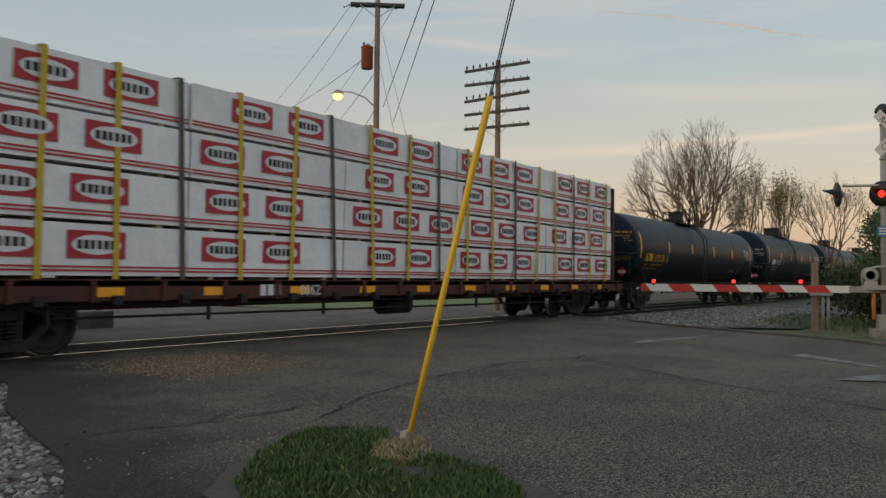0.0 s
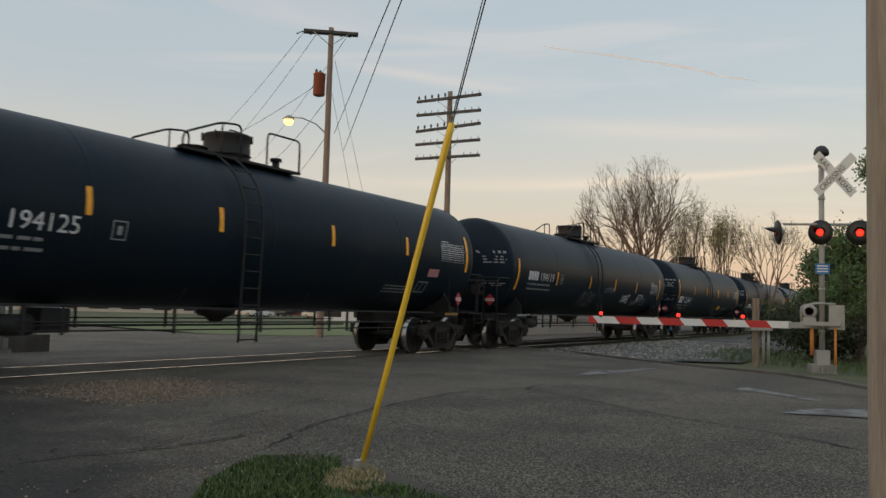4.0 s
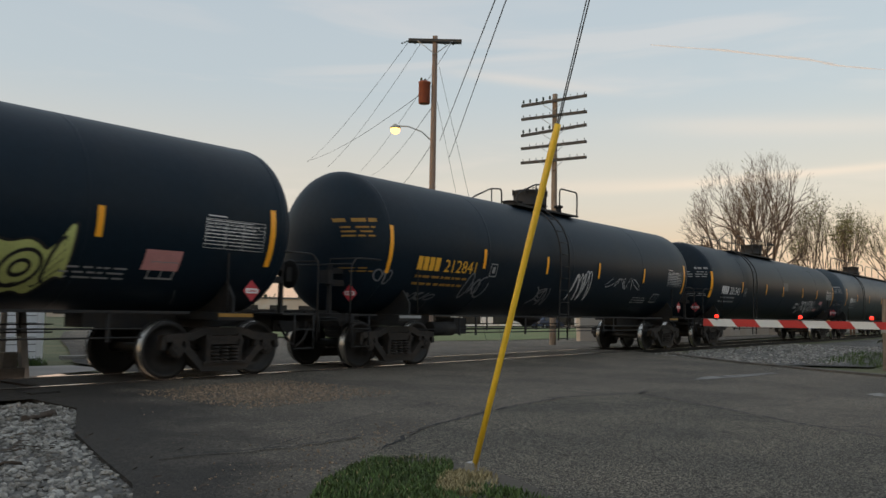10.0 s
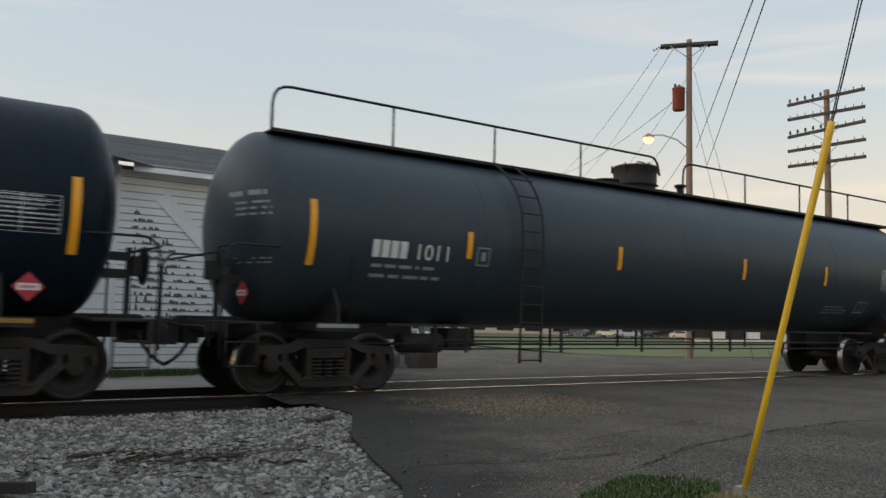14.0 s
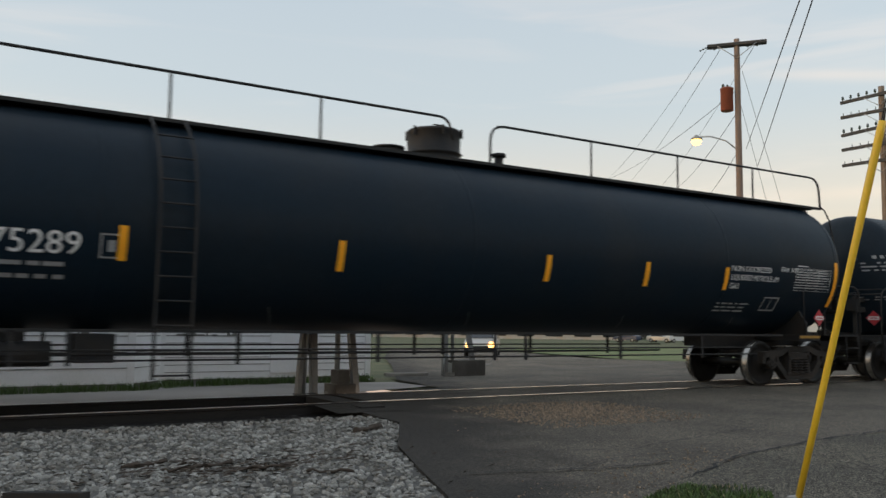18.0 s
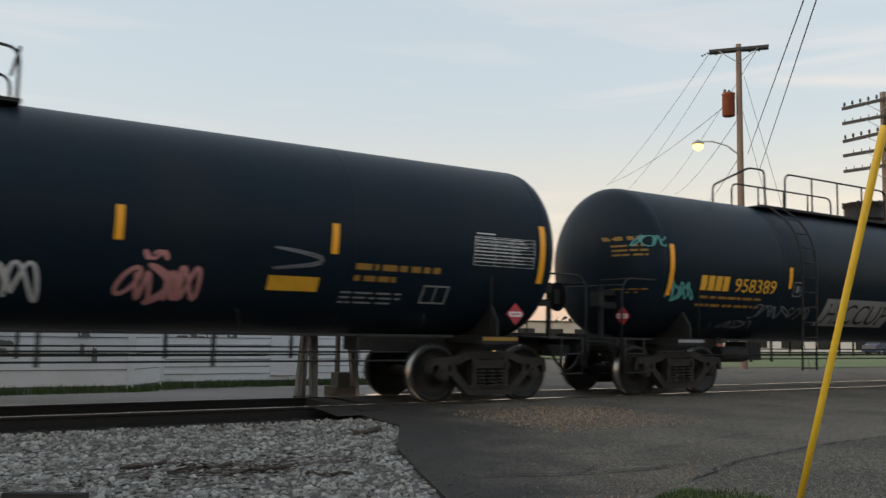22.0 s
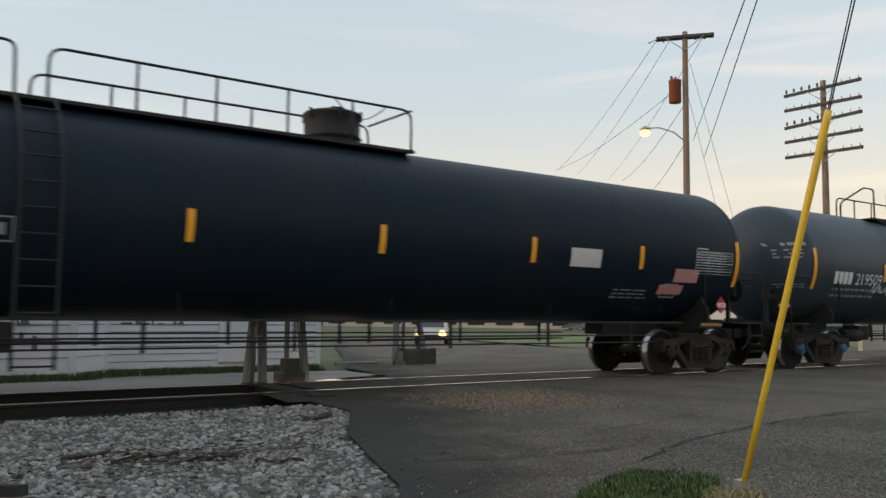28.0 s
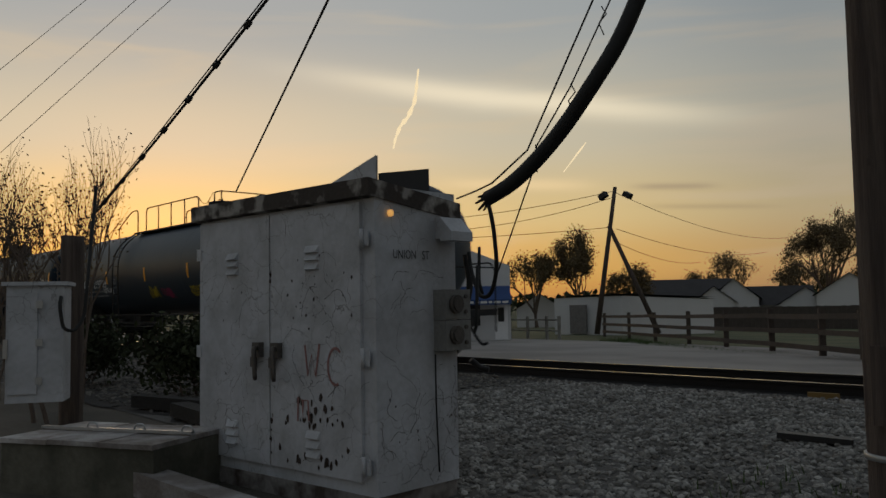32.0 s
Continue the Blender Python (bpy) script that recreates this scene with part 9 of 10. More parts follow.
def house(x, y, w, d, h, rh, yaw, roofm, label):
    z = ground_z(x, y) - 0.6
    hs = thing("house", label, "house", pose(x, y, z, 0, 0, yaw))
    bm = B()
    box(bm, -w / 2, w / 2, -d / 2, d / 2, 0, h)
    vs = [bm.verts.new(c) for c in ((-w / 2, -d / 2 + 0.02, h), (-w / 2, d / 2 - 0.02, h), (-w / 2, 0, h + rh - 0.05), (w / 2, -d / 2 + 0.02, h), (w / 2, d / 2 - 0.02, h), (w / 2, 0, h + rh - 0.05))]
    bm.faces.new(vs[:3])
    bm.faces.new(vs[3:])
    part("wall", bm, GALV, hs)
    bm = B()
    for s in (-1, 1):
        vs = [bm.verts.new(c) for c in ((-w / 2 - 0.3, s * (d / 2 + 0.35), h - 0.12), (w / 2 + 0.3, s * (d / 2 + 0.35), h - 0.12), (w / 2 + 0.3, 0, h + rh), (-w / 2 - 0.3, 0, h + rh))]
        bm.faces.new(vs)
    part("roof", bm, roofm, hs)
    for wx in (-w * 0.3, w * 0.05, w * 0.32):
        bm = B()
        box(bm, wx - 0.5, wx + 0.5, -d / 2 - 0.04, -d / 2, h * 0.35, h * 0.8)
        win = part("window", bm, WHITEW, hs)
        bm = B()
        box(bm, wx - 0.42, wx + 0.42, -d / 2 - 0.06, -d / 2 - 0.04, h * 0.38, h * 0.77)
        part("pane", bm, WINP, win)
    return hs


DROOF = mat("dark_weathered_shingle", (0.045, 0.042, 0.042), 0.9, var=0.3, scale=1.5, fine=18, bump=0.4)
house(-52.5, 60.4, 6, 4.2, 2.3, 1.4, 131, DROOF, "small white gabled house behind the shop")
house(-44.2, 72.6, 8.6, 7, 3.2, 1.9, 31, DROOF, "white house with a long dark roof")
house(-41.0, 72.2, 5, 3.4, 2.9, 1.4, 119.6, DROOF, "white house with a steep gable")
house(-39.6, 73.4, 5, 4.2, 3.2, 1.8, 118.3, DROOF, "white house with a high gable")
house(-37.2, 76.3, 6.4, 5, 2.6, 1.7, 26, DROOF, "low white house with a dark roof")
house(-34.0, 76.0, 5, 4.6, 2.5, 1.6, 114.2, DROOF, "small pale garage with a gable")
house(-29.6, 75.0, 6, 5.2, 3.4, 1.8, 111, DROOF, "white house beside a dark tree")
bm = B()
for k in range(40):
    a = Vector((-35.2 + k * 0.30, 60.7 + k * 0.025, 0))
    box(bm, 0, 0.29, 0, 0.04, ground_z(0, 61) - 0.2, 0.66 + rnd.uniform(-.03, .03), Matrix.Translation(a) @ Matrix.Rotation(0.083, 4, "Z"))
tagged(part("privacy_fence", bm, mat("weathered_plank_fence", (0.075, 0.062, 0.052), 0.9, var=0.3, scale=3, fine=25, bump=0.3)), "tall dark plank fence before the houses", "fence", kind="stuff")

# ---- cars ----
GLASSC = mat("car_window_glass", (0.015, 0.017, 0.02), 0.08, var=0.0, scale=2, fine=4, bump=0)
TYRE = mat("tyre_rubber", (0.02, 0.02, 0.02), 0.85, var=0.2, scale=5, fine=30, bump=0.1)
HEADL = mat("headlamp_lit", (1.0, 0.52, 0.15), 0.3, var=0.0, scale=4, fine=4, bump=0, emit=4.0)
HEADO = mat("headlamp_off", (0.5, 0.5, 0.5), 0.2, var=0.1, scale=4, fine=4, bump=0)


def road_vehicle(label, paint, m, lit=False, tall=0.0):
    """A saloon or, if tall, a van: nose towards -y."""
    v = thing("parked_car" if not lit else "waiting_car", label, "car", m, "" if lit else "cars parked beyond the street")
    prof = [(-2.2, 0.35), (-2.22, 0.62), (-2.05, 0.78), (-1.1, 0.95 + tall * 0.1), (-0.35, 1.42 + tall), (1.1, 1.45 + tall), (1.75, 1.05 + tall * 0.8), (2.15, 1.0 + tall * 0.6), (2.2, 0.6), (2.15, 0.35)]
    bm = B()
    rows = []
    for s, k in ((-1, 1.0), (-0.86, 1.0), (0.86, 1.0), (1, 1.0)):
        row = []
        for y, z in prof:
            inset = 0.90 if abs(s) == 1 else 0.78 + 0.0
            x = s * inset * (1 - 0.18 * max(0, (z - 0.95)) / (0.5 + tall))
            row.append(bm.verts.new((x, y, z - (0.05 if abs(s) == 1 and z > 0.5 else 0))))
        rows.append(row)
    for ra, rb in zip(rows, rows[1:]):
        for i in range(len(prof)):
            j = (i + 1) % len(prof)
            bm.faces.new((ra[i], rb[i], rb[j], ra[j])).smooth = False
    bm.faces.new(rows[0])
    bm.faces.new(rows[-1][::-1])
    part("body", bm, paint, v)
    bm = B()
    for a, b in (((-1.02, 1.0), (-0.42, 1.37)), ((1.66, 1.1), (1.16, 1.40))):
        (ya, za), (yb, zb) = a, b
        n = 0.02 if ya < 0 else -0.02
        za, zb = za + tall * (0.15 if ya < 0 else 0.8), zb + tall
        bm.faces.new([bm.verts.new(c) for c in ((-0.66, ya - n, za + 0.02), (0.66, ya - n, za + 0.02), (0.58, yb - n, zb + 0.02), (-0.58, yb - n, zb + 0.02))])
    for s in (-1, 1):
        bm.faces.new([bm.verts.new(c) for c in ((s * 0.885, -0.85, 1.0), (s * 0.885, 1.5, 1.02), (s * 0.80, 1.05, 1.36 + tall), (s * 0.80, -0.3, 1.34 + tall))])
    part("window", bm, GLASSC, v)
    for x in (-0.62, 0.62):
        bm = B()
        k = 0.19 if lit else 0.12
        lathe(bm, [(k, 0), (k * 0.9, -0.03), (0.02, -0.045)], "y", (x, -2.22, 0.66), 12)
        part("headlight", bm, HEADL if lit else HEADO, v, "lit headlight" if lit else "headlight")
    for x in (-0.8, 0.8):
        for y in (-1.35, 1.35):
            bm = B()
            cyl(bm, (x - 0.11, y, 0.33), (x + 0.11, y, 0.33), 0.33, seg=18)
            wl = part("wheel", bm, TYRE, v)
            bm = B()
            cyl(bm, (x - 0.12, y, 0.33), (x + 0.12, y, 0.33), 0.19, seg=12)
            part("rim", bm, ALU, wl)
    bm = B()
    box(bm, -0.45, 0.45, -2.235, -2.2, 0.50, 0.60)
    part("grille", bm, BLK, v)
    bm = B()
    box(bm, -0.88, 0.88, -2.28, -2.15, 0.34, 0.46)
    part("bumper", bm, BLK, v, bevel=0.02)
    return v


CARP = [mat("silver_car_paint", (0.40, 0.41, 0.42), 0.3, 0.4, var=0.05, scale=3, fine=20, bump=0), mat("white_car_paint", (0.62, 0.62, 0.61), 0.35, var=0.05, scale=3, fine=20, bump=0),
        mat("dark_red_car_paint", (0.16, 0.02, 0.02), 0.3, var=0.05, scale=3, fine=20, bump=0), mat("dark_blue_car_paint", (0.02, 0.035, 0.08), 0.3, var=0.05, scale=3, fine=20, bump=0),
        mat("black_car_paint", (0.015, 0.015, 0.016), 0.3, var=0.05, scale=3, fine=20, bump=0)]
road_vehicle("silver saloon waiting at the crossing with headlights lit", mat("dull_champagne_car_paint", (0.46, 0.44, 0.41), 0.35, 0.3, var=0.05, scale=3, fine=20, bump=0), pose(26.9, 39.2, ground_z(25, 38), 0, 0, -38), True)
protos = [road_vehicle(lab, CARP[i], pose(0, 0, 0), False, t) for i, (lab, t) in enumerate((("silver car parked in a far lot", 0), ("white van parked in a far lot", 0.45), ("dark red car parked in a far lot", 0), ("dark blue car parked in a far lot", 0.1), ("black car parked in a far lot", 0)))]
spots = []
for k in range(26):
    a = 0.70 + 0.0215 * k + rnd.uniform(-0.006, 0.006)
    dist = rnd.choice((145, 160, 180))
    spots.append((dist * math.sin(a), dist * math.cos(a), rnd.choice((20, 110, 200, 70, 95))))
spots += [(88, 52, 80), (96, 50, 95), (104, 50, 100)]
for k, (x, y, yaw) in enumerate(spots):
    m = pose(x, y, ground_z(x, y) + 0.0, 0, 0, yaw)
    if k < 5:
        protos[k].matrix_basis = m
    else:
        copy_thing(protos[(0, 1, 0, 1, 3, 0, 1, 4, 1, 0, 2)[k % 11]], m)
# yellow hydrant
hy = thing("fire_hydrant", "small yellow fire hydrant in the grass", "hydrant", pose(36.5, 29.0, ground_z(36, 29)))
bm = B()
lathe(bm, [(0.14, 0), (0.12, 0.05), (0.11, 0.55), (0.14, 0.58), (0.13, 0.68), (0.05, 0.78), (0.02, 0.82)], "z", (0, 0, 0), 14)
part("body", bm, YELLOW, hy)
bm = B()
cyl(bm, (-0.22, 0, 0.45), (0.22, 0, 0.45), 0.06, seg=10)
part("outlet", bm, YELLOW, hy)
# low buildings across the far lots
BRK = mat("far_red_brick", (0.24, 0.10, 0.07), 0.9, var=0.15, scale=2, fine=20, bump=0.2)
TANW = mat("tan_block_wall", (0.50, 0.42, 0.34), 0.9, var=0.15, scale=0.6, fine=12, bump=0.2, col2=(0.52, 0.48, 0.42), patch=0.8)


def far_block(x, y, w, d, h, yaw, wallm, label, nwin):
    fb = thing("commercial_building", label, "building", pose(x, y, ground_z(x, y) - 0.1, 0, 0, yaw))
    bm = B()
    box(bm, -w / 2, w / 2, -d / 2, d / 2, 0, h)
    part("wall", bm, wallm, fb)
    bm = B()
    box(bm, -w / 2 - 0.2, w / 2 + 0.2, -d / 2 - 0.2, d / 2 + 0.2, h, h + 0.3)
    part("roof", bm, SHINGLE, fb)
    for i in range(nwin):
        xx = -w / 2 + (i + 0.5) * w / nwin
        bm = B()
        box(bm, xx - w / nwin * 0.3, xx + w / nwin * 0.3, -d / 2 - 0.05, -d / 2, 0.6, h * 0.7)
        part("window", bm, WINP, fb)
    return fb


far_block(100, 140, 50, 12, 4.2, -38, TANW, "long low tan commercial building", 9)
far_block(150, 100, 44, 10, 4.0, -58, BRK, "low red brick building", 8)
far_block(112, 74, 24, 9, 3.6, -60, GALV, "low white building with dark windows", 5)
far_block(150, 66, 40, 10, 4.4, -68, TANW, "low tan building far down the street", 7)
far_block(48, 160, 44, 10, 4.0, -15, BRK, "low brick building beyond the car park", 8)
bw = thing("block_wall", "pale block wall beyond the railway", "wall")
for k in range(16):
    bm = B()
    box(bm, 0.02, 3.05, 0, 0.2, -0.4, 2.0)
    part("wall_panel", bm, TANW, bw, m=pose(34.5 + k * 3.1, 18.6 - 0.04 * k, -0.1, 0, 0, -0.8))

# ---- trees and shrubs ----
BARK = mat("grey_brown_bark", (0.13, 0.10, 0.08), 0.95, var=0.3, scale=4, fine=25, bump=0.5)
TWIG = mat("reddish_twigs", (0.16, 0.11, 0.08), 0.95, var=0.2, scale=4, fine=25, bump=0.1)
LEAFG = island(mat("fresh_green_leaves", (0.055, 0.10, 0.024), 0.7, var=0.2, scale=3, fine=12, bump=0), 0.5)
LEAFY = island(mat("young_yellow_green_leaves", (0.20, 0.19, 0.06), 0.7, var=0.2, scale=3, fine=12, bump=0), 0.4)
LEAFB = island(mat("brown_budding_leaves", (0.12, 0.085, 0.036), 0.8, var=0.2, scale=3, fine=12, bump=0), 0.4)
LEAFD = island(mat("dark_evergreen_leaves", (0.030, 0.038, 0.015), 0.95, var=0.2, scale=3, fine=12, bump=0), 0.4)


def tree(label, x, y, z, height, spread, seed, leafm=None, leaves=0, leaf=0.1, depth=5, trunk=0.022, stems=1, lean=0.0, name="tree", lift=0.28, width=0.0):
    """Tapered trunk and forking limbs; leaves are small folded blades near the twigs."""
    rng = random.Random(seed)
    verts, faces, tips = [], [], []

    def limb(p, d, length, r, lev):
        seg = 5 if lev < 2 else (4 if lev < 4 else 3)
        steps = 3 if lev < 3 else 2
        last = None
        q = p.copy()
        for s in range(steps + 1):
            rr = r * (1 - 0.45 * s / steps)
            a, b = basis(d)
            start = len(verts)
            for i in range(seg):
                c = 6.2832 * i / seg
                verts.append(q + a * (math.cos(c) * rr) + b * (math.sin(c) * rr))
            if last is not None:
                for i in range(seg):
                    j = (i + 1) % seg
                    faces.append((last + i, last + j, start + j, start + i))
            last = start
            if s < steps:
                d = (d + Vector((rng.uniform(-1, 1), rng.uniform(-1, 1), rng.uniform(-0.5, 0.8))) * 0.16).normalized()
                q = q + d * (length / steps)
        if lev >= depth - 2:
            tips.append((p.lerp(q, 0.5), d))
            tips.append((q.copy(), d))
        if lev < depth:
            n = rng.choice((2, 3, 3)) if lev else rng.choice((3, 4))
            for k in range(n):
                a, b = basis(d)
                ang = rng.uniform(0, 6.28)
                fork = rng.uniform(0.35, 0.85) * spread
                nd = (d * math.cos(fork) + (a * math.cos(ang) + b * math.sin(ang)) * math.sin(fork) + Vector((0, 0, 0.12))).normalized()
                limb(q if k else q, nd, length * rng.uniform(0.62, 0.86), r * rng.uniform(0.5, 0.64), lev + 1)

    for s in range(stems):
        off = Vector((rng.uniform(-0.3, 0.3), rng.uniform(-0.3, 0.3), 0)) * (stems > 1)
        d0 = Vector((rng.uniform(-0.2, 0.2) * (stems > 1) * 2 + lean, rng.uniform(-0.2, 0.2) * (stems > 1) * 2, 1)).normalized()
        limb(Vector((0, 0, -0.2)) + off, d0, height * lift, height * trunk, 0)
    top = max(v.z for v in verts)
    k = height / top
    kx = k
    if width:
        reach = sorted(math.hypot(v.x, v.y) for v in verts)
        kx = width / 2 / reach[int(len(reach) * 0.985)]
    verts = [Vector((v.x * kx, v.y * kx, v.z * k)) for v in verts]
    tr = thing(name, label, "tree" if name == "tree" else "shrub", pose(x, y, z))
    soup("trunk" if name == "tree" else "stem", [tuple(v) for v in verts], faces, BARK if depth < 6 else TWIG, parent=tr)
    if leafm:
        lv, lf = [], []
        for i in range(leaves):
            p, d = rng.choice(tips)
            p = Vector((p.x * kx, p.y * kx, p.z * k)) + Vector((rng.gauss(0, 1), rng.gauss(0, 1), rng.gauss(0, 1))) * leaf * 2.2
            a = Vector((rng.uniform(-1, 1), rng.uniform(-1, 1), rng.uniform(-1, 1))).normalized()
            b = a.orthogonal().normalized()
            s = leaf * rng.uniform(0.5, 1.1)
            n0 = len(lv)
            lv += [tuple(p - a * s), tuple(p + b * s * 0.5), tuple(p + a * s), tuple(p - b * s * 0.5)]
            lf.append((n0, n0 + 1, n0 + 2, n0 + 3))
        soup("crown", lv, lf, leafm, parent=tr, kind="stuff")
    return tr


tree("wide bare spring tree with fine brown twigs", 60.5, 19.0, -0.6, 13.8, 0.82, 3, LEAFY, 900, 0.08, 7, 0.014, 4, lift=0.13, width=10.4)
tree("budding tree with sparse yellow-green leaves", 66.5, 15.6, -0.6, 11.2, 0.7, 8, LEAFY, 2600, 0.09, 6, 0.013, 3, lift=0.16, width=6.0)
tree("budding tree beside the railway", 66, 13.4, -0.6, 10.4, 0.7, 19, LEAFY, 1800, 0.09, 6, 0.012, 2, lift=0.16, width=5.0)
tree("slender bare tree with few leaves", 68.0, 10.6, -0.6, 10.2, 0.7, 11, LEAFY, 900, 0.08, 6, 0.012, 2, lift=0.18, width=6.5)
tree("leafy green tree behind the signal", 27.6, -1.5, -0.2, 7.8, 0.8, 21, LEAFG, 26000, 0.075, 5, 0.018, 3, lift=0.14, width=6.2)
tree("leafy green tree behind the signal", 29.0, 2.2, -0.2, 4.3, 0.9, 22, LEAFG, 18000, 0.07, 5, 0.02, 3, lift=0.12, width=6.0)
tree("dense green shrub by the gate", 26.5, 3.0, -0.2, 1.6, 1.1, 23, LEAFD, 5000, 0.09, 4, 0.02, 4, name="shrub")
tree("dense green shrub by the gate", 30.5, 3.4, -0.2, 1.9, 1.1, 24, LEAFD, 5000, 0.09, 4, 0.02, 4, name="shrub")
tree("dense green shrub beside the railway", 40.0, 3.6, -0.2, 3.0, 1.1, 25, LEAFG, 9000, 0.07, 4, 0.02, 4, name="shrub")
for k, (bx, by, hh) in enumerate(((-10.6, 2.4, 3.1), (-12.3, 4.0, 3.9), (-10.6, 3.3, 3.2), (-13.8, 3.3, 3.9))):
    tree("bare budding shrub against the afterglow", bx, by, -0.1, hh, 0.8, 40 + k, LEAFB, 700, 0.026, 4, 0.011, 3, name="shrub", lift=0.26, width=2.4)
tree("dense dark undergrowth by the track", -11.5, 5.6, -0.1, 1.0, 1.1, 51, LEAFD, 6000, 0.06, 4, 0.015, 5, name="shrub")
tree("dense dark undergrowth by the track", -14.5, 5.0, -0.1, 1.0, 1.1, 52, LEAFD, 6000, 0.06, 4, 0.015, 5, name="shrub")
for k, (tx_, ty_, hh, n, d, w) in enumerate(((-46.3, 58.8, 9.4, 10000, 6, 7.2), (-49.6, 56.4, 7.2, 6500, 5, 5.6), (-43.4, 61.6, 6.0, 5000, 5, 4.6), (-34.9, 83.0, 11.2, 16000, 6, 9.0), (-30.2, 84.0, 10.6, 13000, 6, 8.0),
                                            (-48.0, 87.7, 8.2, 2600, 6, 7.0), (-52.0, 88.0, 6.0, 4000, 5, 6.0), (-41.0, 92.0, 7.0, 8000, 5, 8.0), (-22, 78, 9.0, 8000, 5, 7.0), (-64, 60, 8, 8000, 5, 8.0), (-70, 48, 8, 8000, 5, 8.0))):
    tree("dark spring tree against the evening sky", tx_, ty_, -1.4, hh, 0.85, 60 + k, LEAFB, n, 0.11, d, 0.016, 2, lift=0.13, width=w)
bm = B()
# distant tree line, uneven clumps of small blades
lv, lf = [], []
rng = random.Random(77)
for k in range(15000):
    a = rng.uniform(-1.75, 1.75)
    dd = rng.uniform(170, 230)
    hgt = 5.0 + 3.0 * noise.noise(Vector((a * 9, 0, 0))) + 2.0 * noise.noise(Vector((a * 31, 5, 0)))
    zc = -1.5 + rng.random() ** 0.8 * max(1.0, hgt)
    p = Vector((-math.sin(a) * dd, math.cos(a) * dd, zc))
    u = Vector((rng.uniform(-1, 1), rng.uniform(-1, 1), rng.uniform(-1, 1))).normalized()
    w = u.orthogonal().normalized()
    s = rng.uniform(0.4, 1.1)
    n0 = len(lv)
    lv += [tuple(p - u * s), tuple(p + w * s * 0.6), tuple(p + u * s), tuple(p - w * s * 0.6)]
    lf.append((n0, n0 + 1, n0 + 2, n0 + 3))
bm.free()
soup("distant_woods", lv, lf, LEAFD, "uneven dark line of distant woods", "woods", "stuff")

# ---- loose stone, grass, litter ----
ph = (1 + 5 ** 0.5) / 2
ICO_V = np.array([(-1, ph, 0), (1, ph, 0), (-1, -ph, 0), (1, -ph, 0), (0, -1, ph), (0, 1, ph), (0, -1, -ph), (0, 1, -ph), (ph, 0, -1), (ph, 0, 1), (-ph, 0, -1), (-ph, 0, 1)]) / 1.9
ICO_F = np.array([(0, 11, 5), (0, 5, 1), (0, 1, 7), (0, 7, 10), (0, 10, 11), (1, 5, 9), (5, 11, 4), (11, 10, 2), (10, 7, 6), (7, 1, 8), (3, 9, 4), (3, 4, 2), (3, 2, 6), (3, 6, 8), (3, 8, 9), (4, 9, 5), (2, 4, 11), (6, 2, 10), (8, 6, 7), (9, 8, 1)])


def inside(x, y, pts):
    ok = False
    for (xa, ya), (xb, yb) in zip(pts, pts[1:] + pts[:1]):
        if (ya > y) != (yb > y) and x < (xb - xa) * (y - ya) / (yb - ya) + xa:
            ok = not ok
    return ok


def stones(name, area, n, size, base, material, label, seed, spill=0.0):
    rs = np.random.RandomState(seed)
    xs, ys = [p[0] for p in area], [p[1] for p in area]
    V, F = [], []
    done = 0
    while done < n:
        x, y = rs.uniform(min(xs), max(xs)), rs.uniform(min(ys), max(ys))
        if not inside(x + rs.normal(0, spill), y + rs.normal(0, spill), area):
            continue
        s = size * rs.uniform(0.5, 1.35)
        v = ICO_V * rs.uniform(0.7, 1.25, (12, 1)) * (s * rs.uniform(0.8, 1.3), s * rs.uniform(0.7, 1.0), s * rs.uniform(0.5, 0.8))
        a = rs.uniform(0, 6.28)
        R = np.array(((math.cos(a), -math.sin(a), 0), (math.sin(a), math.cos(a), 0), (0, 0, 1)))
        v = v @ R.T + (x, y, base + s * rs.uniform(-0.1, 0.45))
        F.append(ICO_F + 12 * done)
        V.append(v)
        done += 1
    soup(name, np.concatenate(V).tolist(), np.concatenate(F).tolist(), material, label, "gravel", "stuff")


stones("ballast_stones", [(-9, 10.5), (-9, 4.2), (-3, 3.7), (2.0, 3.1), (3.3, 5.2), (3.7, 6.3), (4.2, 7.6), (5.2, 9.4), (5.9, 10.25), (4.8, 10.5)], 34000, 0.027, -0.095, STONE, "pale crushed limestone ballast beside the track", 1, 0.08)
stones("ballast_stones", [(-26, 10.6), (-26, 5.5), (-9, 4.2), (-9, 10.6)], 9000, 0.038, -0.095, DSTONE2, "pale crushed limestone ballast beside the track", 2, 0.1)
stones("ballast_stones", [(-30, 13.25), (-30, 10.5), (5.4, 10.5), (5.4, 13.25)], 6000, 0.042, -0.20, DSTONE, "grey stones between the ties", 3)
stones("ballast_stones", [(24.6, 10.9), (22.2, 7.3), (23.8, 5.2), (40, 6.5), (40, 10.9)], 3500, 0.045, -0.08, STONE, "loose grey stone behind the kerb", 4)
SAND = island(mat("sandy_pebbles", (0.25, 0.185, 0.13), 0.9, var=0.2, scale=6, fine=40, bump=0.2), 0.5)
stones("loose_pebbles", [(7.2, 10.2), (8.6, 10.75), (9.6, 10.2), (9.2, 9.0), (8.4, 8.2), (7.2, 7.9), (6.5, 8.6), (6.6, 9.6)], 3600, 0.012, -0.054, SAND, "sandy pebbles scattered on the asphalt", 5, 0.55)
stones("loose_pebbles", [(3.2, 4.4), (4.2, 5.0), (5.4, 5.6), (7.2, 6.2), (7.0, 5.3), (5.4, 4.4), (4.2, 4.0)], 420, 0.009, -0.055, SAND, "pale pebbles strewn at the edge of the asphalt", 6, 0.3)
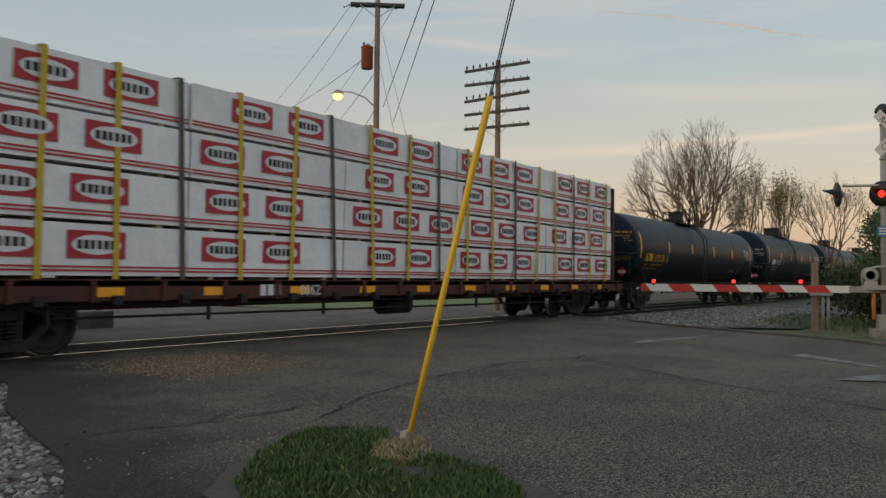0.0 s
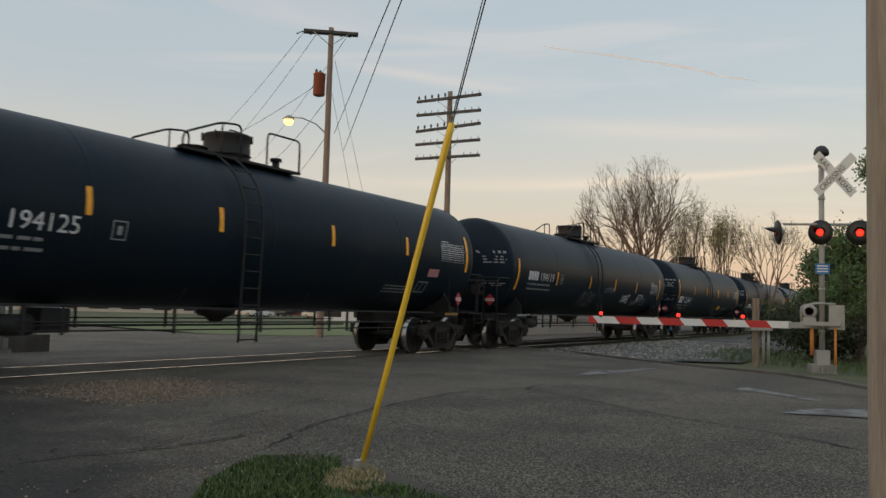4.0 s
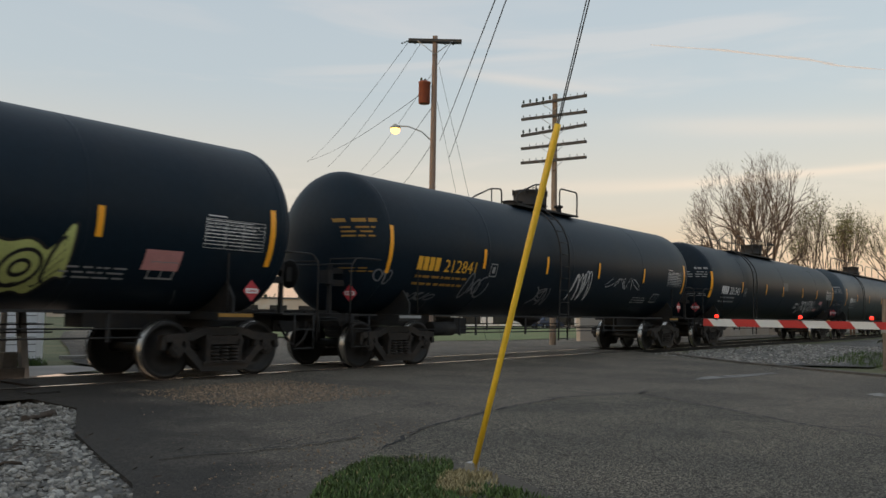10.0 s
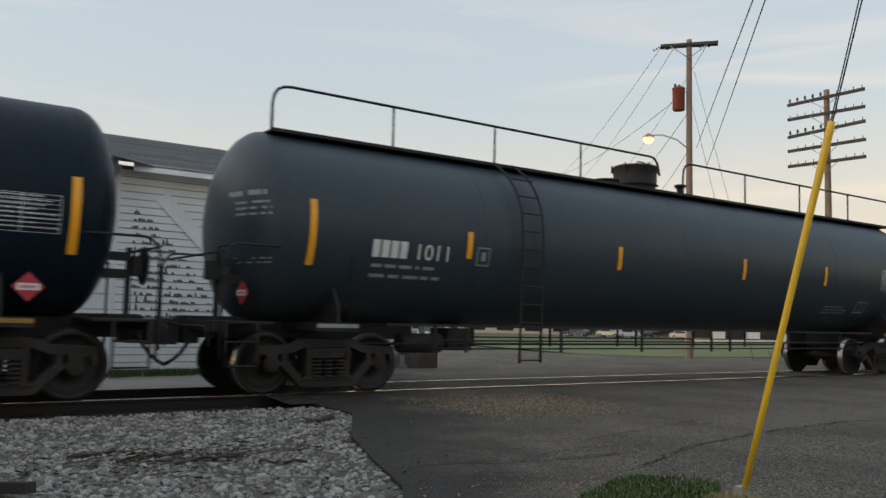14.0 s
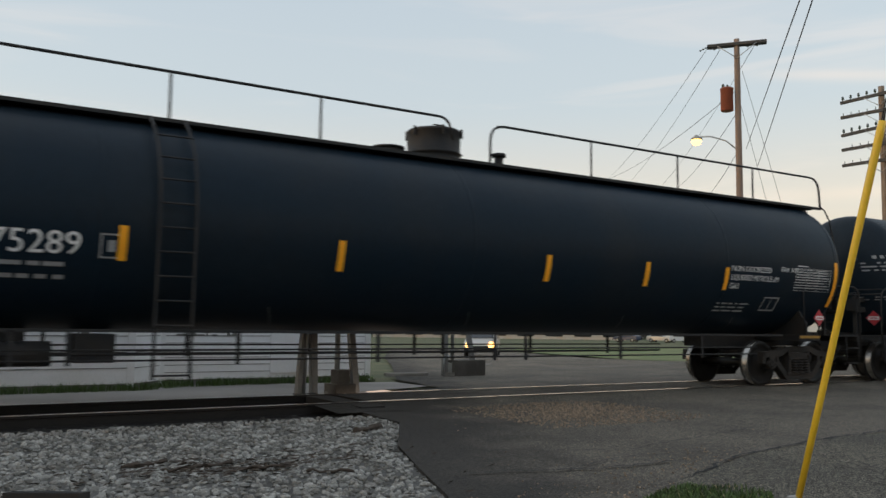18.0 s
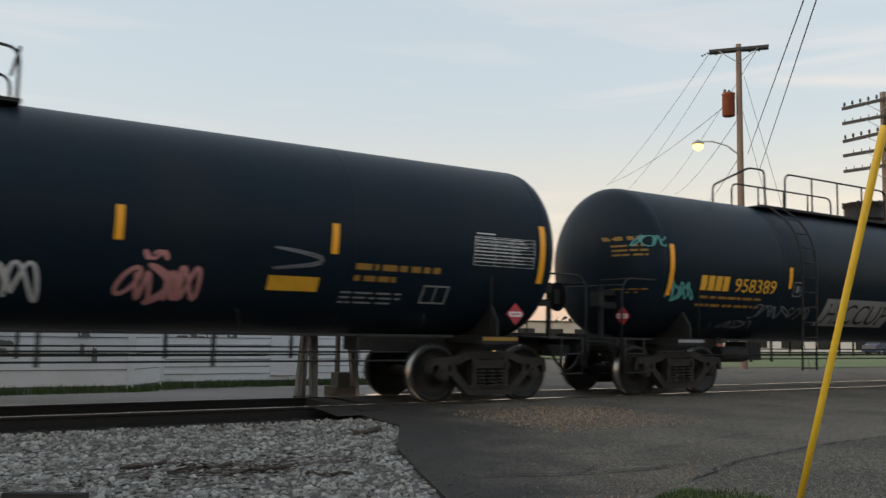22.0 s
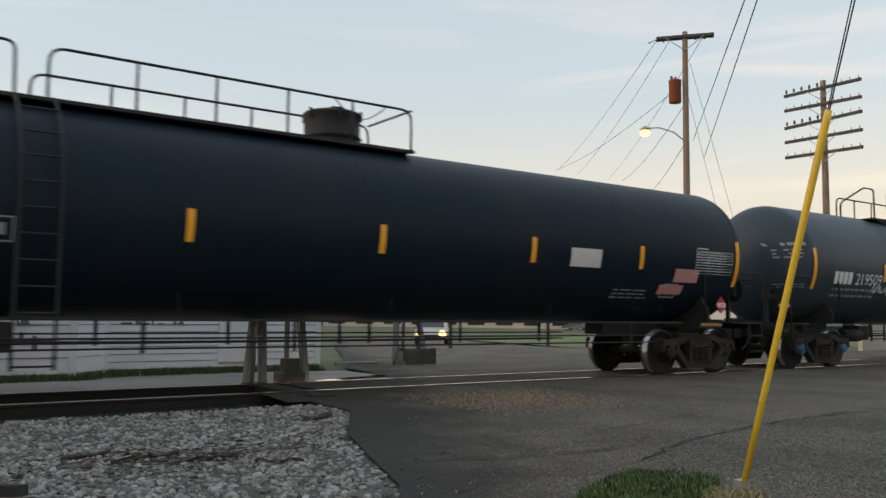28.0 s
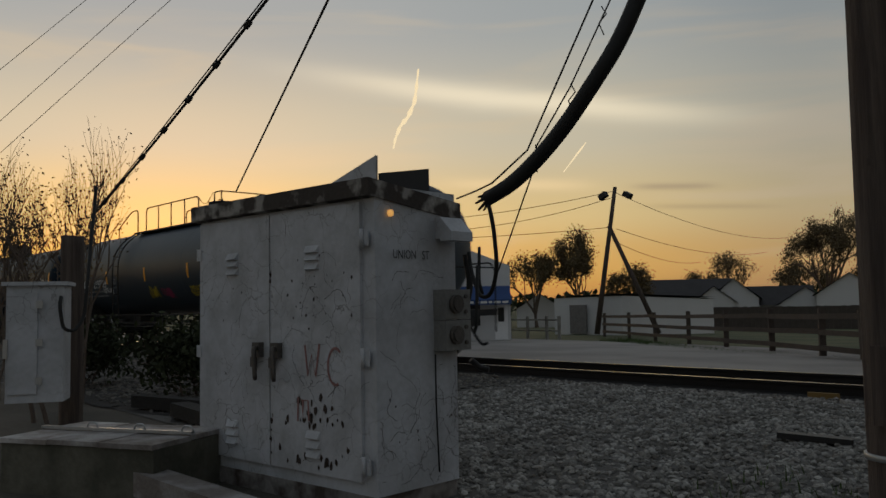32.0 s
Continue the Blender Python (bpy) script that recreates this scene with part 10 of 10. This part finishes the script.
stones("loose_pebbles", [(3.0, 3.0), (6, 10.5), (11, 10.5), (12, 4), (8, 2)], 260, 0.008, -0.055, SAND, "single pebbles on the asphalt", 7)


def blades(name, area, n, h, base, material, label, seed, lean=0.5):
    rs = random.Random(seed)
    xs, ys = [p[0] for p in area], [p[1] for p in area]
    V, F = [], []
    while n > 0:
        x, y = rs.uniform(min(xs), max(xs)), rs.uniform(min(ys), max(ys))
        if not inside(x, y, area) or noise.noise(Vector((x * 2.2, y * 2.2, seed))) < rs.uniform(-0.6, 0.05):
            continue
        n -= 1
        k = h * rs.uniform(0.35, 1.15)
        a, b = rs.uniform(0, 6.28), rs.uniform(0, lean) * k
        w = 0.004 + 0.004 * rs.random()
        c, s = math.cos(a), math.sin(a)
        n0 = len(V)
        V += [(x - s * w, y + c * w, base), (x + s * w, y - c * w, base), (x + c * b * 0.4 + s * w * 0.7, y + s * b * 0.4 - c * w * 0.7, base + k * 0.6), (x + c * b * 0.4 - s * w * 0.7, y + s * b * 0.4 + c * w * 0.7, base + k * 0.6), (x + c * b, y + s * b, base + k)]
        F += [(n0, n0 + 1, n0 + 2, n0 + 3), (n0 + 3, n0 + 2, n0 + 4)]
    soup(name, V, F, material, label, "grass", "stuff")


WEEDB = island(mat("dull_weed_leaves", (0.05, 0.075, 0.025), 0.85, var=0.2, scale=2, fine=10, bump=0), 0.5)
TURF = [(3.5, 3.75), (4.2, 4.27), (4.6, 4.45), (5.0, 4.55), (5.45, 4.4), (5.35, 4.0), (5.0, 3.75), (4.6, 3.55), (4.4, 3.35), (4.2, 2.9), (3.6, 2.4), (2.9, 2.9)]
FRINGE = [(4.35, 3.35), (4.75, 3.4), (4.85, 3.05), (4.7, 2.65), (4.3, 2.2), (3.8, 2.0), (3.6, 2.4), (4.2, 2.9)]
STRAW = [(4.45, 3.5), (4.9, 3.75), (5.25, 3.7), (5.1, 3.4), (4.75, 3.2), (4.45, 3.2)]
poly("turf", [(3.3, 3.7), (4.2, 4.30), (5.0, 4.60), (5.5, 4.45), (5.4, 4.0), (5.25, 3.6), (4.95, 3.1), (4.75, 2.6), (4.3, 2.1), (3.4, 1.9), (2.7, 2.8)], 0.014, DIRT, "earth of the grass tuft at the street edge", "ground", wob=0.2)
blades("grass_tuft", TURF, 9000, 0.055, -0.05, BLADE, "fresh green grass tuft round the guard", 1, 0.9)
blades("grass_tuft", FRINGE, 2600, 0.05, -0.05, BLADE, "thin green grass beside the guard", 11, 0.9)
blades("dry_grass", STRAW, 2600, 0.05, -0.05, DRYB, "dry straw at the foot of the guard", 2, 1.2)
blades("dry_grass", TURF + [], 500, 0.05, -0.05, DRYB, "dry straw among the grass", 12, 1.2)
blades("weeds", TURF + [], 4000, 0.04, -0.05, WEEDB, "low dark weeds among the grass", 8, 1.0)
blades("weeds", [(-4.9, 17.4), (-0.3, 17.4), (0.4, 16.55), (3.4, 16.55), (4.2, 17.4), (8.7, 17.4), (8.7, 16.9), (4.4, 16.7), (3.5, 16.0), (0.2, 16.0), (-4.9, 16.7)], 11000, 0.17, -0.12, BLADE, "low green weeds along the depot wall", 3, 0.7)
blades("verge_grass", [(22.4, 3.2), (24.5, 6.0), (33, 6.6), (33, -3), (19, -3), (20.5, 1.2)], 7000, 0.16, -0.07, BLADE, "rough green grass round the signal", 4, 0.7)
blades("verge_grass", [(-20, 26.0), (-11, 19.7), (-5.8, 18.0), (-5.8, 18.6), (-11, 20.6), (-19, 26.8)], 3500, 0.18, -0.3, BLADE, "grass under the board fence", 5, 0.7)
blades("weeds", [(-3.2, 3.9), (-3.2, 6), (-1, 5.5), (0.5, 4.4), (0, 3.8)], 260, 0.10, -0.08, BLADE, "thin weeds in the ballast", 6, 0.8)
# driftwood: old broken ties and a black iron bar in the stone
ROT = mat("rotten_wood", (0.06, 0.045, 0.034), 0.95, var=0.4, scale=6, fine=30, bump=0.6)
rnd = random.Random(31)
for x, y, yaw, w, l in [(2.1, 7.3, 12, 0.05, 0.6), (2.6, 7.0, -8, 0.04, 0.5), (1.7, 7.6, 25, 0.05, 0.45), (4.55, 9.0, 30, 0.09, 0.5), (3.0, 6.6, -20, 0.03, 0.4)]:
    bm = B()
    n = 7
    pts = [(-l / 2 + l * i / n, rnd.uniform(-.02, .02), rnd.uniform(-.01, .015)) for i in range(n + 1)]
    tube(bm, pts, [w * rnd.uniform(0.25, 0.6) for i in range(n + 1)], 6)
    tagged(part("broken_tie", bm, ROT, m=pose(x, y, -0.07, 0, 0, yaw)), "rotten piece of an old tie in the ballast", "wood")
V, F = [], []
for i in range(420):
    x, y = 2.3 + rnd.gauss(0, 0.75), 7.15 + rnd.gauss(0, 0.28)
    if i % 4 == 0:
        x, y = rnd.uniform(-3, 4.4), rnd.uniform(4.5, 9.8)
    a, l, w, z = rnd.uniform(-0.6, 0.6) + (3.14 if rnd.random() < 0.5 else 0), rnd.uniform(0.03, 0.16), rnd.uniform(0.005, 0.016), rnd.uniform(-0.085, -0.045)
    c, s_ = math.cos(a), math.sin(a)
    n0 = len(V)
    V += [(x, y, z), (x + c * l * 0.5 - s_ * w, y + s_ * l * 0.5 + c * w, z + 0.012), (x + c * l, y + s_ * l, z + rnd.uniform(-.01, .02)), (x + c * l * 0.5 + s_ * w, y + s_ * l * 0.5 - c * w, z + 0.002)]
    F.append((n0, n0 + 1, n0 + 2, n0 + 3))
soup("wood_litter", V, F, ROT, "splinters and dead leaves strewn on the ballast", "litter", "stuff")
bm = B()
box(bm, -0.42, 0.42, -0.04, 0.04, 0, 0.07)
tagged(part("iron_bar", bm, BLK, bevel=0.01, m=pose(0.78, 6.35, -0.07, 0, 6, 118)), "short black iron bar lying in the stone", "iron bar")
bm = B()
box(bm, -0.30, 0.30, -0.07, 0.07, 0, 0.05)
tagged(part("scrap_plate", bm, BLK, bevel=0.01, m=pose(-3.4, 7.2, -0.07, 0, 3, 18)), "dark scrap plate lying in the ballast", "scrap")


def run(t):
    """How far the train has gone: it gathers speed slowly."""
    return 10.85 * t + 0.0313 * t * t - 0.08 * max(0.0, t - 27.8)


def motions():
    times = [2.0 * k for k in range(17)]
    for car, s in CARS:
        walk(car, [(t, pose(s - run(t), TRACK_Y, 0)) for t in times])

    # wheels roll while their car goes by
    mid = {car: s for car, s in CARS}
    for ws, dx, car in WHEELSETS:
        s = mid[car]
        ta = max(0.0, (s - 50 - 10.85 * 0) / 12.2 - 1.0)
        tb = min(32.0, (s + 22) / 11.2)
        ta, step = min(ta, tb - 0.5), 0.05
        ts = sorted({0.0, 32.0, *[round(ta + step * k, 3) for k in range(int((tb - ta) / step) + 1)]})
        walk(ws, [(t, Matrix.Translation((dx, 0, 0.457)) @ Matrix.Rotation(-min(max(run(t) - run(ta), 0), run(tb) - run(ta)) / 0.457, 4, "Y")) for t in ts])


motions()
